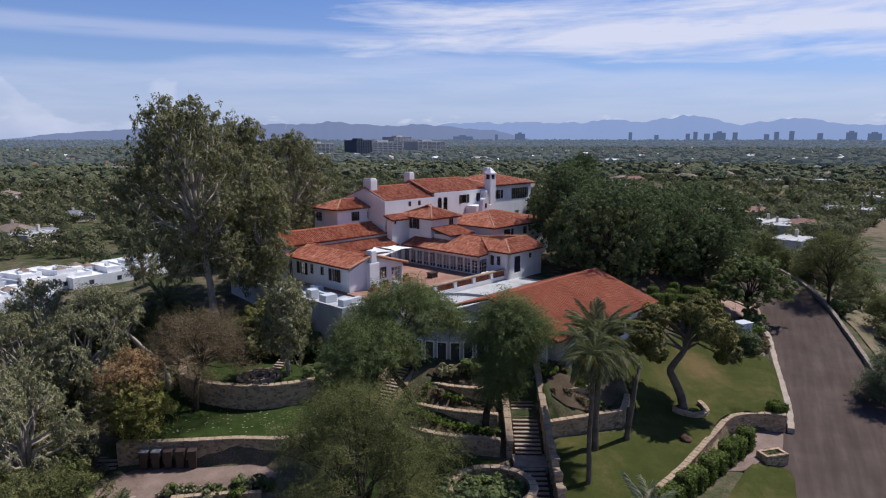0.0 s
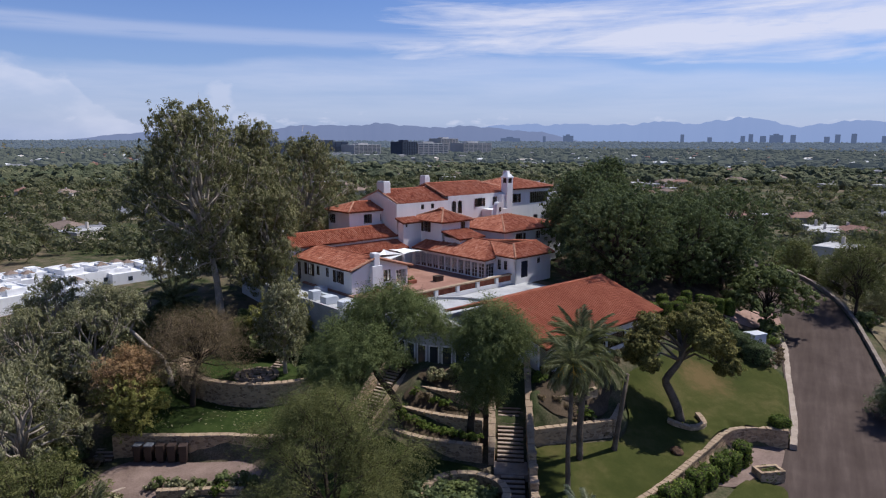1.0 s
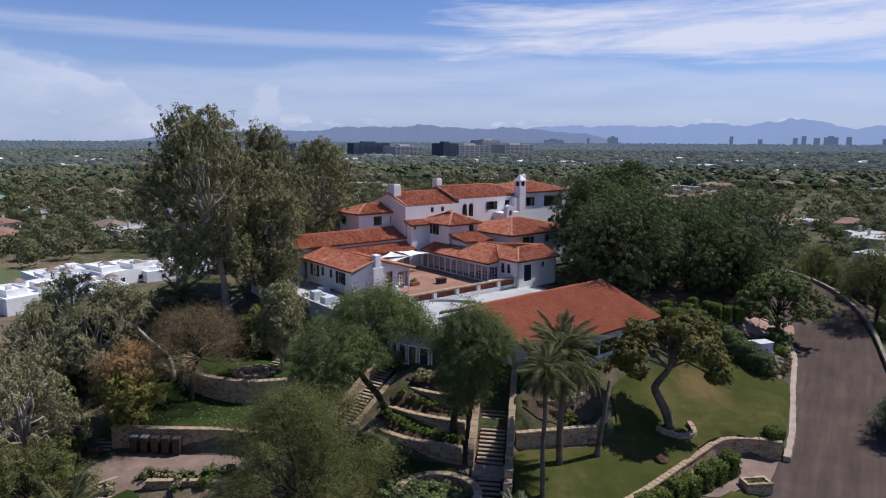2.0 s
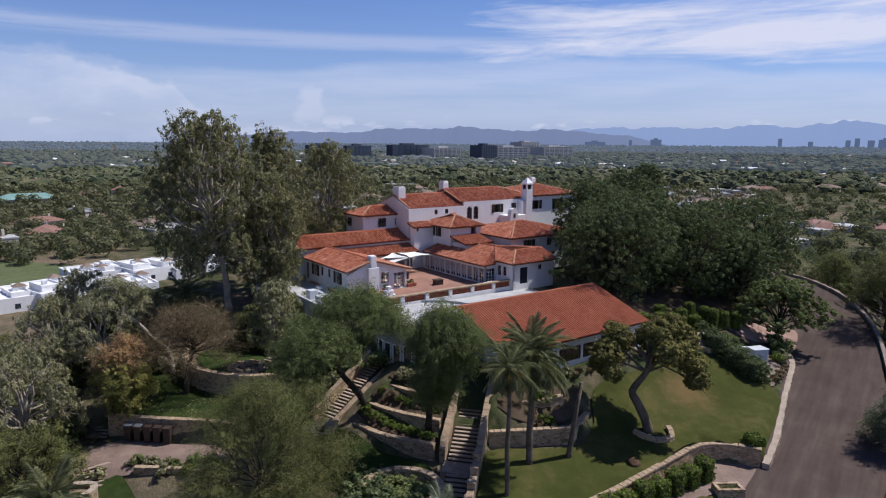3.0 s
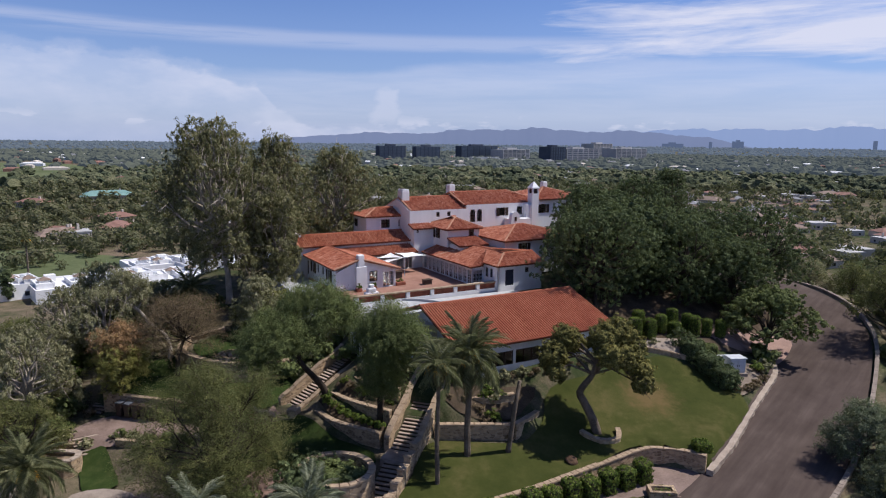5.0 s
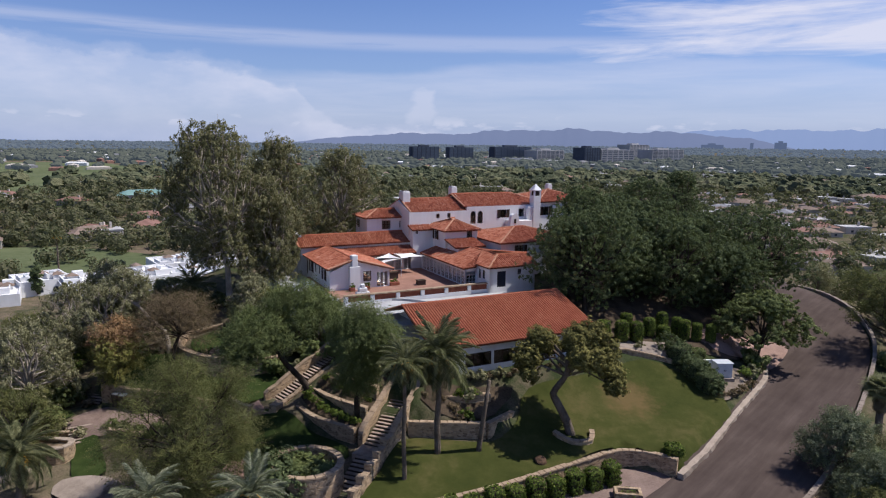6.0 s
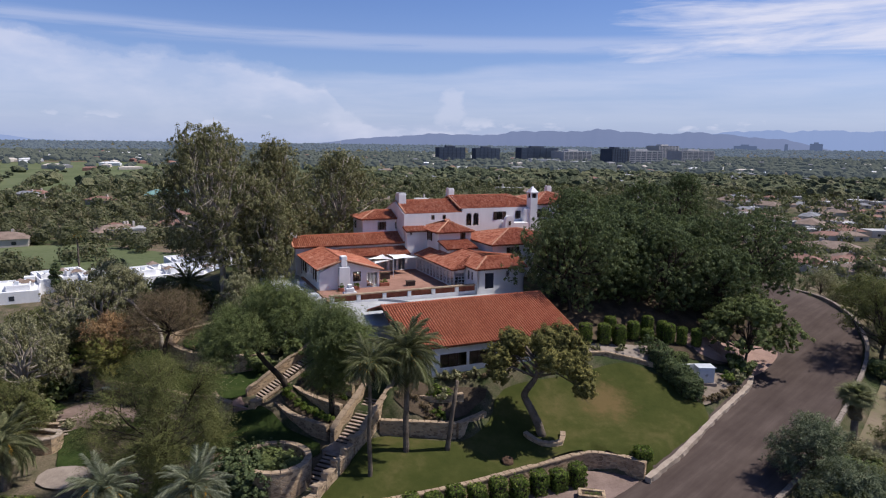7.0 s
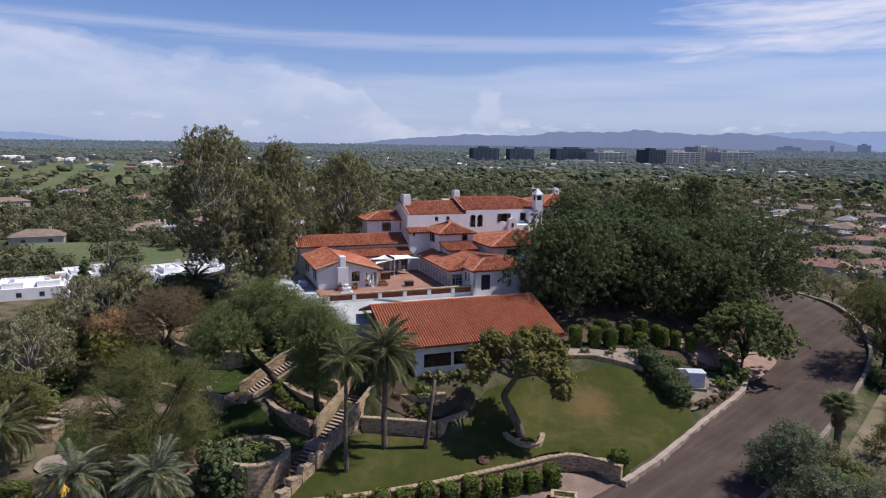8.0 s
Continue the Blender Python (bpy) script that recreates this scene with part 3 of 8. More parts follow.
def stone_wall(name, label, line, top, low=1.2, thick=0.45, step=0.6, closed=False, coping=True, mat=None, cap_mat=None, rough=0.05, flat_top=None, seed=3):
    """A rubble wall along a smooth line; top is metres above the ground (or flat_top a fixed height). The cap is split in stones."""
    rnd = random.Random(seed)
    pts = curve_through([(*p, 0) for p in line], step, closed)
    wall = thing(name, label, "garden wall")
    count = len(pts)
    rows = []
    for i, p in enumerate(pts):
        a, b = (pts[i - 1], pts[(i + 1) % count]) if closed else (pts[max(i - 1, 0)], pts[min(i + 1, count - 1)])
        d = (b - a).normalized()
        nrm = Vector((-d.y, d.x, 0))
        t = i / max(count - 1, 1)
        zt = (flat_top if flat_top is not None else lz(p.x, p.y) + (top(t) if callable(top) else top)) if not callable(flat_top) else flat_top(t)
        zb = min(lz(p.x, p.y), zt) - low
        rows.append((p, nrm, zt, zb))
    bm = bmesh.new()
    rings = []
    for p, nrm, zt, zb in rows:
        j = [rnd.uniform(-rough, rough) for _ in range(6)]
        zm = (zt * 2 + zb) / 3
        rings.append([bm.verts.new(q) for q in (
            (*(p + nrm * (thick / 2 + 0.08))[:2], zb), (*(p + nrm * (thick / 2 + j[0]))[:2], zm), (*(p + nrm * (thick / 2 + j[1] * 0.6))[:2], zt),
            (*(p - nrm * (thick / 2 + j[2] * 0.6))[:2], zt), (*(p - nrm * (thick / 2 + j[3]))[:2], zm), (*(p - nrm * (thick / 2 + 0.08))[:2], zb))])
    pairs = list(zip(rings, rings[1:])) + ([(rings[-1], rings[0])] if closed else [])
    for r, s in pairs:
        for k in range(6):
            bm.faces.new((r[k], s[k], s[(k + 1) % 6], r[(k + 1) % 6]))
    if not closed:
        bm.faces.new(rings[0])
        bm.faces.new(rings[-1][::-1])
    bmesh.ops.recalc_face_normals(bm, faces=bm.faces)
    part("masonry", bm, mat or M_STONE, wall)
    if coping:
        ends = range(count if closed else count - 1)
        for i in ends:
            (p, nrm, zt, _), (q, nq, zq, _) = rows[i], rows[(i + 1) % count]
            w = thick / 2 + 0.05 + rnd.uniform(0, 0.04)
            g = 0.012
            d = (q - p) * g / max((q - p).length, 0.01)
            h = 0.1 + rnd.uniform(0, 0.025)
            corner = [p + d + nrm * w, q - d + nq * w, q - d - nq * w, p + d - nrm * w]
            zs = [zt, zq, zq, zt]
            bm = bmesh.new()
            low_v = [bm.verts.new((c.x, c.y, z - 0.01)) for c, z in zip(corner, zs)]
            mid = (corner[0] + corner[2]) / 2
            top_v = [bm.verts.new((c.x + (mid.x - c.x) * 0.08, c.y + (mid.y - c.y) * 0.08, z + h)) for c, z in zip(corner, zs)]
            bm.faces.new(top_v)
            for k in range(4):
                bm.faces.new((low_v[k], low_v[(k + 1) % 4], top_v[(k + 1) % 4], top_v[k]))
            bmesh.ops.recalc_face_normals(bm, faces=bm.faces)
            part("coping_stone", bm, cap_mat or M_COPING, wall)
    return wall

# ---- the mansion ----
PLANTERS = []

def roof_slope(bm_bed, tiles, points, spacing=0.31, course=0.45, thick=0.16):
    """Clay barrel tiles in rows on one sloping plane. The first two points are its eave."""
    pts = [Vector(p) for p in points]
    a, b = pts[0], pts[1]
    along = (b - a).normalized()
    centre = sum(pts, Vector()) / len(pts)
    nrm = along.cross(centre - a).normalized()
    if nrm.z < 0:
        nrm = -nrm
    up = nrm.cross(along)
    if up.z < 0:
        up = -up
    flat = [((p - a).dot(along), (p - a).dot(up)) for p in pts]
    slab(bm_bed, pts if (pts[1] - pts[0]).cross(pts[2] - pts[1]).z > 0 else pts[::-1], thick)
    verts, faces = tiles
    lo_s, hi_s = min(f[0] for f in flat), max(f[0] for f in flat)
    count = max(1, int((hi_s - lo_s) / spacing))
    for c in range(count):
        s = lo_s + (c + 0.5) * (hi_s - lo_s) / count
        cuts = []
        for (s0, r0), (s1, r1) in zip(flat, flat[1:] + flat[:1]):
            if (s0 - s) * (s1 - s) < 0:
                cuts.append(r0 + (r1 - r0) * (s - s0) / (s1 - s0))
        if len(cuts) < 2:
            continue
        r, end = min(cuts) - 0.06, max(cuts)
        while r < end - 0.05:
            far = min(r + course, end)
            base = len(verts)
            w = spacing * 0.36
            for rr, ww, lift in ((r, w * 1.05, 0.03), (far + 0.03, w * 0.94, 0.012)):
                for k in range(5):
                    t = math.pi * k / 4
                    verts.append(tuple(a + along * (s - math.cos(t) * ww) + up * rr + nrm * (lift + math.sin(t) * ww * 1.15)))
            for k in range(4):
                faces.append((base + k, base + k + 1, base + 6 + k, base + 5 + k))
            faces.append((base + 4, base + 3, base + 2, base + 1, base))
            r = far


def roof(parent, name, slopes, ridges=(), label="", spacing=0.31, clay=None):
    """A tiled roof: bed, barrel tiles and its ridge caps."""
    bed, tiles = bmesh.new(), ([], [])
    for points in slopes:
        roof_slope(bed, tiles, points, spacing)
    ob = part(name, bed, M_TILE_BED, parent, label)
    part("barrel_tiles", raw_mesh("barrel_tiles", *tiles, clay or M_TILE, False), None, ob, kind="stuff")
    for p, q in ridges:
        bm = bmesh.new()
        p, q = Vector(p), Vector(q)
        k = max(2, int((q - p).length / 0.42))
        line, radii = [], []
        for i in range(k):
            line += [p.lerp(q, i / k) + Vector((0, 0, 0.06)), p.lerp(q, (i + 0.93) / k) + Vector((0, 0, 0.05))]
            radii += [0.17, 0.13]
        tube(bm, line, radii, 7)
        part("ridge_cap", bm, M_TILE if abs(p.z - q.z) < 0.05 else M_RIDGE, ob)
    return ob


def hip(parent, u0, u1, v0, v1, z, rise, axis="u", hips=(1, 1), over=0.45, skip=(), name="roof"):
    """Hipped or gabled roof over a rectangle. hips: whether the low and the high end of the ridge are hipped."""
    u0, u1, v0, v1 = u0 - over, u1 + over, v0 - over, v1 + over
    if axis == "u":
        half, vm = (v1 - v0) / 2, (v0 + v1) / 2
        a = Vector((u0 + (half * hips[0]), vm, z + rise))
        b = Vector((u1 - (half * hips[1]), vm, z + rise))
        c = [Vector((u0, v0, z)), Vector((u1, v0, z)), Vector((u1, v1, z)), Vector((u0, v1, z))]
        sides = {"front": [c[0], c[1], b, a], "back": [c[2], c[3], a, b], "low": [c[3], c[0], a], "high": [c[1], c[2], b]}
        lines = [(a, b)]
        lines += [(c[0], a), (c[3], a)] if hips[0] else [(c[0], a), (c[3], a)]
        lines += [(c[1], b), (c[2], b)]
    else:
        half, um = (u1 - u0) / 2, (u0 + u1) / 2
        a = Vector((um, v0 + half * hips[0], z + rise))
        b = Vector((um, v1 - half * hips[1], z + rise))
        c = [Vector((u0, v0, z)), Vector((u1, v0, z)), Vector((u1, v1, z)), Vector((u0, v1, z))]
        sides = {"front": [c[3], c[0], a, b], "back": [c[1], c[2], b, a], "low": [c[0], c[1], a], "high": [c[2], c[3], b]}
        lines = [(a, b), (c[0], a), (c[1], a), (c[2], b), (c[3], b)]
    if not hips[0]:
        sides.pop("low")
    if not hips[1]:
        sides.pop("high")
    return roof(parent, name, [s for k, s in sides.items() if k not in skip], lines)


def shed(parent, p0, p1, q1, q0, name="roof", ridges=()):
    """A single slope; p0-p1 is the eave, q0-q1 the upper edge."""
    return roof(parent, name, [[p0, p1, q1, q0]], ridges)


def wall_panel(parent, p0, p1, z0, z1, openings=(), thick=0.32, mat=None, gable=None, name="wall"):
    """A wall from p0 to p1 (outside on its right) with openings (s0, s1, low, high, kind) right through. gable: height of a peak over its middle (or a pair of place and height)."""
    p0, p1 = Vector((*p0, 0)), Vector((*p1, 0))
    length = (p1 - p0).length
    d = (p1 - p0) / length
    out = Vector((d.y, -d.x, 0))
    xs = sorted({0.0, length, *[min(max(o[k], 0), length) for o in openings for k in (0, 1)]})
    zs = sorted({z0, z1, *[min(max(o[k], z0), z1) for o in openings for k in (2, 3)]})
    def hole(i, j):
        if not (0 <= i < len(xs) - 1 and 0 <= j < len(zs) - 1):
            return True
        x, z = (xs[i] + xs[i + 1]) / 2, (zs[j] + zs[j + 1]) / 2
        return any(o[0] < x < o[1] and o[2] < z < o[3] for o in openings)
    bm = bmesh.new()
    def at(x, z, n):
        q = p0 + d * x - out * n
        return bm.verts.new((q.x, q.y, z))
    for i in range(len(xs) - 1):
        for j in range(len(zs) - 1):
            if hole(i, j):
                continue
            x, X1, z, Z1 = xs[i], xs[i + 1], zs[j], zs[j + 1]
            bm.faces.new((at(x, z, 0), at(X1, z, 0), at(X1, Z1, 0), at(x, Z1, 0)))
            bm.faces.new((at(X1, z, thick), at(x, z, thick), at(x, Z1, thick), at(X1, Z1, thick)))
            if hole(i - 1, j):
                bm.faces.new((at(x, z, thick), at(x, z, 0), at(x, Z1, 0), at(x, Z1, thick)))
            if hole(i + 1, j):
                bm.faces.new((at(X1, z, 0), at(X1, z, thick), at(X1, Z1, thick), at(X1, Z1, 0)))
            if hole(i, j - 1):
                bm.faces.new((at(x, z, thick), at(X1, z, thick), at(X1, z, 0), at(x, z, 0)))
            if hole(i, j + 1):
                bm.faces.new((at(x, Z1, 0), at(X1, Z1, 0), at(X1, Z1, thick), at(x, Z1, thick)))
    if gable:
        gx_, gz_ = gable if isinstance(gable, tuple) else (length / 2, gable)
        f = [at(0, z1, 0), at(length, z1, 0), at(gx_, gz_, 0)]
        b = [at(0, z1, thick), at(length, z1, thick), at(gx_, gz_, thick)]
        bm.faces.new(f)
        bm.faces.new(b[::-1])
        bm.faces.new((f[0], f[2], b[2], b[0]))
        bm.faces.new((f[2], f[1], b[1], b[2]))
    bmesh.ops.remove_doubles(bm, verts=bm.verts, dist=0.001)
    wall = part(name, bm, mat or M_STUCCO, parent)
    for s0, s1, low, high, kind in openings:
        fill_opening(parent, p0 + d * s0 - out * thick * 0.45, d, out, s1 - s0, low, high, kind)
    return wall


def fill_opening(parent, corner, d, out, width, low, high, kind):
    """Window, french window or door in an opening: frame, bars, panes."""
    if kind == "void":
        return
    m = Matrix((( d.x, out.x, 0, corner.x), (d.y, out.y, 0, corner.y), (0, 0, 1, low), (0, 0, 0, 1)))
    tall = high - low
    wood = M_WHITEWOOD if kind in ("french", "white") else M_WOOD
    bm = bmesh.new()
    f = 0.07
    box(bm, 0, f, -0.05, 0.05, 0, tall)
    box(bm, width - f, width, -0.05, 0.05, 0, tall)
    box(bm, f, width - f, -0.05, 0.05, 0, f)
    box(bm, f, width - f, -0.05, 0.05, tall - f, tall)
    ob = part("door" if kind == "door" else "window", bm, M_BLUEDOOR if kind == "door" else wood, parent)
    ob.matrix_local = m
    if kind == "door":
        bm = bmesh.new()
        box(bm, f, width - f, -0.03, 0.03, 0.01, tall - f)
        for k in range(2):
            box(bm, f + 0.12, width - f - 0.12, 0.03, 0.045, 0.2 + k * tall * 0.45, 0.2 + tall * 0.36 + k * tall * 0.45)
        part("leaf", bm, M_BLUEDOOR, ob)
        return
    bars = max(2, round(width / (1.1 if kind == "wide" else 0.55)))
    rails = 4 if kind == "french" else (1 if kind == "wide" else 2)
    bm = bmesh.new()
    thin = 0.035
    for k in range(1, bars):
        x = f + (width - 2 * f) * k / bars
        box(bm, x - thin, x + thin, -0.03, 0.03, f, tall - f)
    for k in range(1, rails):
        z = f + (tall - 2 * f) * k / rails
        box(bm, f, width - f, -0.025, 0.025, z - thin * 0.7, z + thin * 0.7)
    part("glazing_bar", bm, wood, ob)
    if kind == "arch":
        bm = bmesh.new()
        r = width / 2
        for side in (0, 1):
            pts = [(side * width, tall)] + [(r - r * math.cos(t), tall - r + r * math.sin(t)) for t in [math.pi * (0.5 * side + 0.5 * k / 6) for k in range(7)]]
            pts = [(x, min(z, tall)) for x, z in pts]
            vs0, vs1 = [bm.verts.new((x, 0.13, z)) for x, z in pts], [bm.verts.new((x, -0.1, z)) for x, z in pts]
            bm.faces.new(vs0)
            bm.faces.new(vs1[::-1])
            for i in range(len(pts)):
                j = (i + 1) % len(pts)
                bm.faces.new((vs0[i], vs1[i], vs1[j], vs0[j]))
        bmesh.ops.recalc_face_normals(bm, faces=bm.faces)
        part("arch", bm, M_STUCCO, ob)
    bm = bmesh.new()
    box(bm, f, width - f, -0.008, 0.008, f, tall - f)
    glass = part("pane", bm, M_GLASS, ob)
    glass.visible_shadow = False
    if kind == "shutter":
        for x0 in (-width * 0.5 - 0.02, width + 0.02):
            bm = bmesh.new()
            box(bm, x0, x0 + width * 0.5, 0.16, 0.21, 0, tall)
            for j in range(7):
                z = 0.08 + (tall - 0.16) * (j + 0.5) / 7
                box(bm, x0 + 0.05, x0 + width * 0.5 - 0.05, 0.21, 0.225, z - 0.05, z + 0.03)
            part("shutter", bm, M_WOOD, ob)


def wing(parent, u0, u1, v0, v1, z0, z1, front=(), left=(), back=(), right=(), gables=(None, None, None, None), only="frbl"):
    """Four walls. front faces -v, left faces -u. Openings along each: front from u0, right from v0, back from u1, left from v1."""
    e = 0.32
    if "f" in only:
        wall_panel(parent, (u0, v0), (u1, v0), z0, z1, front, gable=gables[0])
    if "r" in only:
        wall_panel(parent, (u1, v0 + e), (u1, v1 - e), z0, z1, [(a - e, b - e, *r) for a, b, *r in right], gable=gables[1])
    if "b" in only:
        wall_panel(parent, (u1, v1), (u0, v1), z0, z1, back, gable=gables[2])
    if "l" in only:
        wall_panel(parent, (u0, v1 - e), (u0, v0 + e), z0, z1, [(a - e, b - e, *r) for a, b, *r in left], gable=gables[3])


def chimney(parent, u, v, w, l, z0, z1, cap="round"):
    bm = bmesh.new()
    box(bm, u - w / 2, u + w / 2, v - l / 2, v + l / 2, z0, z1 - 0.25, 0.05)
    if cap == "round":
        box(bm, u - w / 2 + 0.06, u + w / 2 - 0.06, v - l / 2 + 0.06, v + l / 2 - 0.06, z1 - 0.3, z1, 0.12)
    ob = part("chimney", bm, M_STUCCO, parent)
    bm = bmesh.new()
    box(bm, u - w / 2 + 0.2, u + w / 2 - 0.2, v - l / 2 + 0.2, v + l / 2 - 0.2, z1 - 0.1, z1 + 0.05)
    part("flue", bm, M_WOOD, ob)
    return ob


mansion = thing("mansion", "white stucco hilltop mansion with red clay barrel tile roofs", "house", at=HOUSE)
G = 9.0          # floor of the terrace
# west range, with its long low gable
wing(mansion, -15.3, 2.5, 14.2, 19.8, 6.0, 13.2, left=[(2.2, 3.5, 11.0, 12.4, "shutter")], gables=(None, None, None, 14.45), only="fbl")
hip(mansion, -15.3, 2.6, 14.2, 19.8, 13.15, 1.3, "u", (0, 0), 0.4)
chimney(mansion, -15.0, 17.0, 0.9, 0.9, 12.5, 15.2)
# cloister roof along the court's west side
shed(mansion, (-7.5, 11.3, 11.65), (2.6, 11.3, 11.65), (2.6, 14.18, 12.55), (-9.5, 14.18, 12.55))
wall_panel(mansion, (-7.2, 12.0), (2.4, 12.0), G, 11.6, [(0.4 + i * 1.5, 1.6 + i * 1.5, G + 0.05, 11.2, "french") for i in range(6)], 0.25)
# salon wing with gable front and chimney breast
wing(mansion, -14.6, -6.0, 1.4, 14.0, 6.0, 11.95, only="l",
     left=[(0.3, 1.1, 9.2, 11.4, "dark"), (2.7, 3.8, 10.0, 11.55, "shutter"), (4.9, 5.6, 10.3, 11.5, "dark"), (7.0, 7.7, 10.4, 11.5, "dark"), (9.3, 10.4, 10.0, 11.5, "shutter")])
wing(mansion, -14.6, -6.0, 1.4, 14.0, 6.0, 11.5, only="fr", gables=((3.35, 13.0), None, None, None),
     front=[(4.75, 5.9, 9.95, 11.35, "dark"), (6.7, 8.4, G + 0.05, 11.15, "french")], right=[(1 + i * 1.6, 2.2 + i * 1.6, G + 0.05, 11.1, "french") for i in range(6)])
roof(mansion, "roof", [[(-15.05, 14.1, 12.0), (-15.05, 0.95, 12.0), (-11.3, 0.95, 13.15), (-11.3, 14.1, 13.15)],
                       [(-5.5, 0.95, 11.5), (-5.5, 12.0, 11.5), (-11.3, 12.0, 13.15), (-11.3, 0.95, 13.15)]],
     [((-11.3, 0.95, 13.15), (-11.3, 14.1, 13.15)), ((-15.05, 0.95, 12.0), (-11.3, 0.95, 13.15)), ((-5.5, 0.95, 11.5), (-11.3, 0.95, 13.15))])
stack = bmesh.new()
box(stack, -12.0, -10.5, 0.75, 1.38, 8.0, 12.2, 0.06)
box(stack, -11.7, -10.8, 0.8, 1.75, 11.9, 13.75, 0.14)
part("chimney", stack, M_STUCCO, mansion, "rounded white stucco chimney breast")
# square upper room over the west range
wing(mansion, -3.5, 3.2, 17.6, 23.1, 12.0, 16.75, left=[(0.4, 1.8, 14.8, 16.1, "dark")], front=[(2.6, 4.1, 14.85, 16.2, "dark"), (5.65, 6.05, 15.0, 16.05, "dark")])
hip(mansion, -3.5, 3.6, 17.6, 23.1, 16.75, 1.1, "u", (1, 0))
# middle range with its gable and stack
wing(mansion, 2.4, 12.9, 13.9, 23.5, 8.8, 17.8, front=[(4.8, 5.4, 16.7, 17.45, "dark"), (6.85, 7.45, 16.7, 17.45, "dark")], gables=(None, None, None, 19.4), only="fbl")
hip(mansion, 3.1, 12.9, 14.4, 23.0, 17.8, 1.75, "u", (0, 0), 0.4)
chimney(mansion, 3.4, 18.3, 1.3, 1.8, 16.8, 21.0)
# long upper range
wing(mansion, 12.9, 27.0, 13.9, 24.0, 8.8, 18.4, front=[(0.75, 1.75, 15.5, 17.6, "arch"), (2.1, 3.1, 15.5, 17.6, "arch"), (6.6, 7.8, 16.3, 17.7, "shutter"), (10.3, 11.4, 16.35, 17.75, "dark")], gables=(None, None, None, 20.2))
hip(mansion, 12.9, 29.0, 14.4, 23.6, 18.4, 1.75, "u", (0, 1), 0.4)
chimney(mansion, 13.3, 20.0, 1.1, 1.3, 18.6, 21.5)
# east block, its loggia opening filled by a dark-framed window
wing(mansion, 27.0, 38.2, 13.4, 24.0, 8.8, 18.9, front=[(1.0, 2.2, 16.5, 18.0, "shutter"), (5.4, 10.4, 16.2, 18.1, "dark"), (2.0, 3.2, 12.6, 14.0, "dark"), (6.5, 7.7, 12.6, 14.0, "dark")])
hip(mansion, 27.0, 38.2, 13.4, 24.0, 18.9, 1.7, "v", (1, 1), 0.5)
chimney(mansion, 34.0, 20.5, 1.0, 1.0, 19.0, 21.6)
# front rooms, upper storey
wing(mansion, 5.9, 11.6, 7.8, 13.9, 8.8, 15.4, left=[(2.1, 3.1, 13.7, 15.15, "shutter")], front=[(3.8, 4.75, 14.15, 15.15, "dark")], only="flr")
hip(mansion, 5.9, 11.6, 7.8, 14.4, 15.4, 1.55, "u", (1, 1))
wing(mansion, 2.4, 5.9, 12.4, 13.9, 8.8, 15.1, front=[(0.45, 0.85, 14.5, 14.95, "dark")], only="fl")
shed(mansion, (2.1, 12.0, 15.15), (5.9, 12.0, 15.15), (5.9, 13.95, 15.75), (2.1, 13.95, 15.75))
# lean-to below them
wing(mansion, 6.1, 10.6, 4.2, 7.8, 8.8, 13.3, only="fl")
shed(mansion, (5.7, 3.9, 13.3), (11.0, 3.9, 13.3), (11.0, 7.78, 14.1), (5.7, 7.78, 14.1))
# south-east room, hipped
wing(mansion, 12.0, 26.0, 1.1, 13.6, 8.8, 14.1, front=[(3.0, 4.1, 12.5, 13.6, "shutter"), (11.4, 12.6, 12.3, 13.4, "shutter"), (7.2, 8.2, 12.5, 13.6, "dark")], only="frl")
hip(mansion, 12.0, 26.0, 1.1, 13.4, 14.1, 1.5, "u", (1, 1))
bell = bmesh.new()
arch_line = [(-0.95, 0), (0.95, 0), (0.75, 1.6)] + [(0.75 * math.cos(t), 1.6 + 0.75 * math.sin(t)) for t in [math.pi * k / 8 for k in range(1, 8)]] + [(-0.75, 1.6)]
low_face = [bell.verts.new((19.0 + x, 8.35, 15.2 + z)) for x, z in arch_line]
bell.faces.new(low_face)
grown = bmesh.ops.extrude_face_region(bell, geom=list(bell.faces))
bmesh.ops.translate(bell, vec=(0, 0.8, 0), verts=[v for v in grown["geom"] if isinstance(v, bmesh.types.BMVert)])
bmesh.ops.recalc_face_normals(bell, faces=bell.faces)
bell_ob = part("chimney", bell, M_STUCCO, mansion, "arched white bell gable chimney")
slot = bmesh.new()
box(slot, 18.8, 19.2, 8.3, 9.2, 16.0, 16.7, 0.02)
part("flue", slot, M_WOOD, bell_ob)
# dining room round the court's east side
wall_panel(mansion, (3.6, 11.8), (3.6, -3.1), 8.7, 11.5, [(0.6 + i * 1.3, 1.7 + i * 1.3, G + 0.05, 11.1, "french") for i in range(11)], 0.25)
wall_panel(mansion, (3.6, -3.1), (5.6, -3.1), 8.7, 11.5, [(0.2, 1.8, G + 0.05, 11.1, "french")], 0.25)
wall_panel(mansion, (5.6, -3.1), (5.6, -6.6), 8.7, 12.1, [(0.35, 1.0, 10.2, 11.5, "dark"), (1.5, 2.1, 10.3, 11.5, "dark")])
wall_panel(mansion, (5.6, -6.6), (13.0, -6.6), 6.0, 12.1, [(1.2, 2.6, 9.3, 11.5, "door"), (4.5, 5.1, 10.9, 11.6, "dark")])
wall_panel(mansion, (13.0, -6.6), (13.0, 1.1), 6.0, 12.1)
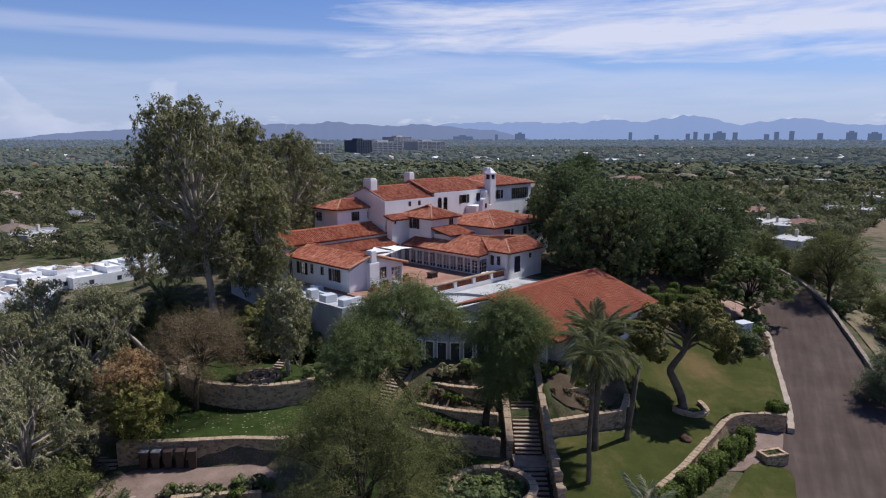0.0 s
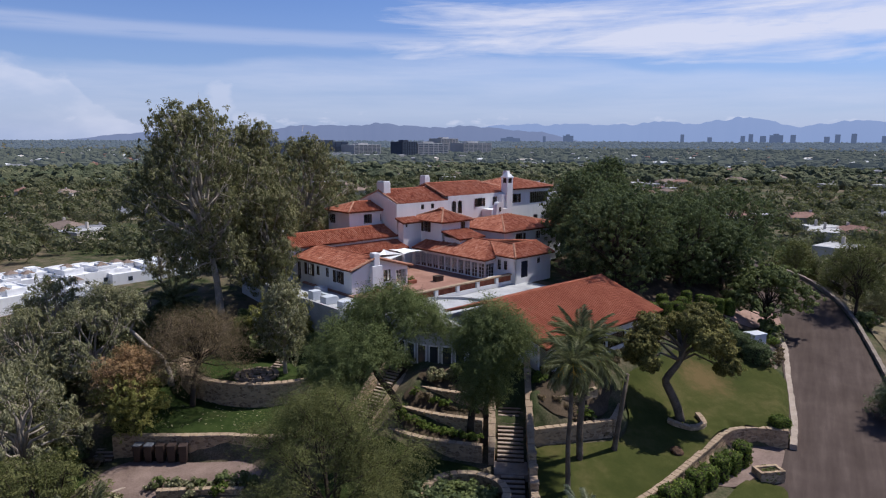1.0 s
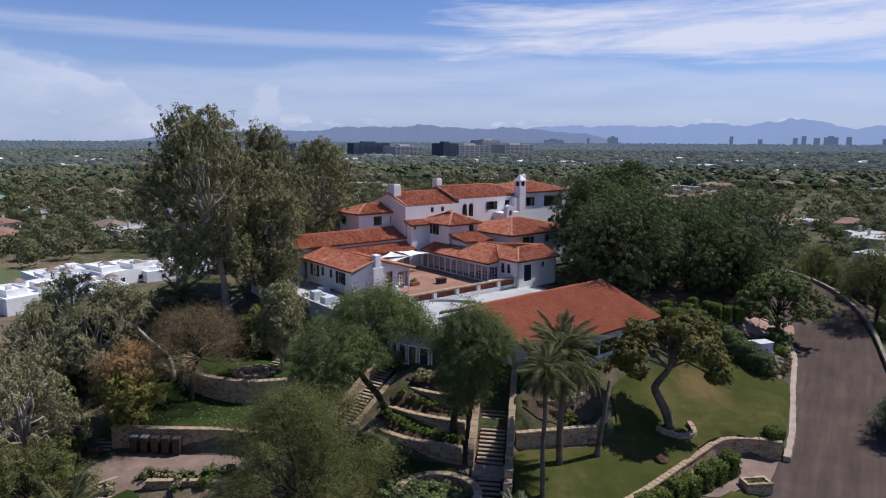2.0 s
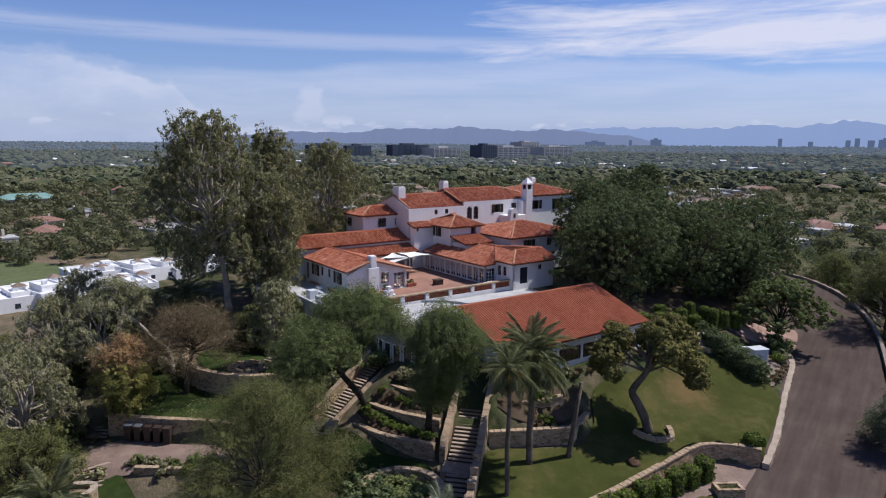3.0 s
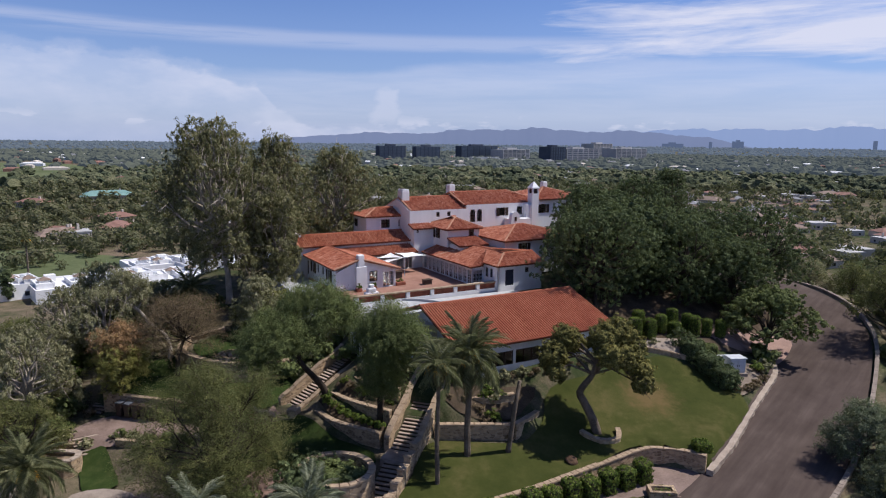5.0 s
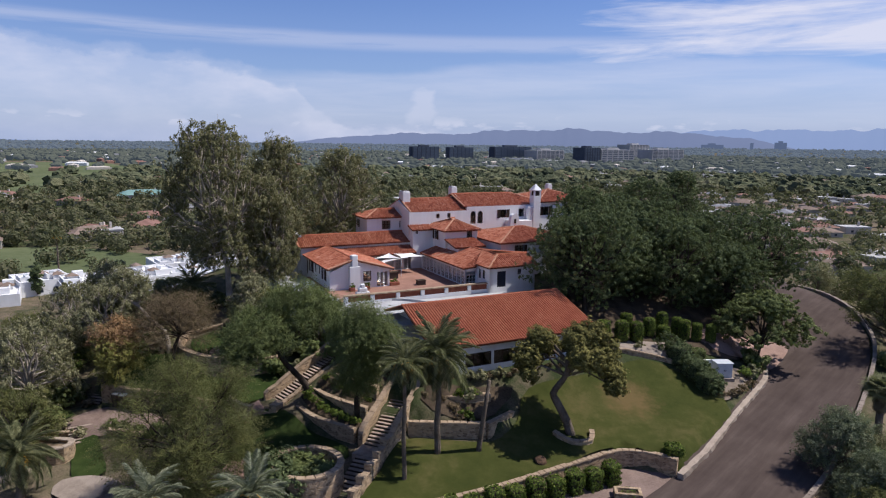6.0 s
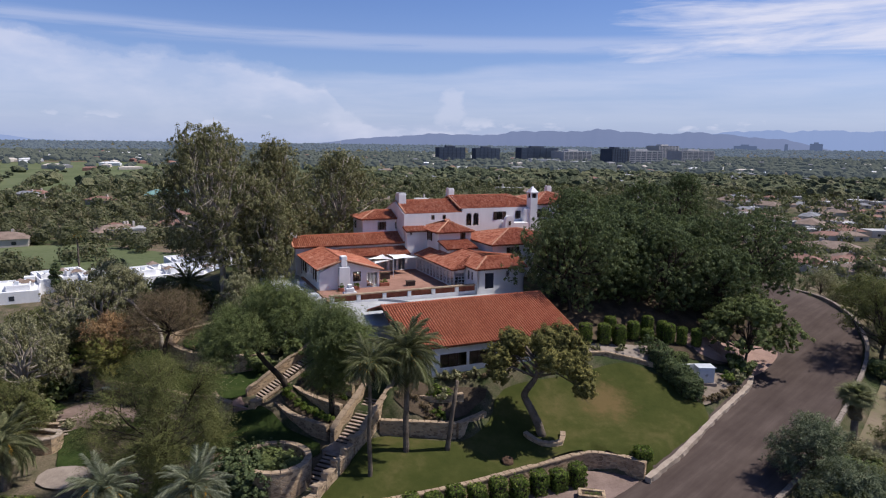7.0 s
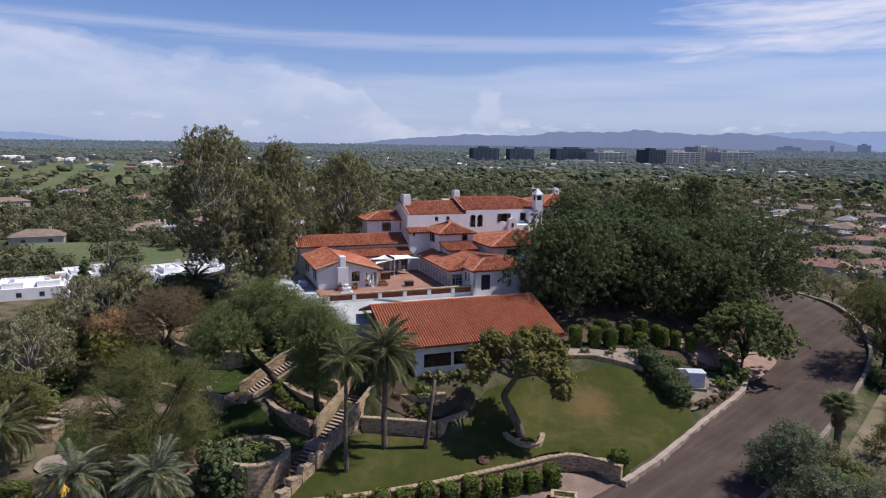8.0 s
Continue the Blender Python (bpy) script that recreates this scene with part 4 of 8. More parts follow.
roof(mansion, "roof", [[(3.2, 11.4, 11.6), (3.2, -3.4, 11.6), (8.4, 0.5, 13.3), (8.4, 3.9, 13.3), (6.2, 11.4, 12.5)],
                       [(3.2, -3.4, 11.6), (5.2, -3.4, 11.75), (8.4, 0.5, 13.3)],
                       [(5.2, -3.4, 12.15), (5.2, -7.0, 12.15), (8.4, -3.8, 13.3), (8.4, 0.5, 13.3)],
                       [(5.2, -7.0, 12.15), (13.4, -7.0, 12.15), (13.4, -3.8, 13.3), (8.4, -3.8, 13.3)],
                       [(13.4, 4.0, 12.15), (13.4, -3.8, 13.3), (8.4, -3.8, 13.3), (8.4, 4.0, 13.3)]],
     [((5.2, -7.0, 12.15), (8.4, -3.8, 13.3)), ((8.4, -3.8, 13.3), (8.4, 3.9, 13.3)), ((8.4, -3.8, 13.3), (13.4, -3.8, 13.3)), ((3.2, 7.0, 11.6), (8.4, 3.9, 13.3))])

# stair tower with a lantern top
tower = bmesh.new()
box(tower, 25.55, 26.95, 12.7, 14.1, 12.0, 20.0, 0.03)
box(tower, 24.4, 25.6, 12.9, 13.9, 12.0, 18.2, 0.25)
for du in (25.55, 26.7):
    for dv in (12.7, 13.85):
        box(tower, du, du + 0.25, dv, dv + 0.25, 20.0, 20.9)
box(tower, 25.45, 27.05, 12.6, 14.2, 20.85, 21.1, 0.03)
tower_ob = part("tower", tower, M_STUCCO, mansion, "white stair tower with a lantern top")
cap = bmesh.new()
bmesh.ops.create_cone(cap, cap_ends=True, segments=4, radius1=1.05, radius2=0.08, depth=0.95, matrix=pose(26.25, 13.4, 21.55, 0, 0, 45))
part("pinnacle", cap, M_STUCCO, tower_ob)
# dark block between the posts stands in for the lantern's dark inside
dark = bmesh.new()
box(dark, 25.75, 26.75, 12.9, 13.9, 20.0, 20.86)
part("flue", dark, M_WOOD, tower_ob)
balcony = bmesh.new()
box(balcony, 20.5, 24.5, 11.6, 13.85, 14.6, 15.9, 0.03)
part("balcony_wall", balcony, M_STUCCO, mansion)

# terrace
terrace = bmesh.new()
box(terrace, -15.0, 5.6, -5.5, 12.0, 4.0, G)
terrace_ob = part("terrace", terrace, M_BRICK, mansion, "terracotta paved terrace")
for i in range(3):
    strip = bmesh.new()
    box(strip, -15.0 + i * 0.1, 5.5, -3.9 + i * 0.45, -3.75 + i * 0.45, G, G + 0.035)
    part("paving_band", strip, M_KERB, terrace_ob)
# parapet with tiled screens
base = bmesh.new()
box(base, -15.0, 6.2, -6.0, -5.55, 5.0, 9.05)
part("terrace_wall", base, M_STUCCO, mansion)
for i in range(7):
    u = -14.95 + i * 3.5
    pier = bmesh.new()
    box(pier, u, u + 0.5, -6.03, -5.52, 9.05, 9.78, 0.02)
    part("pier", pier, M_STUCCO, mansion)
    if i < 6:
        scr = bmesh.new()
        for r in range(4):
            for k in range(15):
                x = u + 0.5 + 0.21 * (k + 0.5 * (r % 2))
                if x + 0.2 < u + 3.5:
                    box(scr, x, x + 0.17, -5.85, -5.7, 9.05 + r * 0.18, 9.05 + r * 0.18 + 0.15)
        box(scr, u + 0.5, u + 3.5, -5.72, -5.66, 9.05, 9.78)
        part("tile_screen", scr, M_SCREEN, mansion)
rail = bmesh.new()
box(rail, -15.0, 6.2, -6.08, -5.47, 9.78, 9.95, 0.02)
part("parapet_rail", rail, M_COPING, mansion)
nib = bmesh.new()
box(nib, 2.2, 5.5, -5.0, -4.6, G, 9.75, 0.03)
part("parapet_return", nib, M_STUCCO, mansion)

# flat white roofs west of the salon
annex = bmesh.new()
box(annex, -20.0, -14.95, -4.0, 19.0, 3.0, 8.8)
for a, b, c, d in ((-20.0, -19.7, -4.0, 19.0), (-19.7, -14.95, -4.0, -3.7), (-19.7, -15.4, 18.7, 19.0)):
    box(annex, a, b, c, d, 8.8, 9.15)
annex_ob = part("flat_roof_annex", annex, M_FLATROOF, mansion, "flat white coated roof annex")
for k, (u, v, w, l, h) in enumerate([(-18.4, 0.5, 1.6, 1.2, 0.9), (-17.0, 3.0, 0.5, 4.2, 0.45), (-18.6, 3.2, 1.1, 1.1, 1.1), (-16.6, -1.5, 2.4, 0.5, 0.5), (-18.2, -2.3, 1.3, 1.0, 0.8), (-16.2, 5.6, 1.0, 1.4, 0.8)]):
    unit = bmesh.new()
    box(unit, u - w / 2, u + w / 2, v - l / 2, v + l / 2, 8.8, 8.8 + h, 0.06)
    part("roof_unit", unit, M_METAL, annex_ob, "white roof air unit")

# the hall at the front
hall = thing("hall", "long white hall with a red clay barrel tile roof", "house", at=HOUSE)
wing(hall, -9.0, 8.4, -25.2, -11.5, 2.5, 8.15, front=[(0.95, 4.1, 5.75, 7.25, "wide"), (4.4, 7.6, 5.75, 7.25, "wide"), (7.9, 11.1, 5.75, 7.25, "wide"), (11.4, 14.6, 5.75, 7.25, "wide")])
roof(hall, "roof", [[(-12.1, -25.8, 8.3), (8.9, -25.8, 8.3), (8.9, -17.6, 11.1), (-12.1, -17.6, 11.1)], [(8.9, -12.2, 9.3), (-12.1, -12.2, 9.3), (-12.1, -17.6, 11.1), (8.9, -17.6, 11.1)]],
     [((-12.1, -17.6, 11.1), (8.9, -17.6, 11.1))], clay=M_TILE_HALL)
wall_panel(hall, (-10.2, -11.9), (-10.2, -23.3), 3.0, 8.6, gable=(5.7, 10.8), thick=0.3)
band = bmesh.new()
box(band, -16.0, 8.4, -12.1, -6.1, 5.0, 8.55)
part("flat_roof", band, M_FLATROOF, hall)
CU, CV, CR = -10.9, -11.8, 6.5
drum = bmesh.new()
ring_n = 72


def drum_ring(radius, z):
    return [drum.verts.new((CU + radius * math.cos(k * math.tau / ring_n), CV + radius * math.sin(k * math.tau / ring_n), z)) for k in range(ring_n)]


rings = [drum_ring(CR, 2.5), drum_ring(CR, 9.05), drum_ring(CR - 0.25, 9.05), drum_ring(CR - 0.25, 8.75)]
for lo_r, hi_r in zip(rings, rings[1:]):
    for k in range(ring_n):
        drum.faces.new((lo_r[k], lo_r[(k + 1) % ring_n], hi_r[(k + 1) % ring_n], hi_r[k]))
drum.faces.new(rings[-1])
pavilion = part("round_pavilion", drum, M_FLATROOF, hall, "round white pavilion with a flat roof")
for k in range(9):
    a = radians(-137 + (k - 4) * 11.5)
    ca, sa = math.cos(a), math.sin(a)
    place = Matrix(((-sa, ca, 0, CU + (CR - 0.03) * ca), (ca, sa, 0, CV + (CR - 0.03) * sa), (0, 0, 1, 5.0), (0, 0, 0, 1)))
    fr = bmesh.new()
    for x0, x1, z0, z1 in ((-0.52, -0.42, 0, 2.1), (0.42, 0.52, 0, 2.1), (-0.42, 0.42, 0, 0.1), (-0.42, 0.42, 2.0, 2.1)):
        box(fr, x0, x1, -0.05, 0.12, z0, z1)
    win = part("window_frame", fr, M_WHITEWOOD, pavilion)
    win.matrix_local = place
    pane = bmesh.new()
    box(pane, -0.42, 0.42, -0.02, 0.06, 0.1, 2.0)
    pane_ob = part("window_pane", pane, M_DARKGLASS, pavilion)
    pane_ob.matrix_local = place

# shade sails over the court
for k, corners in enumerate([[(-5.4, 9.6, 11.5), (-2.2, 11.2, 11.9), (-1.9, 7.0, 11.75)], [(-5.2, 6.4, 11.3), (-1.9, 7.0, 11.75), (-4.4, 9.4, 11.2)], [(-1.9, 7.0, 11.75), (2.9, 8.6, 11.5), (1.6, 11.2, 11.7), (-1.8, 10.6, 11.9)]]):
    sail = thing("shade_sail", "white triangular shade sail over the terrace", "shade sail", "shade sails over the court", at=HOUSE)
    cs = [Vector(c) for c in corners]
    mid = sum(cs, Vector()) / len(cs)
    bm = bmesh.new()
    rows = []
    rim = []
    for i in range(len(cs)):
        a, b = cs[i], cs[(i + 1) % len(cs)]
        for j in range(8):
            t = j / 8
            rim.append(a.lerp(b, t).lerp(mid, 0.22 * 4 * t * (1 - t)))
    for s in (1.0, 0.66, 0.33):
        rows.append([bm.verts.new(mid.lerp(p, s) - Vector((0, 0, 0.25 * (1 - s)))) for p in rim])
    hub = bm.verts.new(mid - Vector((0, 0, 0.28)))
    for r, s in zip(rows, rows[1:]):
        for i in range(len(rim)):
            bm.faces.new((r[i], r[(i + 1) % len(rim)], s[(i + 1) % len(rim)], s[i]))
    for i in range(len(rim)):
        bm.faces.new((rows[-1][i], rows[-1][(i + 1) % len(rim)], hub))
    part("cloth", bm, M_SAIL, sail, smooth=True)
mast = bmesh.new()
tube(mast, [Vector((-1.9, 7.0, G)), Vector((-1.9, 7.0, 11.8))], [0.06, 0.06], 8)
mast_ob = thing("sail_mast", "slim metal mast holding the shade sails", "mast", at=HOUSE)
part("post", mast, M_METAL, mast_ob)


# outdoor fireplace and furniture on the terrace
fireplace = thing("outdoor_fireplace", "curved white stucco outdoor fireplace on the terrace", "fireplace", at=HOUSE @ Matrix.Translation((-11.75, -3.6, G)))
bm = bmesh.new()
box(bm, -0.9, 0.9, -0.4, 0.4, 0, 0.75, 0.12)
box(bm, -0.6, 0.6, -0.35, 0.35, 0.7, 1.3, 0.15)
box(bm, -0.28, 0.28, -0.28, 0.28, 1.25, 1.75, 0.1)
part("body", bm, M_STUCCO, fireplace)
bm = bmesh.new()
box(bm, -0.3, 0.3, 0.38, 0.42, 0.15, 0.6)
part("firebox", bm, M_BIN, fireplace)


def low_table(u, v, w, l, h, name, label):
    ob = thing(name, label, "table", at=HOUSE @ Matrix.Translation((u, v, G)))
    bm = bmesh.new()
    box(bm, -w / 2, w / 2, -l / 2, l / 2, h - 0.08, h, 0.02)
    part("top", bm, M_WOOD, ob)
    bm = bmesh.new()
    box(bm, -w / 2 + 0.08, w / 2 - 0.08, -l / 2 + 0.08, l / 2 - 0.08, 0, h - 0.08, 0.02)
    part("body", bm, M_BIN, ob)
    return ob


low_table(-1.6, 0.4, 1.3, 1.0, 0.7, "fire_table", "dark square fire table on terracotta paving")
low_table(-3.6, 6.0, 1.5, 0.9, 1.0, "bar_table", "dark bar counter under the shade sails")
for k, (u, v, w, l) in enumerate([(-5.2, 1.6, 1.4, 0.7), (-11.9, 0.2, 0.7, 0.7), (-9.6, 0.6, 0.7, 0.7), (-4.2, 9.8, 0.8, 0.8)]):
    pot = thing("planter", "terracotta planter with green leaves", "planter", at=HOUSE @ Matrix.Translation((u, v, G)))
    bm = bmesh.new()
    box(bm, -w / 2, w / 2, -l / 2, l / 2, 0, 0.45, 0.04)
    part("pot", bm, M_SCREEN, pot)
    PLANTERS.append((pot, w, l))

# ---- road, lawns, paths ----
ribbon("road", "worn brown-grey asphalt driveway", "road", ROAD, 10.4, M_ASPHALT, 0.06, 10)
patch("lawn", "sunlit mown lawn with dry patches", "lawn", [(9.5, 43.5), (9.5, 49), (9.5, 54.3), (13, 55.6), (17.2, 57.0), (18.9, 61.0), (19.0, 65), (25, 72), (30, 78), (34, 79), (37.4, 77.0), (39.5, 74.9), (36.8, 67.0), (34.3, 62.2), (30.5, 62.6), (27.3, 60.8), (24.5, 57.0), (20, 51.5), (14.5, 45)], M_LAWN, 0.15)
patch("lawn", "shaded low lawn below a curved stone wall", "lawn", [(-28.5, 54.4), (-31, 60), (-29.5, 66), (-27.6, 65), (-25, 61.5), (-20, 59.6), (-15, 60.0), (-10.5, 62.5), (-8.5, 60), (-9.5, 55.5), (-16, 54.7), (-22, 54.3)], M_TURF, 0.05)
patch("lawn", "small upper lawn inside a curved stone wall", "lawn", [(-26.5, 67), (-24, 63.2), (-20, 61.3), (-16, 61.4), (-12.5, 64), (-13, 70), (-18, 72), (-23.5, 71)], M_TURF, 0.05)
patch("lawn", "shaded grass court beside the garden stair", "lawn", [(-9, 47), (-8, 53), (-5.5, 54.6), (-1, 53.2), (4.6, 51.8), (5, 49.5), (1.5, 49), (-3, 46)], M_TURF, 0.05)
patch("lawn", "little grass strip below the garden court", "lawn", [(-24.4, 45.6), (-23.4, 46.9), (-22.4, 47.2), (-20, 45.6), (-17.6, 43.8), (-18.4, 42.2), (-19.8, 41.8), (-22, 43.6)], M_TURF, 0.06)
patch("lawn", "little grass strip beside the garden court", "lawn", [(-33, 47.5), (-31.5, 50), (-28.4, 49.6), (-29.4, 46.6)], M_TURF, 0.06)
patch("lawn", "strip of grass beside the drive", "lawn", [(27.9, 55.2), (30.6, 55.6), (31.2, 54.4), (29.6, 50.6), (27.4, 45), (20.5, 45), (23.4, 49.7), (25.8, 52.8)], M_LAWN, 0.09)
patch("pavement", "pink concrete forecourt below the curved wall", "pavement", [(26.8, 59.2), (28.8, 61.3), (31.6, 62.1), (33.8, 61.5), (33.4, 58), (30, 56.6), (26.5, 54), (24.5, 55)], M_PATH, 0.05)
patch("pavement", "paved garden court in dappled shade", "pavement", [(-28, 49), (-26.5, 52.6), (-21, 52.9), (-15.5, 53.2), (-14, 50.5), (-18, 48.8), (-22, 47.3), (-26, 46.5)], M_PATH, 0.05)
patch("pavement", "round pale paved landing", "pavement", [(-20.4, 41.2), (-18.4, 42.8), (-15.4, 43.0), (-13.6, 41.6), (-16.2, 39.2), (-19.3, 39.2)], M_KERB, 0.07)
ribbon("pavement", "pale garden path under trees", "pavement", [(-15, 41), (-11, 43.5), (-7.5, 45), (-3.5, 43.5), (1, 40)], 2.6, M_PATH, 0.07, 4)
ribbon("pavement", "pale ramped path above the lawn", "pavement", [(22.5, 75.0), (25.5, 77.2), (29, 79.8), (33.5, 82.4)], 3.0, M_KERB, 0.12, 4)
patch("pavement", "pinkish path below the round planter", "pavement", [(-5.4, 47.0), (-2.4, 47.2), (-0.6, 44.6), (0.6, 42.2), (1.4, 39.6), (-4.6, 38.2), (-5.4, 40.4), (-4.6, 43.4)], M_APRON, 0.07)
patch("garden_bed", "dry gravel bed beside the drive", "gravel bed", [(37.6, 79.5), (39, 84.5), (42.2, 84.3), (40.9, 80.5), (39.2, 76.6), (38.2, 76.6)], M_GRAVEL, 0.07)
patch("garden_bed", "dark brown ground under the broad trees", "garden bed", [(20, 79.5), (26, 79.4), (33.5, 83.6), (38, 85.5), (41.5, 88), (43.5, 96), (45.5, 104), (42, 112), (30, 113), (18, 108), (15, 96)], M_SOIL, 0.04, 1.0)
patch("pavement", "pinkish brick apron between drive and hedges", "pavement", [(35.2, 87.8), (36.4, 91.6), (40, 94.6), (45, 98.0), (47.4, 96.8), (46.2, 92.2), (44.3, 88.8), (41.4, 87.6), (38.0, 86.6)], M_APRON, 0.1)
for bed in ([(-3.5, 56.2), (0, 54.6), (4.9, 53.4), (4.9, 54.8), (0, 55.6), (-2.8, 57.2)], [(-2.6, 58.2), (0, 57), (4.9, 56.0), (4.9, 57.0), (0.5, 57.9), (-2, 59.4)], [(-1.5, 60.5), (1, 59.2), (4.9, 58.4), (4.9, 61), (0, 62)],
            [(10, 57), (13, 57.5), (16, 59), (17, 61.5), (17.5, 64), (12.5, 60.2), (10, 60)], [(22.5, 55.5), (25.6, 58.6), (27, 58.2), (21.8, 51.6), (20.2, 51.4)]):
    patch("garden_bed", "bare soil planting bed with dry litter", "garden bed", bed, M_SOIL if bed[0][0] != 22.5 else M_LITTER, 0.06)

patch("ground_cover", "dry tan desert slope with sparse weeds", "desert slope", [(45.5, 57), (50, 66), (53.6, 76), (57, 87), (59.6, 97), (60.6, 105), (59.4, 117), (54, 129), (70, 134), (90, 120), (98, 95), (92, 70), (72, 55)], M_DRY, 0.06, 1.6)

# ---- the earth itself ----
gx = spread_axis([(-6000, 600), (-1200, 120), (-240, 16), (-64, 0.55), (72, 8), (160, 60), (700, 400), (6000, 1)])
gy = spread_axis([(-1200, 200), (-200, 20), (0, 4), (32, 0.55), (128, 8), (250, 60), (1000, 400), (6200, 1)])
X, Y = np.meshgrid(gx, gy)
Z = land(X, Y)
# the earth lies a little lower under lawns and paving
for outline in COVERED:
    px, py = np.array(outline).T
    box_ok = (X > px.min()) & (X < px.max()) & (Y > py.min()) & (Y < py.max())
    qx, qy = X[box_ok], Y[box_ok]
    inside = np.zeros(qx.shape, bool)
    for i in range(len(px)):
        x0, y0, x1, y1 = px[i - 1], py[i - 1], px[i], py[i]
        if y0 != y1:
            inside ^= ((y0 > qy) != (y1 > qy)) & (qx < (x1 - x0) * (qy - y0) / (y1 - y0) + x0)
    Z[box_ok] = np.minimum(Z[box_ok], np.where(inside, land(qx, qy) - 0.22, Z[box_ok]))
idx = np.arange(X.size).reshape(X.shape)
faces = np.stack([idx[:-1, :-1], idx[:-1, 1:], idx[1:, 1:], idx[1:, :-1]], -1).reshape(-1, 4)
ground = new("ground", raw_mesh("ground", np.stack([X.ravel(), Y.ravel(), Z.ravel()], 1).tolist(), faces.tolist(), M_GROUND, True))
tagged(ground, "dry desert hill and wide suburban plain to the horizon", "ground", kind="structure")

# ---- walls of the garden ----
stone_wall("garden_wall", "curved rubble wall round the upper lawn", [(-27.4, 66.5), (-26.2, 63.2), (-23.6, 61.2), (-20.2, 60.05), (-16.8, 60.0), (-13.4, 61.3), (-11.0, 63.2)], 0, 2.5, 0.6, flat_top=3.55, seed=4)
stone_wall("garden_wall", "low rubble wall holding the lawn above the court", [(-28.2, 53.3), (-25, 53.5), (-22, 53.75), (-18, 54.2), (-14.3, 54.1), (-11.5, 55)], 0, 2.3, 0.5, flat_top=0.95, seed=5)
stone_wall("garden_wall", "stepped planting wall of rubble stone", [(-4.3, 56.2), (-2.8, 55.2), (0, 53.7), (4.9, 52.7)], 0, 2.0, 0.45, flat_top=1.5, seed=6)
stone_wall("garden_wall", "stepped planting wall of rubble stone", [(-3.4, 58.4), (-1.5, 57.1), (1, 56.1), (4.9, 55.2)], 0, 2.0, 0.45, flat_top=2.7, seed=7)
stone_wall("garden_wall", "stepped planting wall of rubble stone", [(-2.0, 60.4), (0.5, 58.8), (4.9, 57.7)], 0, 2.0, 0.45, flat_top=4.0, seed=8)
stone_wall("garden_wall", "tall round planter of tan rubble stone", [(3.75 + 3.1 * math.cos(a), 45.8 + 2.9 * math.sin(a)) for a in [k * math.tau / 12 for k in range(12)]], 0, 2.6, 0.5, closed=True, flat_top=1.15, seed=9)
stone_wall("garden_wall", "rubble retaining wall above the lawn", [(9.4, 55.2), (11.8, 56.05), (14.2, 56.9), (16.6, 57.7)], 0, 2.2, 0.45, flat_top=2.0, seed=10)
stone_wall("garden_wall", "return of the rubble retaining wall", [(16.7, 57.75), (17.4, 59.4), (18.2, 61.6)], 0, 2.2, 0.45, flat_top=2.0, seed=23)
stone_wall("garden_wall", "upper rubble planting wall under the hall", [(9.6, 58.5), (13, 59.3), (15.8, 61.5)], 0, 2.2, 0.4, flat_top=3.6, seed=11)
stone_wall("garden_wall", "long curved rubble wall edging the lawn", [(34.3, 61.9), (31.6, 62.5), (28.6, 61.7), (26.2, 59.0), (23.0, 55.1), (19.6, 51.1), (15.5, 47.0), (11.5, 43.6)], 0, 2.6, 0.45, flat_top=lambda t: -0.35 - 0.35 * t, seed=12)
stone_wall("drive_kerb", "broad rough stone kerb along the driveway", [(34.6, 61.4), (37.0, 66.8), (39.9, 75.0), (41.8, 80), (43.6, 85.0), (44.0, 88.4)], 0, 1.0, 0.6, step=0.5, flat_top=lambda t: float(road_height(61.4 + 27 * t)) + 0.4 + 0.02 * math.sin(t * 61), mat=M_PALESTONE, coping=False, rough=0.09, seed=13)
stone_wall("guard_wall", "low whitewashed guard wall along the driveway", [(36.2, 46), (43.4, 57.5), (48, 67), (51.7, 77), (55.2, 88), (57.6, 97), (58.5, 105), (57.4, 115.5), (52.6, 126.5), (44, 133.5)], 0.5, 1.2, 0.34, flat_top=None, mat=M_KERB, cap_mat=M_KERB, seed=14)
stone_wall("garden_wall", "rubble curb ring at the pine's foot", [(22.6, 61.2), (24.6, 60.6), (26.2, 61.6), (26.0, 63.2)], 0.45, 0.8, 0.4, seed=15)
stone_wall("garden_wall", "low rubble edge below the ramped path", [(20.5, 71.8), (26.5, 76.2), (30.5, 78.9), (33.2, 80.3)], 0.35, 0.8, 0.35, seed=16)
planter = thing("garden_planter", "low square rubble planter beside the forecourt", "planter", at=pose(30.3, 56.4, -2.7, 0, 0, 14))
for a, b, c, d in ((-1.2, 1.2, -0.7, -0.4), (-1.2, 1.2, 0.4, 0.7), (-1.2, -0.9, -0.4, 0.4), (0.9, 1.2, -0.4, 0.4)):
    bm = bmesh.new()
    box(bm, a, b, c, d, -0.5, 1.25, 0.04)
    part("side_wall", bm, M_STONE, planter)
bm = bmesh.new()
box(bm, -0.9, 0.9, -0.4, 0.4, 0.6, 1.1)
part("soil", bm, M_SOIL, planter)
stone_wall("garden_wall", "tan rubble planter wall by the court steps", [(-21.4, 47.6), (-17.6, 48.2), (-14.5, 48.4)], 0, 1.6, 0.4, flat_top=-0.9, seed=18)
stone_wall("garden_wall", "low tan rubble wall below a strip of grass", [(-32.5, 44.4), (-29.5, 45.1), (-27.0, 45.9), (-25.2, 46.8)], 0, 1.6, 0.45, flat_top=-1.5, seed=19)
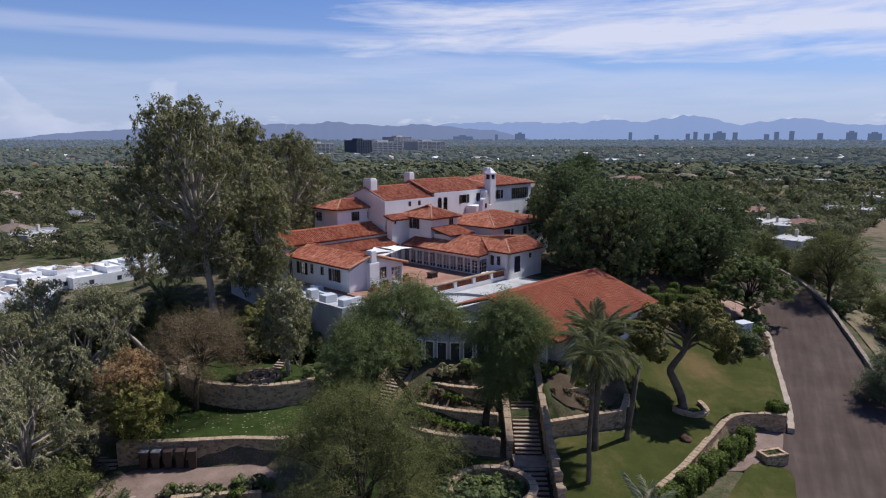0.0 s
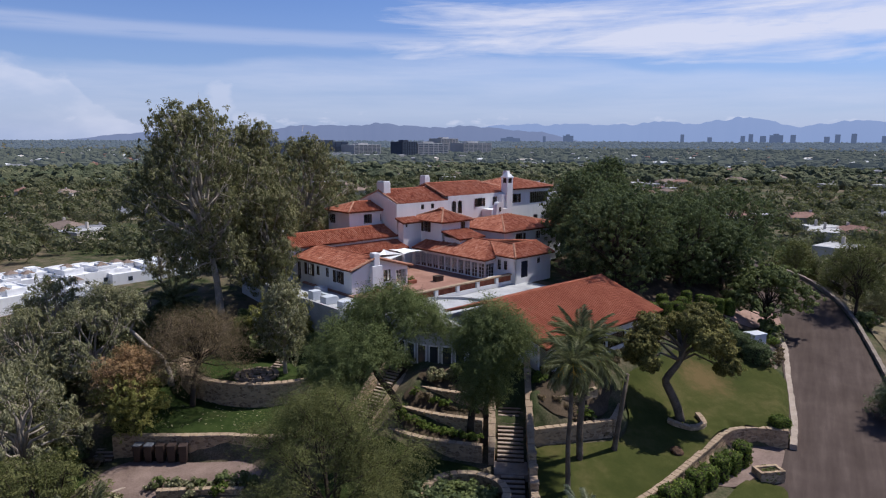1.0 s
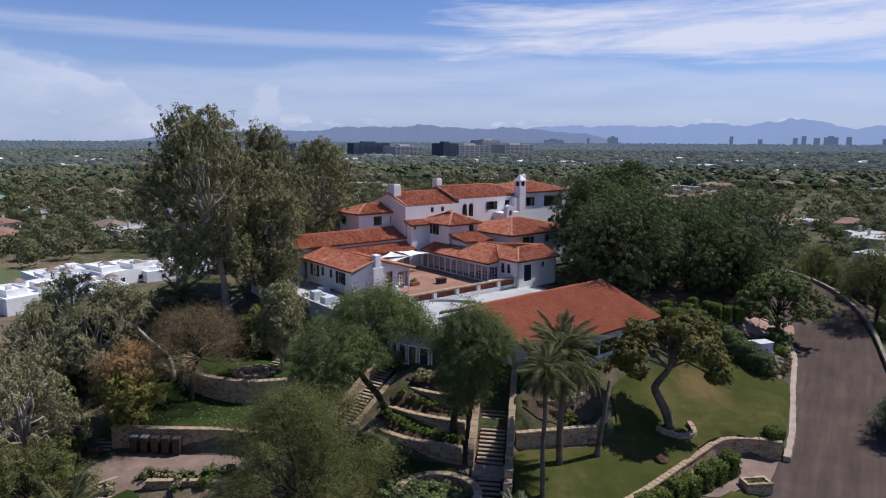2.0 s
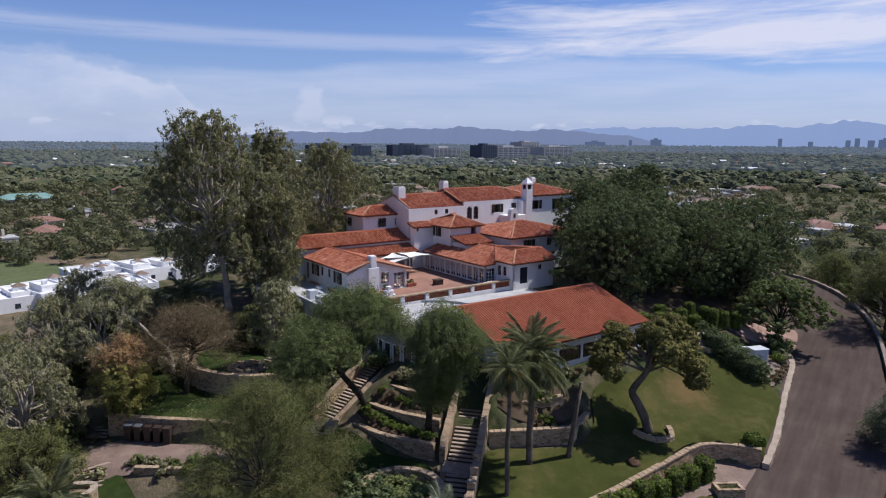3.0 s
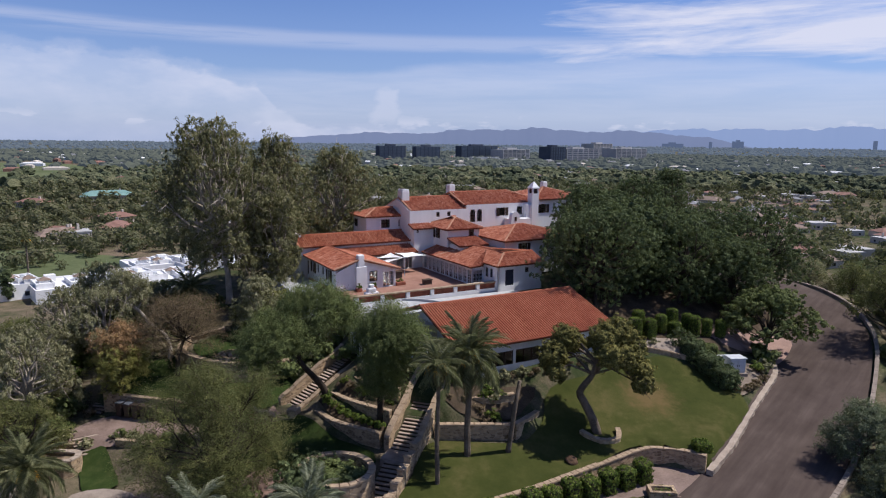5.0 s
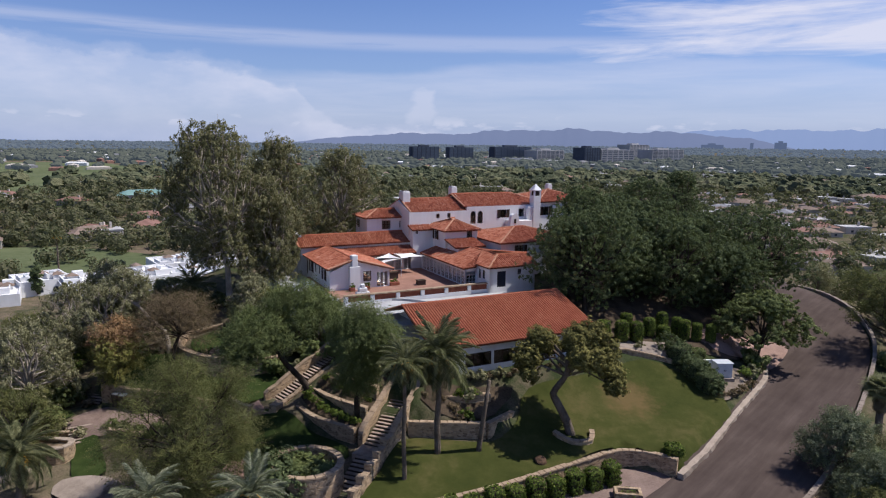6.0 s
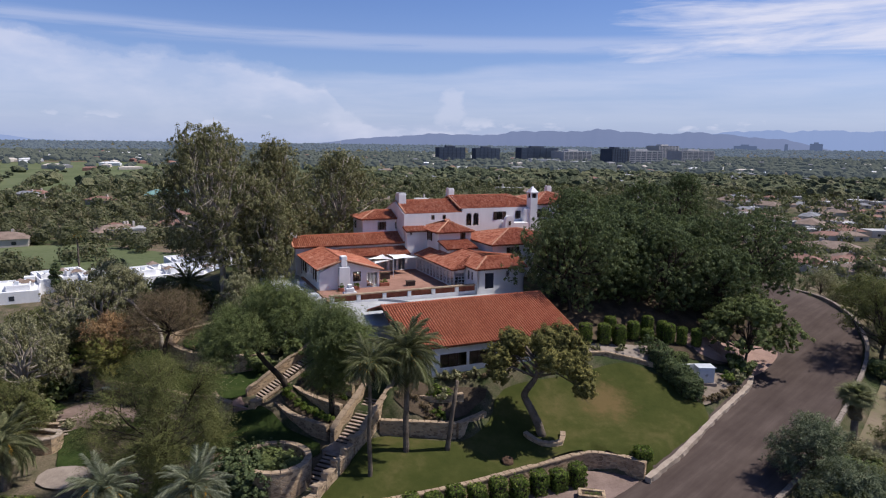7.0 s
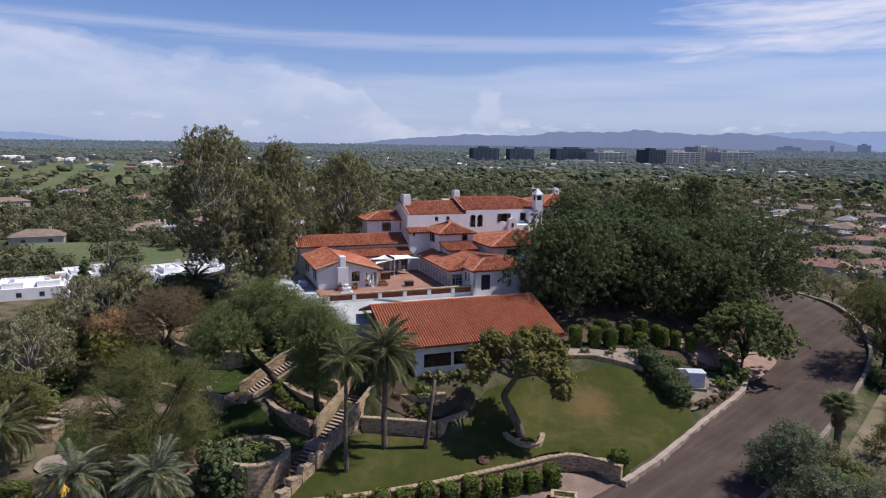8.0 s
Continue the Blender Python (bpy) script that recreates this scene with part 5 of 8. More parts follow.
stone_wall("garden_wall", "square tan rubble planter with broad pale coping", [(-27.8, 44.0), (-25.6, 44.7), (-23.5, 45.1), (-23.0, 43.6), (-24.8, 42.7), (-26.9, 42.1)], 0, 1.8, 0.5, closed=True, flat_top=-1.45, cap_mat=M_PALESTONE, seed=24)
patch("garden_bed", "dry soil inside the square planter", "garden bed", [(-27.4, 43.8), (-25.5, 44.5), (-23.7, 44.8), (-23.3, 43.7), (-24.9, 43.0), (-26.7, 42.5)], M_LITTER, 0.0, flat=-1.75)
rock_rnd = random.Random(44)
for x, y, r in ((-29.2, 41.2, 0.9), (-27.6, 40.3, 1.0), (-26.0, 39.6, 0.75), (-30.6, 42.4, 0.7), (-28.6, 39.4, 0.65), (-24.8, 40.9, 0.5)):
    bm = bmesh.new()
    bmesh.ops.create_icosphere(bm, subdivisions=3, radius=r)
    turn = rock_rnd.uniform(0, 9)
    for vert in bm.verts:
        vert.co *= 1 + 0.4 * noise.noise(vert.co * 1.4 / r + Vector((turn, 0, 0)))
        vert.co.z *= 0.75
    rock_ob = new("boulder", to_mesh("boulder", bm, M_PALESTONE))
    rock_ob.location = (x, y, lz(x, y) + r * 0.3)
    tagged(rock_ob, "pale rough boulder below the garden terraces", "rock")
stone_wall("garden_wall", "loose pale rocks lining the garden slope", [(-33, 61), (-31.5, 63.5), (-29.5, 66.6), (-25, 70.5)], 0.4, 0.6, 0.7, rough=0.2, seed=20)


def flight(label, start, way, width, count, going, rise, z):
    """A flight of stone steps."""
    d = Vector((*way, 0)).normalized()
    m = Matrix.Translation((*start, z)) @ Matrix.Rotation(math.atan2(d.y, d.x), 4, "Z")
    ob = thing("garden_stair", label, "stairs", at=m)
    rnd = random.Random(count)
    for i in range(count):
        bm = bmesh.new()
        box(bm, i * going, i * going + going + 0.25, -width / 2, width / 2, i * rise - 0.7, (i + 1) * rise - 0.05)
        step = part("step", bm, M_SOIL, ob)
        bm = bmesh.new()
        box(bm, i * going - 0.03, i * going + going * 0.72, -width / 2 + 0.04, width / 2 - 0.04, (i + 1) * rise - 0.05, (i + 1) * rise + 0.03 + rnd.uniform(0, 0.01), 0.012)
        part("tread", bm, M_STEP, step)
    return ob


flight("lower flight of the stone garden stair", (7.4, 43.4), (0, 1), 2.0, 15, 0.46, 0.165, -2.2)
flight("upper flight of the stone garden stair", (7.3, 52.2), (0.02, 1), 2.3, 27, 0.42, 0.18, 0.35)
landing = bmesh.new()
box(landing, -8.9, -5.6, 53.9, 56.7, -1.2, 0.97, 0.03)
tagged(new("stair_landing", to_mesh("stair_landing", landing, M_APRON)), "pinkish paved landing below the narrow stair", "stairs")
stone_wall("garden_wall", "low tan wall round the stair landing", [(-11.8, 55.2), (-10.2, 54.2), (-9.0, 53.8), (-8.0, 53.7)], 0, 2.2, 0.45, flat_top=1.35, seed=51)
stone_wall("wall_pier", "square tan rubble pier at the stair's foot", [(-5.4, 53.9), (-5.4, 54.6), (-5.4, 55.3)], 0, 2.2, 0.9, step=0.6, flat_top=1.75, seed=52)
landing = bmesh.new()
box(landing, 5.9, 8.7, 50.2, 52.4, -1.0, 0.36, 0.02)
tagged(new("stair_landing", to_mesh("stair_landing", landing, M_STEP)), "fan-shaped paved landing of the garden stair", "stairs")
for k in range(6):
    y0, top_z = 43.0 + k * 1.55, -0.4 + k * 0.46
    stone_wall("garden_wall", "stepped rubble wall beside the garden stair", [(9.0, y0), (9.0, y0 + 0.8), (9.0, y0 + 1.55)], 0, 2.2, 0.5, flat_top=top_z, seed=31 + k)
    stone_wall("wall_pier", "rubble pier of the stair wall", [(9.0, y0 - 0.3), (9.0, y0), (9.0, y0 + 0.3)], 0, 2.2, 0.62, step=0.3, flat_top=top_z + 0.15, seed=41 + k)
stone_wall("garden_wall", "sloping rubble wall beside the garden stair", [(9.0, 52.3), (9.0, 57), (9.1, 64)], 0, 2.2, 0.5, flat_top=lambda t: 2.0 + t * 5.0, seed=1)
stone_wall("garden_wall", "rubble wall beside the garden stair", [(5.7, 52.3), (5.7, 57), (5.7, 63)], 0, 2.2, 0.5, flat_top=lambda t: 1.5 + t * 4.6, seed=2)
flight("narrow stone stair up to the house", (-6.9, 56.6), (0.423, 0.906), 1.5, 24, 0.36, 0.18, 0.95)
stone_wall("garden_wall", "rubble wall beside the narrow stair", [(-8.2, 56.4), (-7.6, 57.6), (-5.8, 61.4), (-4.6, 64)], 0, 2.0, 0.4, flat_top=lambda t: 1.75 + 4.1 * t, seed=21)
stone_wall("garden_wall", "rubble wall beside the narrow stair", [(-6.0, 55.9), (-5.2, 57.6), (-3.6, 61), (-2.6, 63)], 0, 2.0, 0.4, flat_top=lambda t: 0.85 + 3.5 * t, seed=22)
flight("broad court steps of pale stone", (-23.5, 46.4), (-0.8, 0.6), 2.6, 6, 0.42, 0.17, -2.3)
flight("worn stone steps up from the court", (-29.0, 52.4), (-0.1, 1), 1.8, 8, 0.4, 0.17, -1.2)
flight("little stone steps up from the fire ring", (-17.6, 66.2), (0.25, 1), 1.1, 7, 0.45, 0.12, 2.95)

# stones round the fire ring on the upper lawn
ring_rnd = random.Random(8)
fire_ring = thing("fire_ring", "round seat of pale flat stones on grass", "stone ring", at=(-18.6, 63.6, 3.05))
for ring_i, (count, rad) in enumerate(((17, 2.0), (12, 1.35), (6, 0.65))):
    for k in range(count):
        a = k * math.tau / count + ring_i
        bm = bmesh.new()
        box(bm, -0.3, 0.3, -0.22, 0.22, -0.1, 0.22, 0.05)
        for vert in bm.verts:
            vert.co += Vector((ring_rnd.uniform(-0.06, 0.06), ring_rnd.uniform(-0.06, 0.06), ring_rnd.uniform(-0.03, 0.05)))
        stone_ob = part("stone", bm, M_COPING, fire_ring)
        stone_ob.matrix_local = pose(math.cos(a) * rad, math.sin(a) * rad, -0.04 + 0.02 * (k % 3), 0, 0, math.degrees(a) + 90)

# bins by the court wall
def wheeled_bin(label, lid_mat, lid_label):
    ob = thing("wheeled_bin", label, "bin", "bins by the court wall")
    bm = bmesh.new()
    box(bm, -0.35, 0.35, -0.36, 0.36, 0.08, 1.55, 0.04)
    for vert in bm.verts:
        if vert.co.z < 0.5:
            vert.co.x *= 0.85
            vert.co.y *= 0.85
    part("body", bm, M_BIN, ob)
    bm = bmesh.new()
    box(bm, -0.38, 0.38, -0.4, 0.4, 1.55, 1.66, 0.03)
    part("lid", bm, lid_mat, ob, lid_label)
    bm = bmesh.new()
    box(bm, -0.28, 0.28, 0.4, 0.45, 1.5, 1.55)
    part("handle", bm, M_BIN, ob)
    for side in (-1, 1):
        bm = bmesh.new()
        bmesh.ops.create_cone(bm, cap_ends=True, segments=12, radius1=0.12, radius2=0.12, depth=0.06, matrix=pose(side * 0.24, 0.26, 0.1, 0, 90, 0))
        part("wheel", bm, M_BIN, ob)
    return ob


def bin_place(k):
    return pose(-25.7 + k * 1.02, 52.75 + 0.05 * k, -1.15, 0, 0, 3 * k)


pale_bin = wheeled_bin("tall brown wheeled bin with a pale lid", M_LID, "pale lid")
pale_bin.matrix_world = bin_place(0)
copy_thing(pale_bin, bin_place(1))
brown_bin = wheeled_bin("tall dark brown wheeled bin with a brown lid", M_BIN, "brown lid")
brown_bin.matrix_world = bin_place(2)
copy_thing(brown_bin, bin_place(3))
copy_thing(brown_bin, bin_place(4))

# white service box on its pad, with a low white wall
cabinet = thing("service_cabinet", "white metal service cabinet on a concrete pad", "cabinet", at=pose(38.6, 81.8, lz(38.6, 81.8), 0, 0, 24) @ Matrix.Scale(1.05, 4))
bm = bmesh.new()
box(bm, -0.9, 0.9, -0.7, 0.7, 0.1, 1.75, 0.03)
part("body", bm, M_METAL, cabinet)
bm = bmesh.new()
box(bm, -0.98, 0.98, -0.78, 0.78, 1.75, 1.85, 0.02)
part("roof_plate", bm, M_METAL, cabinet)
for side in (-1, 1):
    bm = bmesh.new()
    box(bm, -0.02 + side * 0.43 - 0.4, 0.02 + side * 0.43 + 0.36, -0.73, -0.7, 0.25, 1.65)
    door = part("door", bm, M_METAL, cabinet)
    bm = bmesh.new()
    box(bm, side * 0.1 - 0.02, side * 0.1 + 0.02, -0.77, -0.73, 0.85, 1.1)
    part("handle", bm, M_BIN, door)
bm = bmesh.new()
box(bm, -1.1, 1.1, -0.95, 0.95, -0.3, 0.1)
part("pad", bm, M_KERB, cabinet)
low_wall = thing("screen_wall", "low white stucco wall behind the service cabinet", "wall", at=pose(37.3, 82.6, lz(37.3, 82.6), 0, 0, 24))
bm = bmesh.new()
box(bm, -1.2, 1.6, 0.6, 0.85, -0.4, 0.9, 0.03)
box(bm, -1.2, -0.95, -1.0, 0.6, -0.4, 0.9, 0.03)
part("wall", bm, M_STUCCO, low_wall)

# bare palm trunk left standing on the lawn
snag = thing("palm_snag", "leaning dead palm trunk without a crown", "dead palm", at=(16.5, 55.6, lz(16.5, 55.6) - 0.1))
bm = bmesh.new()
tube(bm, [Vector((0, 0, -0.2)), Vector((0.1, 0, 0.6)), Vector((0.5, 0.05, 4.0)), Vector((0.92, 0.1, 7.2))], [0.34, 0.25, 0.2, 0.17], 10)
part("trunk", bm, M_BARK, snag, smooth=True)
boulder = bmesh.new()
bmesh.ops.create_icosphere(boulder, subdivisions=3, radius=0.58)
for vert in boulder.verts:
    vert.co *= 1 + 0.35 * noise.noise(vert.co * 1.8)
    vert.co.z *= 0.7
rock = new("boulder", to_mesh("boulder", boulder, M_DARKROCK, False))
rock.location = (22.3, 56.6, lz(22.3, 56.6) + 0.25)
tagged(rock, "rusty brown boulder at the lawn's edge", "rock")
for x, y in ((24.0, 53.6), (28.4, 58.9)):
    lamp = thing("bollard_light", "small white garden bollard light", "bollard", "bollard lights along the wall", at=(x, y, lz(x, y)))
    bm = bmesh.new()
    bmesh.ops.create_cone(bm, cap_ends=True, segments=12, radius1=0.12, radius2=0.1, depth=0.9, matrix=Matrix.Translation((0, 0, 0.45)))
    part("post", bm, M_METAL, lamp)
    bm = bmesh.new()
    bmesh.ops.create_uvsphere(bm, u_segments=12, v_segments=8, radius=0.17, matrix=Matrix.Translation((0, 0, 0.98)))
    part("globe", bm, M_METAL, lamp)

# pale fallen leaves strewn over the low lawn
litter_rnd = random.Random(31)
v, f = [], []
for k in range(150):
    x, y = litter_rnd.uniform(-27, -11), litter_rnd.uniform(55.2, 59.4)
    z, a, r = lz(x, y) + 0.075, litter_rnd.uniform(0, 6.3), litter_rnd.uniform(0.05, 0.13)
    b0 = len(v)
    v += [(x + r * math.cos(a + q), y + r * math.sin(a + q) * 0.7, z + litter_rnd.uniform(0, 0.04)) for q in (0, 1.6, 3.1, 4.7)]
    f.append((b0, b0 + 1, b0 + 2, b0 + 3))
tagged(new("fallen_leaves", raw_mesh("fallen_leaves", v, f, M_FALLEN)), "pale dry leaves strewn over green turf", "leaves", kind="stuff")

# ---- plants ----
def leaf_cloud(rnd, clumps, count, size, droop=0.0, stretch=1.0, wisp=0.0, feather=0.0):
    """Leaves in rounded tufts over a crown of clumps (centre, radii), or, with feather, along fine outward sprays that long. Returns verts and faces."""
    weights = np.array([c[1][0] * c[1][1] * c[1][2] for c in clumps]) ** 0.67
    tufts = max(1, count // 30)
    pick = rnd.choice(len(clumps), tufts, p=weights / weights.sum())
    centre = np.array([c[0] for c in clumps], float)[pick]
    radii = np.array([c[1] for c in clumps], float)[pick]
    # most tufts lie over the top and flanks of their clump, some deep inside it
    d = rnd.normal(size=(tufts, 3)) + np.array([0, 0, 0.3 - 0.3 * min(droop, 1)])
    d /= np.linalg.norm(d, axis=1)[:, None]
    r = np.where(rnd.uniform(size=tufts) < 0.8, rnd.uniform(0.74, 1.0, tufts), rnd.uniform(0.25, 0.74, tufts))
    r = np.where(rnd.uniform(size=tufts) < wisp, rnd.uniform(0.95, 1.3, tufts), r)
    # uneven outline: twigs reach out here and there
    bump = 1 + 0.2 * np.sin(d[:, 0] * 7 + pick) * np.sin(d[:, 1] * 6 + 2 * pick) + 0.12 * np.sin(d[:, 2] * 9 + pick)
    hub = centre + d * radii * (r * bump)[:, None]
    # each tuft is a small dome of leaves that face outwards from it
    girth = size * rnd.uniform(0.9, 2.0, tufts)
    own = rnd.integers(0, tufts, count)
    e = rnd.normal(size=(count, 3)) + d[own] * 0.7 + np.array([0, 0, 0.35])
    e /= np.linalg.norm(e, axis=1)[:, None]
    p = hub[own] + e * girth[own][:, None] * rnd.uniform(0.45, 1.0, (count, 1)) * np.array([1, 1, 0.8 + 0.6 * droop])
    n = e + d[own] * 0.5 + np.array([0, 0, 0.2]) + rnd.normal(size=(count, 3)) * 0.36
    t = rnd.normal(size=(count, 3)) + np.array([0, 0, -droop * 2.5])
    if feather:
        q = d * np.array([1, 1, 0.6]) + np.array([0, 0, 0.1 - 0.5 * droop]) + rnd.normal(size=(tufts, 3)) * 0.45
        q /= np.linalg.norm(q, axis=1)[:, None]
        far = rnd.uniform(0, 1, (count, 1))
        p = hub[own] + q[own] * (far - 0.4) * feather + rnd.normal(size=(count, 3)) * size * (0.95 - 0.5 * far) + np.array([0, 0, -0.25 * droop * feather]) * far ** 2
        n = d[own] * 0.6 + np.array([0, 0, 0.45]) + rnd.normal(size=(count, 3)) * 0.38
        t = q[own] + rnd.normal(size=(count, 3)) * 0.5
    n /= np.linalg.norm(n, axis=1)[:, None]
    t -= n * (t * n).sum(1)[:, None]
    t /= np.linalg.norm(t, axis=1)[:, None]
    b = np.cross(n, t)
    s = size * rnd.uniform(0.55, 1.35, count)[:, None]
    w = 0.4 / stretch
    quad = np.stack([p - t * s * 0.5, p + b * s * w, p + t * s * 0.6 - n * s * 0.12, p - b * s * w], 1)
    return quad.reshape(-1, 3), np.arange(count * 4).reshape(-1, 4)


def crown_mesh(name, rnd, clumps, count, size, mat, droop=0.0, stretch=1.0, wisp=0.0, feather=0.0):
    v, f = leaf_cloud(rnd, clumps, count, size, droop, stretch, wisp, feather)
    me = bpy.data.meshes.new(name)
    me.from_pydata(v.tolist(), [], f.tolist())
    for m in mat if isinstance(mat, (list, tuple)) else [mat]:
        me.materials.append(m)
    return me


PROFILES = {
    "round": ([0.0, 0.25, 0.6, 0.85, 1.0], [0.55, 0.95, 1.0, 0.7, 0.25]),
    "tall": ([0.0, 0.2, 0.45, 0.75, 1.0], [0.5, 0.9, 1.0, 0.75, 0.25]),
    "dome": ([0.0, 0.3, 0.7, 1.0], [1.0, 1.0, 0.8, 0.3]),
}


def stem_at(stem, t):
    k = min(int(t * (len(stem) - 1)), len(stem) - 2)
    return stem[k].lerp(stem[k + 1], t * (len(stem) - 1) - k)


def tree(name, label, x, y, tall, wide, seed, leaf, bark, clumps=16, leaves=9000, size=0.4, bole=0.35, droop=0.0, stretch=1.0,
         lean=(0, 0), squash=0.75, clump=0.14, girth=None, z=None, category="tree", low=0.3, profile="round", spots=None, trunk=None, limb=0.42, twigs=4, wisp=0.08, feather=0.0):
    """A tree with a tapered trunk, limbs that reach into its clumps, and a broken crown of leaf sprays."""
    rnd = np.random.default_rng(seed)
    base = Vector((x, y, (lz(x, y) if z is None else z) - 0.1))
    ob = thing(name, label, category, at=base)
    girth = girth or tall * 0.022
    stem = [Vector(q) for q in trunk] if trunk else None
    fork = stem[-1] if stem else Vector((lean[0] * bole, lean[1] * bole, tall * bole))
    made = []
    if spots:
        made = [(Vector(c[:3]), (c[3], c[3], c[3] * squash)) for c in spots]
    else:
        levels, widths = PROFILES[profile]
        for i in range(clumps):
            f = (i + 0.5) / clumps
            level = low + (1 - low) * f
            r = wide * clump * rnd.uniform(0.75, 1.3)
            reach = max(0.0, wide * 0.5 * float(np.interp(f, levels, widths)) - r * 0.6)
            a = i * 2.4 + rnd.uniform(-0.5, 0.5)
            q = math.sqrt(rnd.uniform(0.25, 1.0))
            c = Vector((lean[0] * level + math.cos(a) * reach * q, lean[1] * level + math.sin(a) * reach * q, min(tall * level, tall - r * squash * 0.8)))
            made.append((c, (r, r, r * squash)))
    wood = bmesh.new()
    if stem:
        pts = curve_through(stem, 0.8)
        tube(wood, pts, [girth * (1.35 - 0.75 * i / (len(pts) - 1)) for i in range(len(pts))], 10)
    else:
        mid = fork * 0.5 + Vector((rnd.uniform(-0.02, 0.02) * tall, rnd.uniform(-0.02, 0.02) * tall, 0))
        tube(wood, [Vector((0, 0, -0.4)), Vector((0, 0, 0.3)), mid, fork], [girth * 1.5, girth * 1.1, girth * 0.9, girth * 0.75], 10)
    part("trunk", wood, bark, ob, smooth=True)
    for c, r in made:
        bough = bmesh.new()
        end = c + Vector((0, 0, r[2] * 0.3))
        root = stem_at(stem, 0.78 + 0.21 * rnd.uniform()) if spots else fork * 0.97 if c.z < fork.z * 1.4 else fork.lerp(Vector((lean[0], lean[1], tall * 0.8)), rnd.uniform(0.0, 0.45))
        bend = root.lerp(end, 0.5) + Vector((rnd.uniform(-0.07, 0.07) * wide, rnd.uniform(-0.07, 0.07) * wide, 0.07 * tall if spots else -0.015 * tall))
        tube(bough, [root if spots else fork * 0.96, root.lerp(bend, 0.3), bend, end], [girth * limb * 1.1, girth * limb, girth * limb * 0.65, girth * 0.07], 6)
        for _ in range(twigs):
            tip = c + Vector(rnd.normal(size=3)) * r[0] * 0.55
            tube(bough, [bend.lerp(end, rnd.uniform(0.2, 0.9)), tip], [girth * limb * 0.3, girth * 0.04], 4)
        part("limb", bough, bark, ob, smooth=True)
    part("crown", crown_mesh("crown", rnd, [(tuple(c), r) for c, r in made], leaves, size, leaf, droop, stretch, wisp, feather), None, ob)
    return ob


def frond_mesh(name, length, arch, pairs, leaf, seed, mat, width=1.0, sway=0.0):
    """A feather palm leaf along +x that arches down and sways to one side; the leaflets hang more towards the tip."""
    rnd = random.Random(seed)
    verts, faces = [], []
    prev = None
    for i in range(pairs + 1):
        t = i / pairs
        p = Vector((length * (t - 0.2 * arch * t * t), length * sway * t * t, length * (0.42 * t - arch * 0.72 * t * t - 0.12 * arch * t ** 4)))
        if prev is not None:
            d = (p - prev).normalized()
            across = Vector((-d.y, d.x, 0)).normalized()
            for side in (-1, 1):
                reach = leaf * width * (0.3 + math.sin(math.pi * min(1, t * 0.9 + 0.06)) * 0.8) * rnd.uniform(0.8, 1.15)
                tip = p + (d * 0.7 + across * side * 0.72 + Vector((0, 0, 0.1 - 0.6 * t + rnd.uniform(-0.18, 0.15)))) * reach
                w = 0.016 * length / 3
                k = len(verts)
                verts += [tuple(p - d * w), tuple(p + d * w), tuple(p.lerp(tip, 0.55) + d * w * 1.5 + Vector((0, 0, 0.05))), tuple(tip)]
                faces.append((k, k + 1, k + 2, k + 3))
            k = len(verts)
            w = 0.035 * (1.15 - t)
            verts += [tuple(prev + Vector((0, w, 0))), tuple(prev - Vector((0, w, 0))), tuple(p - Vector((0, w, 0))), tuple(p + Vector((0, w, 0)))]
            faces.append((k, k + 1, k + 2, k + 3))
        prev = p
    return raw_mesh(name, verts, faces, mat)


SWAY = (0.0, 0.16, -0.12, 0.22, -0.2, 0.06)
FRONDS = [frond_mesh("frond", 3.0, 0.3 + 0.15 * k, 50, 0.55, k, M_PALM, sway=SWAY[k]) for k in range(6)]
SILVER = [frond_mesh("frond", 3.0, 0.3 + 0.15 * k, 50, 0.55, k, M_SILVERPALM, sway=SWAY[k]) for k in range(6)]
DEAD = [frond_mesh("dead_frond", 2.0, 0.9, 18, 0.5, 9 + k, M_DEADPALM, sway=0.3 * k - 0.15) for k in range(2)]


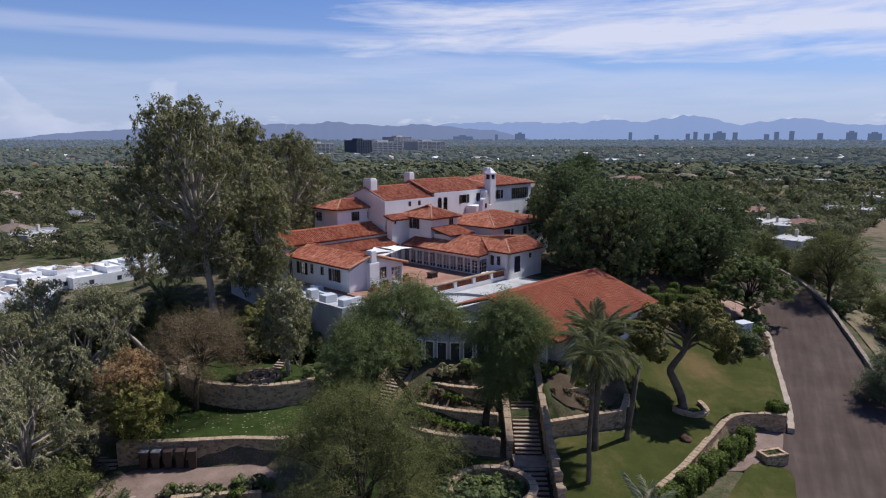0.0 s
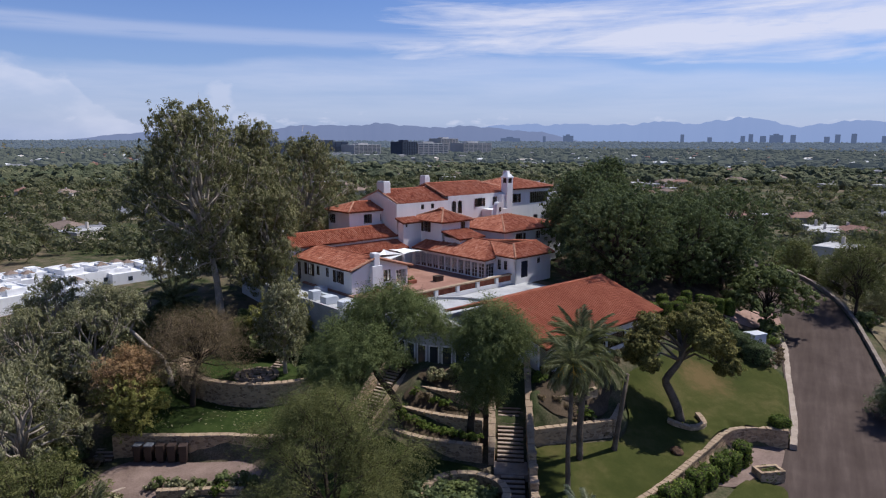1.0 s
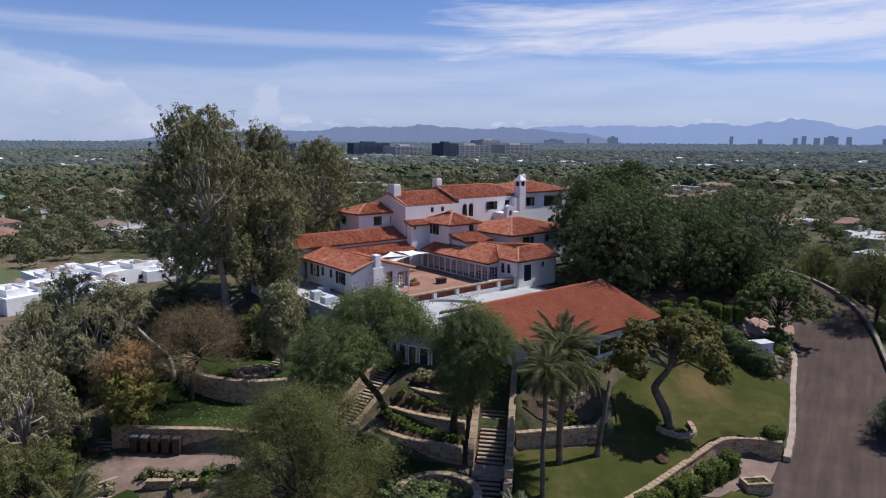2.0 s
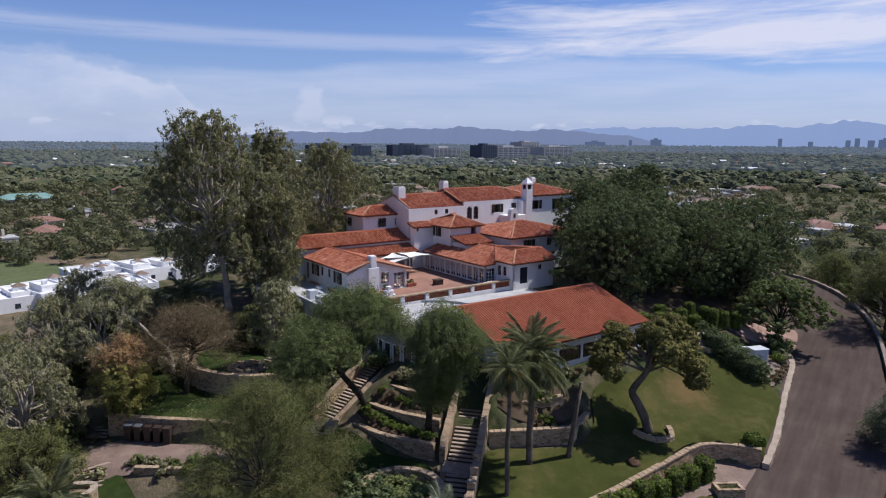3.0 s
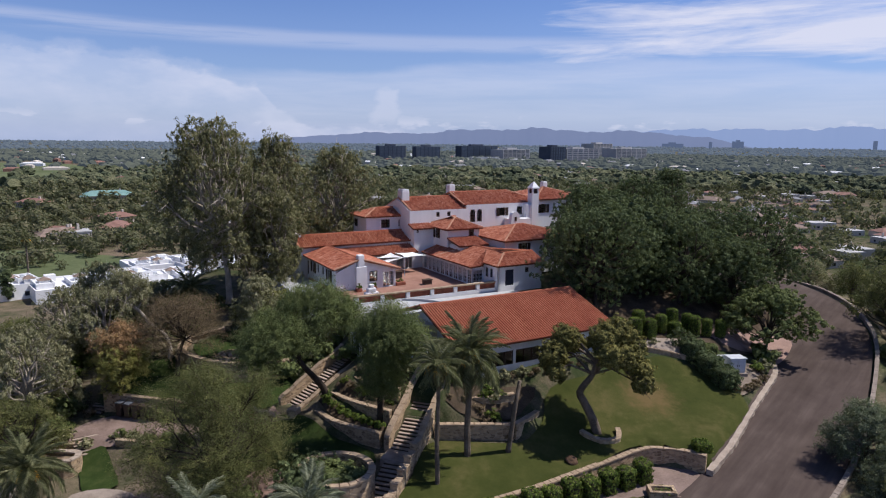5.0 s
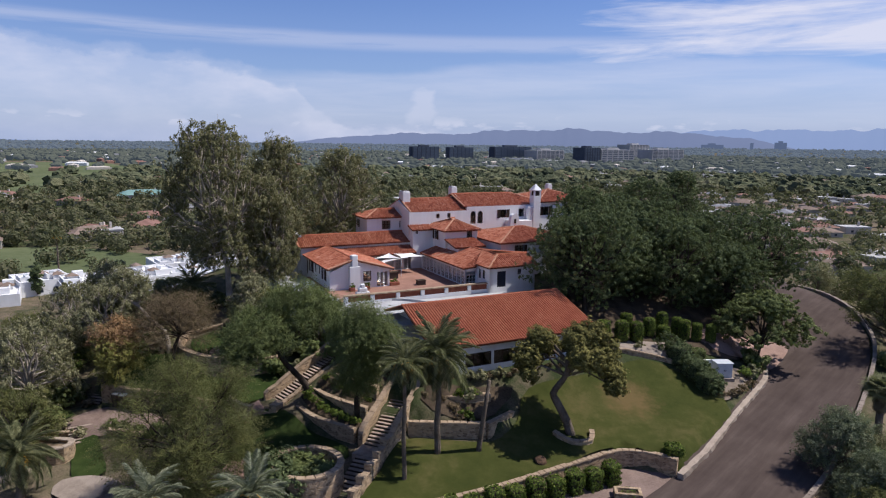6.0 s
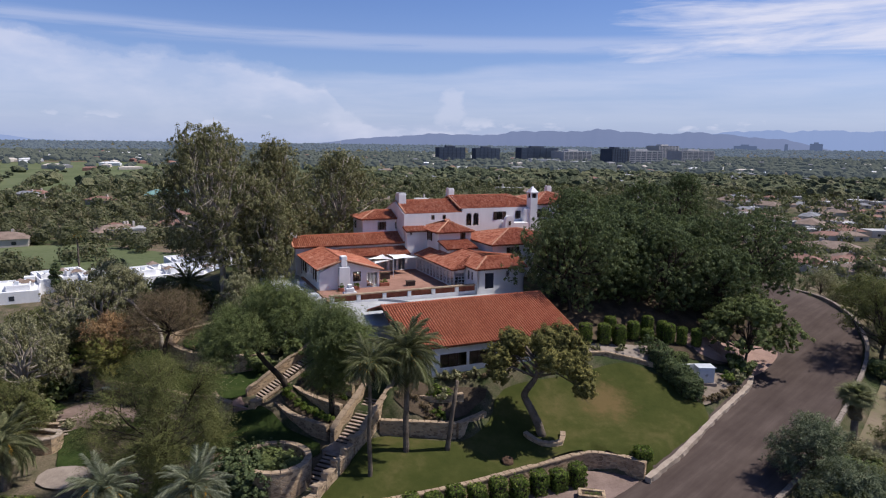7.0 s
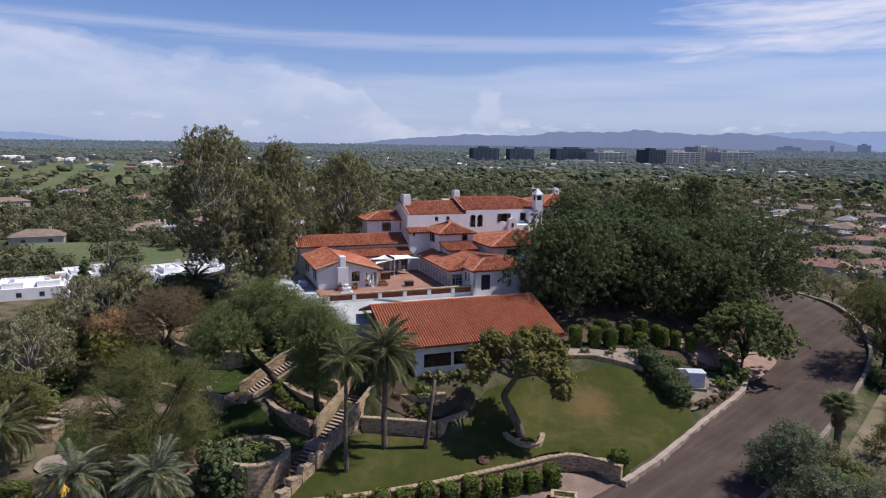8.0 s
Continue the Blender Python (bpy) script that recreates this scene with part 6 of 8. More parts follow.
def palm(name, label, x, y, tall, girth=0.22, fronds=46, size=1.0, seed=0, dead=14, z=None, lean=(0, 0), silver=False, ripe=0):
    rnd = random.Random(seed)
    base = Vector((x, y, (lz(x, y) if z is None else z) - 0.1))
    ob = thing(name, label, "palm tree", at=base)
    bm = bmesh.new()
    k = 14
    top = Vector((lean[0], lean[1], tall))
    pts = [Vector((0, 0, -0.2))] + [top * (i / k) + Vector((math.sin(i * 0.7 + seed) * 0.05, 0, 0)) for i in range(1, k + 1)]
    tube(bm, pts, [girth * (1.35 - 0.45 * i / k + 0.05 * (i % 2)) for i in range(k + 1)], 10)
    part("trunk", bm, M_BARK, ob, smooth=False)
    for i in range(fronds):
        level = i / fronds
        f = part("frond", (SILVER if silver else FRONDS)[(i * 5 + seed) % 6], None, ob)
        f.matrix_local = Matrix.Translation(top) @ pose(0, 0, 0, rnd.uniform(-24, 24), -62 + 128 * (1 - level) ** 1.15 + rnd.uniform(-9, 9), i * 137.5 + rnd.uniform(-16, 16)) @ Matrix.Scale(size * rnd.uniform(0.8, 1.14), 4)
    for i in range(dead):
        f = part("dead_frond", DEAD[i % 2], None, ob)
        f.matrix_local = Matrix.Translation(top - Vector((0, 0, 0.2))) @ pose(0, 0, 0, 0, rnd.uniform(55, 82), i * 137.5) @ Matrix.Scale(size * rnd.uniform(0.7, 1.0), 4)
    for i in range(5):
        a = i * 1.26 + seed
        bm = bmesh.new()
        tip = top + Vector((math.cos(a), math.sin(a), -0.1)) * size * 0.9
        tube(bm, [top, top.lerp(tip, 0.5) + Vector((0, 0, 0.3)), tip], [0.05, 0.04, 0.03], 5)
        for j in range(34 if i < ripe else 10):
            tube(bm, [tip, tip + Vector((rnd.uniform(-0.35, 0.35), rnd.uniform(-0.35, 0.35), -rnd.uniform(0.2, 0.8)))], [0.045 if i < ripe else 0.03, 0.02], 4)
        stalk = part("fruit_stalk", bm, M_FRUIT, ob, "golden date fruit stalk")
        if i < ripe:
            stalk.matrix_local = Matrix.Translation((0, -0.75 * size, 0.25 * size))
    return ob


def shrub(name, label, x, y, wide, tall, seed, mat, leaves=900, size=0.22, z=None, category="shrub", clumps=5):
    rnd = np.random.default_rng(seed)
    ob = thing(name, label, category, at=Vector((x, y, (lz(x, y) if z is None else z) - 0.03)))
    made = []
    for i in range(clumps):
        a = i * 2.4
        r = wide * rnd.uniform(0.24, 0.36)
        made.append(((math.cos(a) * wide * 0.24, math.sin(a) * wide * 0.24, tall * rnd.uniform(0.35, 0.6)), (r, r, tall * 0.42)))
    stems = bmesh.new()
    for c, r in made:
        tube(stems, [Vector((0, 0, -0.1)), Vector(c)], [0.05, 0.015], 5)
    part("stems", stems, M_DARKBARK, ob)
    part("foliage", crown_mesh("foliage", rnd, made, leaves, size, mat), None, ob)
    return ob


def hedge(name, label, x, y, w, l, h, turn, seed, mat=None, leaves=900, size=0.2, z=None, group="", round_top=0.25):
    """A clipped hedge: leaves all over a rounded block round a solid dark core."""
    rnd = np.random.default_rng(seed)
    ob = thing(name, label, "hedge", group, at=pose(x, y, (lz(x, y) if z is None else z) - 0.05, 0, 0, turn))
    core = bmesh.new()
    box(core, -w / 2 + 0.14, w / 2 - 0.14, -l / 2 + 0.14, l / 2 - 0.14, 0, h - 0.16, 0.1)
    part("core", core, M_DARKBARK, ob)
    n_ = leaves
    d = rnd.uniform(-1, 1, (n_, 3))
    k = rnd.integers(0, 5, n_)
    area = np.array([l * h, l * h, w * h, w * h, w * l])
    k = rnd.choice(5, n_, p=area / area.sum())
    for face, (ax, sg) in enumerate(((0, -1), (0, 1), (1, -1), (1, 1), (2, 1))):
        d[k == face, ax] = sg
    nrm = np.sign(d) * np.abs(d) ** 6 + rnd.normal(size=(n_, 3)) * 0.35
    nrm /= np.linalg.norm(nrm, axis=1)[:, None]
    soft = 1 - round_top * 0.25 * (np.abs(d[:, :1]) * np.abs(d[:, 1:2]) + np.abs(d[:, 2:]) * np.maximum(np.abs(d[:, :1]), np.abs(d[:, 1:2])) * 0.5)
    p_ = d * soft * np.array([w / 2, l / 2, h / 2]) + np.array([0, 0, h / 2]) + rnd.normal(size=(n_, 3)) * 0.06
    t = rnd.normal(size=(n_, 3))
    t -= nrm * (t * nrm).sum(1)[:, None]
    t /= np.linalg.norm(t, axis=1)[:, None]
    b = np.cross(nrm, t)
    s = size * rnd.uniform(0.6, 1.3, (n_, 1))
    q = np.stack([p_ - t * s * 0.5, p_ + b * s * 0.4, p_ + t * s * 0.5 + nrm * s * 0.25, p_ - b * s * 0.4], 1).reshape(-1, 3)
    part("foliage", raw_mesh("foliage", q.tolist(), np.arange(n_ * 4).reshape(-1, 4).tolist(), mat or M_HEDGE), None, ob)
    return ob


# tall gums west of the house
tree("gum_tree", "tall old gum tree with pale limbs and drooping leaves", -26.6, 74.0, 24.0, 18.5, 11, M_EUC, M_PALEBARK, 64, 72000, 0.27, 0.32, 0.9, 1.6, lean=(-3.0, 0.5), squash=1.05, clump=0.105, girth=0.42, low=0.2, profile="tall", z=7.0, limb=0.55, twigs=8)
tree("gum_tree", "tall gum tree with a dense dark crown", -26.0, 85.0, 22.6, 14.0, 12, M_EUC, M_PALEBARK, 46, 50000, 0.27, 0.3, 0.9, 1.6, squash=1.1, clump=0.125, girth=0.38, low=0.2, profile="tall", z=6.8, twigs=6)
tree("gum_tree", "tall gum tree with a thin brownish crown", -23.0, 99.5, 20.8, 16.5, 13, M_EUC, M_PALEBARK, 44, 44000, 0.28, 0.3, 0.8, 1.6, squash=1.0, clump=0.115, girth=0.4, low=0.24, profile="tall", z=6.6, twigs=6)
tree("gum_tree", "gum tree hung with dark green leaves", -22.0, 79.0, 14.5, 10.0, 14, M_EUC, M_PALEBARK, 26, 24000, 0.28, 0.3, 0.9, 1.6, squash=1.2, clump=0.15, low=0.15, profile="tall", z=7.0)
# dark broad trees east of the house: place, top, spread, foot
for k, (x, y, top, wide, zb) in enumerate([(21.8, 84.6, 20.6, 14.4, 6.2), (18.6, 99.0, 22.4, 11.0, 7.6), (32.2, 94.2, 19.0, 13.4, 5.0), (43.6, 109.0, 19.4, 15.6, 5.0), (27.0, 93.5, 19.6, 10.5, 6.0), (26.0, 104.0, 20.4, 12.0, 6.6),
                                           (34.6, 104.5, 19.0, 12.5, 5.6), (25.0, 130.0, 22.6, 12.0, 4.0), (31.2, 147.0, 23.4, 10.0, 1.0), (22.0, 115.0, 20.6, 11.0, 6.0), (39.5, 98.0, 15.5, 10.0, 4.2), (18.8, 90.0, 19.0, 8.5, 7.0)]):
    tree("ficus_tree", "broad dense dark green shade tree", x, y, top - zb, wide * 1.17, 20 + k, M_OAK, M_DARKBARK, 46, 50000, 0.225, 0.3, 0.3, 1.3, wisp=0.14, clump=0.135, squash=0.85, low=0.26, profile="round", z=zb, twigs=2)
tree("shade_tree", "rounded green shade tree beside the driveway", 43.4, 90.8, 9.2, 12.0, 30, M_GREEN, M_DARKBARK, 30, 36000, 0.23, 0.24, clump=0.125, low=0.4, profile="dome")
tree("mesquite_tree", "feathery olive green mesquite tree", -5.6, 41.8, 12.6, 14.0, 31, M_MESQ, M_DARKBARK, 36, 170000, 0.14, 0.2, 0.5, 2.8, clump=0.105, squash=0.8, low=0.14, profile="round", wisp=0.3, twigs=10, feather=2.1)
tree("mesquite_tree", "feathery green mesquite tree leaning over the narrow stair", -2.6, 56.7, 12.8, 12.8, 32, M_GREEN, M_DARKBARK, 34, 120000, 0.16, 0.3, 0.6, 2.3, wisp=0.25, feather=1.5, squash=0.8, girth=0.3, limb=0.34, twigs=5,
     trunk=[(0, 0, -0.4), (-0.3, -0.5, 1.4), (-0.9, -1.6, 3.0), (-1.8, -2.6, 4.8), (-2.0, -2.6, 6.4)],
     spots=[(-2.2, -1.4, 10.6, 1.7), (-0.4, -0.6, 11.0, 1.7), (1.2, -0.8, 10.2, 1.5), (0.2, 1.2, 10.4, 1.4), (-3.4, -0.2, 9.8, 1.5), (0.8, -2.4, 9.0, 1.4), (3.0, -0.8, 9.2, 1.3), (2.2, 0.8, 9.7, 1.3), (4.0, 0.0, 8.4, 1.0),
            (-3.6, -4.6, 8.2, 1.7), (-5.2, -4.4, 7.2, 1.6), (-2.4, -5.6, 7.0, 1.5), (-4.4, -6.0, 6.2, 1.4), (-6.0, -5.0, 5.6, 1.2), (-2.0, -4.0, 8.6, 1.4), (-5.0, -2.8, 8.8, 1.4), (-3.2, -6.6, 5.0, 1.1), (-6.4, -3.4, 6.8, 1.2), (-0.2, -4.2, 7.4, 1.1)])
tree("mesquite_tree", "feathery green mesquite tree drooping beside the garden stair", 3.8, 55.4, 12.6, 9.2, 33, M_GREEN, M_DARKBARK, 32, 95000, 0.16, 0.3, 0.8, 2.3, wisp=0.25, feather=1.5, squash=1.0, girth=0.27, limb=0.34, twigs=5,
     trunk=[(0, 0, -0.4), (0.1, -0.4, 1.8), (0.6, -1.2, 4.2), (1.2, -1.8, 6.6)],
     spots=[(1.6, -2.0, 11.4, 1.6), (3.2, -2.6, 10.6, 1.5), (0.4, -2.6, 10.4, 1.5), (4.3, -2.2, 9.6, 1.2), (2.0, -3.6, 9.6, 1.5), (-0.6, -1.6, 9.2, 1.3), (3.4, -0.8, 9.4, 1.4), (1.0, -0.6, 10.0, 1.4), (1.4, -3.2, 7.8, 1.5),
            (0.4, -2.2, 6.4, 1.4), (1.8, -2.0, 5.6, 1.3), (0.2, -3.0, 5.0, 1.1), (2.8, -2.4, 7.6, 1.3), (1.2, -1.4, 4.4, 1.0)])
tree("gum_tree", "slender young gum tree with grey leaves", -15.9, 64.6, 9.8, 7.0, 34, M_GREY, M_PALEBARK, 24, 15000, 0.24, 0.3, 0.8, 1.7, clump=0.15, squash=1.2, low=0.25, profile="tall")
tree("mesquite_tree", "yellow green shrub tree below the annex", -18.4, 72.6, 4.8, 8.5, 44, M_LIME, M_DARKBARK, 20, 15000, 0.24, 0.2, clump=0.18, low=0.3, profile="dome")
tree("bare_tree", "half bare brown mesquite tree", -23.75, 59.5, 9.4, 12.0, 35, M_BROWN, M_DARKBARK, 30, 80000, 0.11, 0.35, 0.3, 2.4, clump=0.13, wisp=0.3, feather=1.5, low=0.46, profile="dome", trunk=[(0, 0, -0.4), (0.15, 0, 1.2), (0.25, 0.3, 3.0), (0.8, 0.7, 4.6)], girth=0.25, limb=0.26, twigs=6)
tree("bare_tree", "bent old mesquite with a bare pale trunk", -27.5, 63.0, 7.5, 9, 45, M_GREY, M_PALEBARK, 16, 15000, 0.22, 0.35, 0.5, 2.0, girth=0.24, limb=0.5, twigs=6, feather=0.8, squash=0.9,
     trunk=[(0, 0, -0.4), (-0.3, 0.2, 1.6), (-1.0, 0.3, 3.0), (-1.8, -1.1, 4.7), (-3.0, -1.6, 6.4), (-4.8, -2.4, 7.6)],
     spots=[(-8.6, -1.0, 8.2, 1.3), (-7.6, 0.5, 9.6, 1.4), (-6.0, -0.8, 10.0, 1.4), (-4.6, 0.0, 9.6, 1.3), (-3.2, -0.6, 8.9, 1.2), (-5.5, 1.2, 8.2, 1.2), (-9.4, 0.6, 7.2, 1.1), (-7.2, -1.4, 7.6, 1.2), (-2.6, -1.4, 7.8, 0.9)])
tree("bent_pine", "leaning pine with a crooked trunk and olive gold crown", 24.2, 62.2, 12, 11, 36, M_OLIVE, M_BARK, 13, 120000, 0.18, 0.5, squash=0.9, z=0.35, girth=0.36, limb=0.42, twigs=7, wisp=0.05, stretch=1.6,
     trunk=[(0, 0, -0.3), (-0.5, -0.2, 1.4), (-1.5, -0.5, 3.4), (-1.9, -0.6, 4.3), (-1.3, -0.7, 5.4), (-0.7, -0.8, 6.4), (-0.4, -0.6, 8.0)],
     spots=[(-4.5, -1.4, 8.0, 1.4), (-3.6, 0.0, 9.4, 1.45), (-4.9, 0.2, 6.6, 1.1), (-4.0, -2.2, 6.6, 0.95), (-3.0, 2.0, 8.4, 1.3), (0.1, -0.8, 10.3, 1.35), (1.5, 0.4, 10.3, 1.5), (0.8, -2.2, 8.7, 1.25), (2.4, -1.4, 8.6, 1.3),
            (2.8, 1.0, 8.9, 1.35), (0.8, 1.4, 8.6, 1.3), (-0.4, 3.0, 8.6, 1.3), (1.8, 3.0, 8.4, 1.3), (3.5, 0.0, 7.1, 1.2), (4.0, -0.5, 5.8, 1.0), (3.7, 0.8, 5.1, 0.7), (-4.4, 2.2, 7.4, 1.0)])
tree("autumn_tree", "small tree with rust and yellow green leaves", -27.3, 55.0, 7.6, 6.0, 37, M_RUST, M_BARK, 20, 26000, 0.13, 0.3, 0.2, 1.4, clump=0.16, squash=1.1, low=0.5, profile="round", wisp=0.2, feather=0.6)
tree("autumn_tree", "small tree with yellow green leaves", -27.0, 54.2, 5.8, 7.6, 46, M_LIME, M_BARK, 18, 26000, 0.14, 0.3, 0.2, 1.4, clump=0.17, squash=0.9, low=0.24, wisp=0.2, feather=0.6)

# garden trees on the western slope
slope = [("gum", -32.5, 47.5, 1.05), ("gum", -37, 52, 1.0), ("gum", -33.5, 59.5, 0.95), ("mesq", -27.5, 42.0, 1.0), ("mesq", -34, 43, 1.0), ("gum", -40, 60, 1.0), ("mesq", -37.5, 66, 0.85), ("gum", -36, 72, 0.5), ("gum", -43, 68, 1.0),
         ("mesq", -46, 58, 1.1), ("mesq", -48, 72, 1.0), ("gum", -35, 92, 0.55), ("gum", -41, 88, 0.55), ("dark", -30, 106, 0.9), ("mesq", -52, 64, 1.0), ("dark", -20, 110, 0.9), ("dark", -8, 122, 0.9),
         ("dark", 6, 128, 0.9), ("mesq", -48, 48, 1.0), ("mesq", -41, 42, 1.0), ("dark", 18, 122, 1.0), ("mesq", -22, 70.5, 0.5), ("mesq", -31, 70, 0.7), ("gum", -9.5, 69, 0.6), ("dark", -10, 66.5, 0.6)]
seeds_of = {}
for k, (kind, x, y, scale) in enumerate(slope):
    m = pose(x, y, lz(x, y) - 0.1, 0, 0, k * 77) @ Matrix.Scale(scale, 4)
    key = (kind, k % 2)
    if key not in seeds_of:
        args = {"gum": ("gum_tree", "grey green gum tree on the slope", 10, 9.5, M_GREY, M_PALEBARK, 0.36, 1.7, 0.9), "mesq": ("mesquite_tree", "dusty olive mesquite tree on the slope", 7.5, 9.5, M_MESQ, M_DARKBARK, 0.34, 2.2, 0.4),
                "dark": ("shade_tree", "dark green garden tree on the slope", 9.5, 9, M_OAK, M_DARKBARK, 0.42, 1.2, 0.1)}[kind]
        seeds_of[key] = tree(args[0], args[1], 0, 0, args[2], args[3], 60 + k, args[4], args[5], 26, 20000, args[6] * 0.62, 0.28, args[8], args[7], clump=0.125, low=0.2, z=0, limb=0.6, twigs=8 if kind != "dark" else 2, feather=1.0 if kind == "mesq" else 0.0)
        seeds_of[key].matrix_world = m
    else:
        copy_thing(seeds_of[key], m)

# scrub east of the drive
seeds_of = {}
scrub_rnd = random.Random(12)
for k in range(46):
    y = scrub_rnd.uniform(58, 135)
    x = float(np.interp(y, ROAD_LINE[:, 1], ROAD_LINE[:, 0])) + scrub_rnd.uniform(9.5, 36)
    if y > 124:
        x = scrub_rnd.uniform(60, 85)
    m = pose(x, y, lz(x, y) - 0.1, 0, 0, k * 57) @ Matrix.Scale(scrub_rnd.uniform(0.55, 1.15), 4)
    key = k % 3
    if key not in seeds_of:
        seeds_of[key] = tree("desert_tree", "open feathery desert tree on dry ground", 0, 0, 5.2, 6.5, 90 + k, (M_MESQ, M_GREY, M_GREEN)[key], M_BARK, 16, 9000, 0.2, 0.2, 0.3, 2.0, clump=0.17, low=0.3, z=0, profile="dome", feather=0.9)
        seeds_of[key].matrix_world = m
    else:
        copy_thing(seeds_of[key], m)
tree("desert_tree", "tall open desert tree behind the guard wall", 59.6, 98.8, 11.5, 11.5, 140, M_MESQ, M_DARKBARK, 26, 22000, 0.22, 0.25, 0.3, 2.0, clump=0.15, low=0.4, profile="dome", feather=1.0, twigs=8)
for k, (x, y, s) in enumerate([(49.8, 58.5, 0.75), (51.4, 61.5, 0.8), (50.4, 55.0, 0.8), (53.8, 64.2, 0.8), (54.8, 69.5, 0.7), (47.2, 52.0, 0.7), (57.6, 76.5, 0.75), (60.5, 83.5, 0.85), (52.6, 58.8, 0.9), (62.2, 89.5, 0.9), (63, 100, 1.0), (64.5, 113, 1.1), (60.5, 121, 1.1), (56, 131, 1.2), (66, 92, 1.0), (68, 104, 1.1), (70, 83, 1.0), (64, 75, 0.9), (61, 68, 0.9), (58, 61, 0.9)]):
    copy_thing(seeds_of[k % 3], pose(x, y, lz(x, y) - 0.1, 0, 0, k * 83) @ Matrix.Scale(s * 1.15, 4))
tree("desert_tree", "tall open desert tree behind the guard wall", 62.5, 108, 8.0, 9, 141, M_GREY, M_PALEBARK, 18, 7000, 0.34, 0.25, 0.3, 2.0, clump=0.16, low=0.4, profile="dome")

for x, y, tall, wide, k in ((48.6, 66.6, 6.4, 7.4, 142), (51.0, 61.4, 6.2, 8.0, 143), (54.8, 60.6, 6.6, 9.0, 144), (57.2, 65.4, 5.0, 7.0, 145)):
    tree("palo_verde_tree", "silvery green palo verde tree behind the guard wall", x, y, tall, wide, k, M_PALO, M_BARK, 26, 26000, 0.19, 0.22, 0.3, 2.0, clump=0.14, low=0.2, profile="dome", wisp=0.2, feather=0.9, z=lz(x, y) - 0.1)

tree("cypress_tree", "slim dark cypress beside a white villa", -126.5, 120.5, 7.0, 2.4, 150, M_OAK, M_DARKBARK, 12, 4000, 0.4, 0.1, clump=0.42, squash=1.6, low=0.1, profile="tall", z=-11.5)
# palms
palm("date_palm", "tall slim palm far below the hill", -140, 138, 13.0, 0.22, 40, 1.1, 7, 10)
palm("date_palm", "feather palm with a tall slim trunk", 11.7, 49.1, 10.8, 0.16, 52, 0.95, 1, 30)
palm("date_palm", "feather palm with a full arching crown", 13.2, 53.4, 9.7, 0.23, 84, 1.35, 2, 40)
palm("date_palm", "feather palm with silvery arching leaves", 3.0, 29.0, 11.2, 0.25, 60, 0.9, 3, 8, silver=True, ripe=3)
palm("date_palm", "feather palm with silvery arching leaves", 10.2, 29.7, 11.2, 0.25, 60, 0.9, 4, 8, silver=True)
palm("date_palm", "low feather palm with long arching leaves", -21.0, 37.6, 4.6, 0.3, 64, 1.35, 5, 6)
palm("date_palm", "dark feather palm below the gum trees", -31.5, 72.0, 4.2, 0.28, 60, 1.3, 6, 6)

# fan palm east of the drive
fan_palm = thing("fan_palm", "fan palm with a skirt of dead leaves", "palm tree", at=pose(52.3, 71.2, lz(52.3, 71.2) - 0.2) @ Matrix.Diagonal((1.35, 1.35, 1.0, 1)))
bm = bmesh.new()
tube(bm, [Vector((0, 0, -0.3)), Vector((0.05, 0, 3)), Vector((0, 0, 7.4))], [0.3, 0.26, 0.24], 10)
part("trunk", bm, M_BARK, fan_palm, smooth=True)
fan_rnd = random.Random(5)


def fan_mesh(name, mat, radius):
    verts, faces = [(0, 0, 0)], []
    for k in range(22):
        a0, a1, am = [math.radians(-115 + 230 * t / 22) for t in (k, k + 1, k + 0.5)]
        b = len(verts)
        for a, r in ((a0, 0.48), (am, 1.0 + 0.12 * math.sin(k * 5)), (a1, 0.48)):
            verts.append((radius * (0.9 + r * math.cos(a)), radius * r * math.sin(a), 0.25 - 0.35 * r * r + (0.04 if a == am else 0)))
        faces.append((0, b, b + 1, b + 2))
    return raw_mesh(name, verts, faces, mat)


fan_green, fan_dead = fan_mesh("fan_leaf", M_PALM, 0.85), fan_mesh("dead_fan_leaf", M_DEADPALM, 0.7)
for k in range(34):
    leaf_ob = part("fan_leaf", fan_green, None, fan_palm)
    leaf_ob.matrix_local = pose(0, 0, 7.4, fan_rnd.uniform(-25, 25), -75 + k * 3.4, k * 137.5)
for k in range(30):
    leaf_ob = part("dead_fan_leaf", fan_dead, None, fan_palm)
    leaf_ob.matrix_local = pose(0, 0, 7.2 - 0.05 * k, fan_rnd.uniform(-20, 20), 70 + fan_rnd.uniform(-6, 12), k * 137.5) @ Matrix.Scale(fan_rnd.uniform(0.6, 0.9), 4)

# hedges
for k, (x, y, w, h) in enumerate([(24.9, 78.9, 1.9, 3.1), (26.9, 80.3, 1.8, 3.2), (28.6, 81.3, 1.8, 3.1), (27.2, 83.0, 1.6, 3.0), (29.9, 84.0, 1.6, 2.9), (31.6, 84.4, 1.7, 2.2), (31.3, 86.9, 1.6, 2.9), (33.2, 87.0, 1.5, 2.9), (34.1, 86.2, 1.6, 3.2), (35.6, 86.9, 1.4, 2.9), (37.3, 87.6, 1.4, 2.8)]):
    hedge("clipped_hedge", "clipped green hedge pillar beside the path", x, y, w * 0.82, w * 0.82, h * 0.84, 20 + k * 7, 200 + k, group="hedge pillars beside the path", leaves=2200, size=0.17, round_top=0.7)


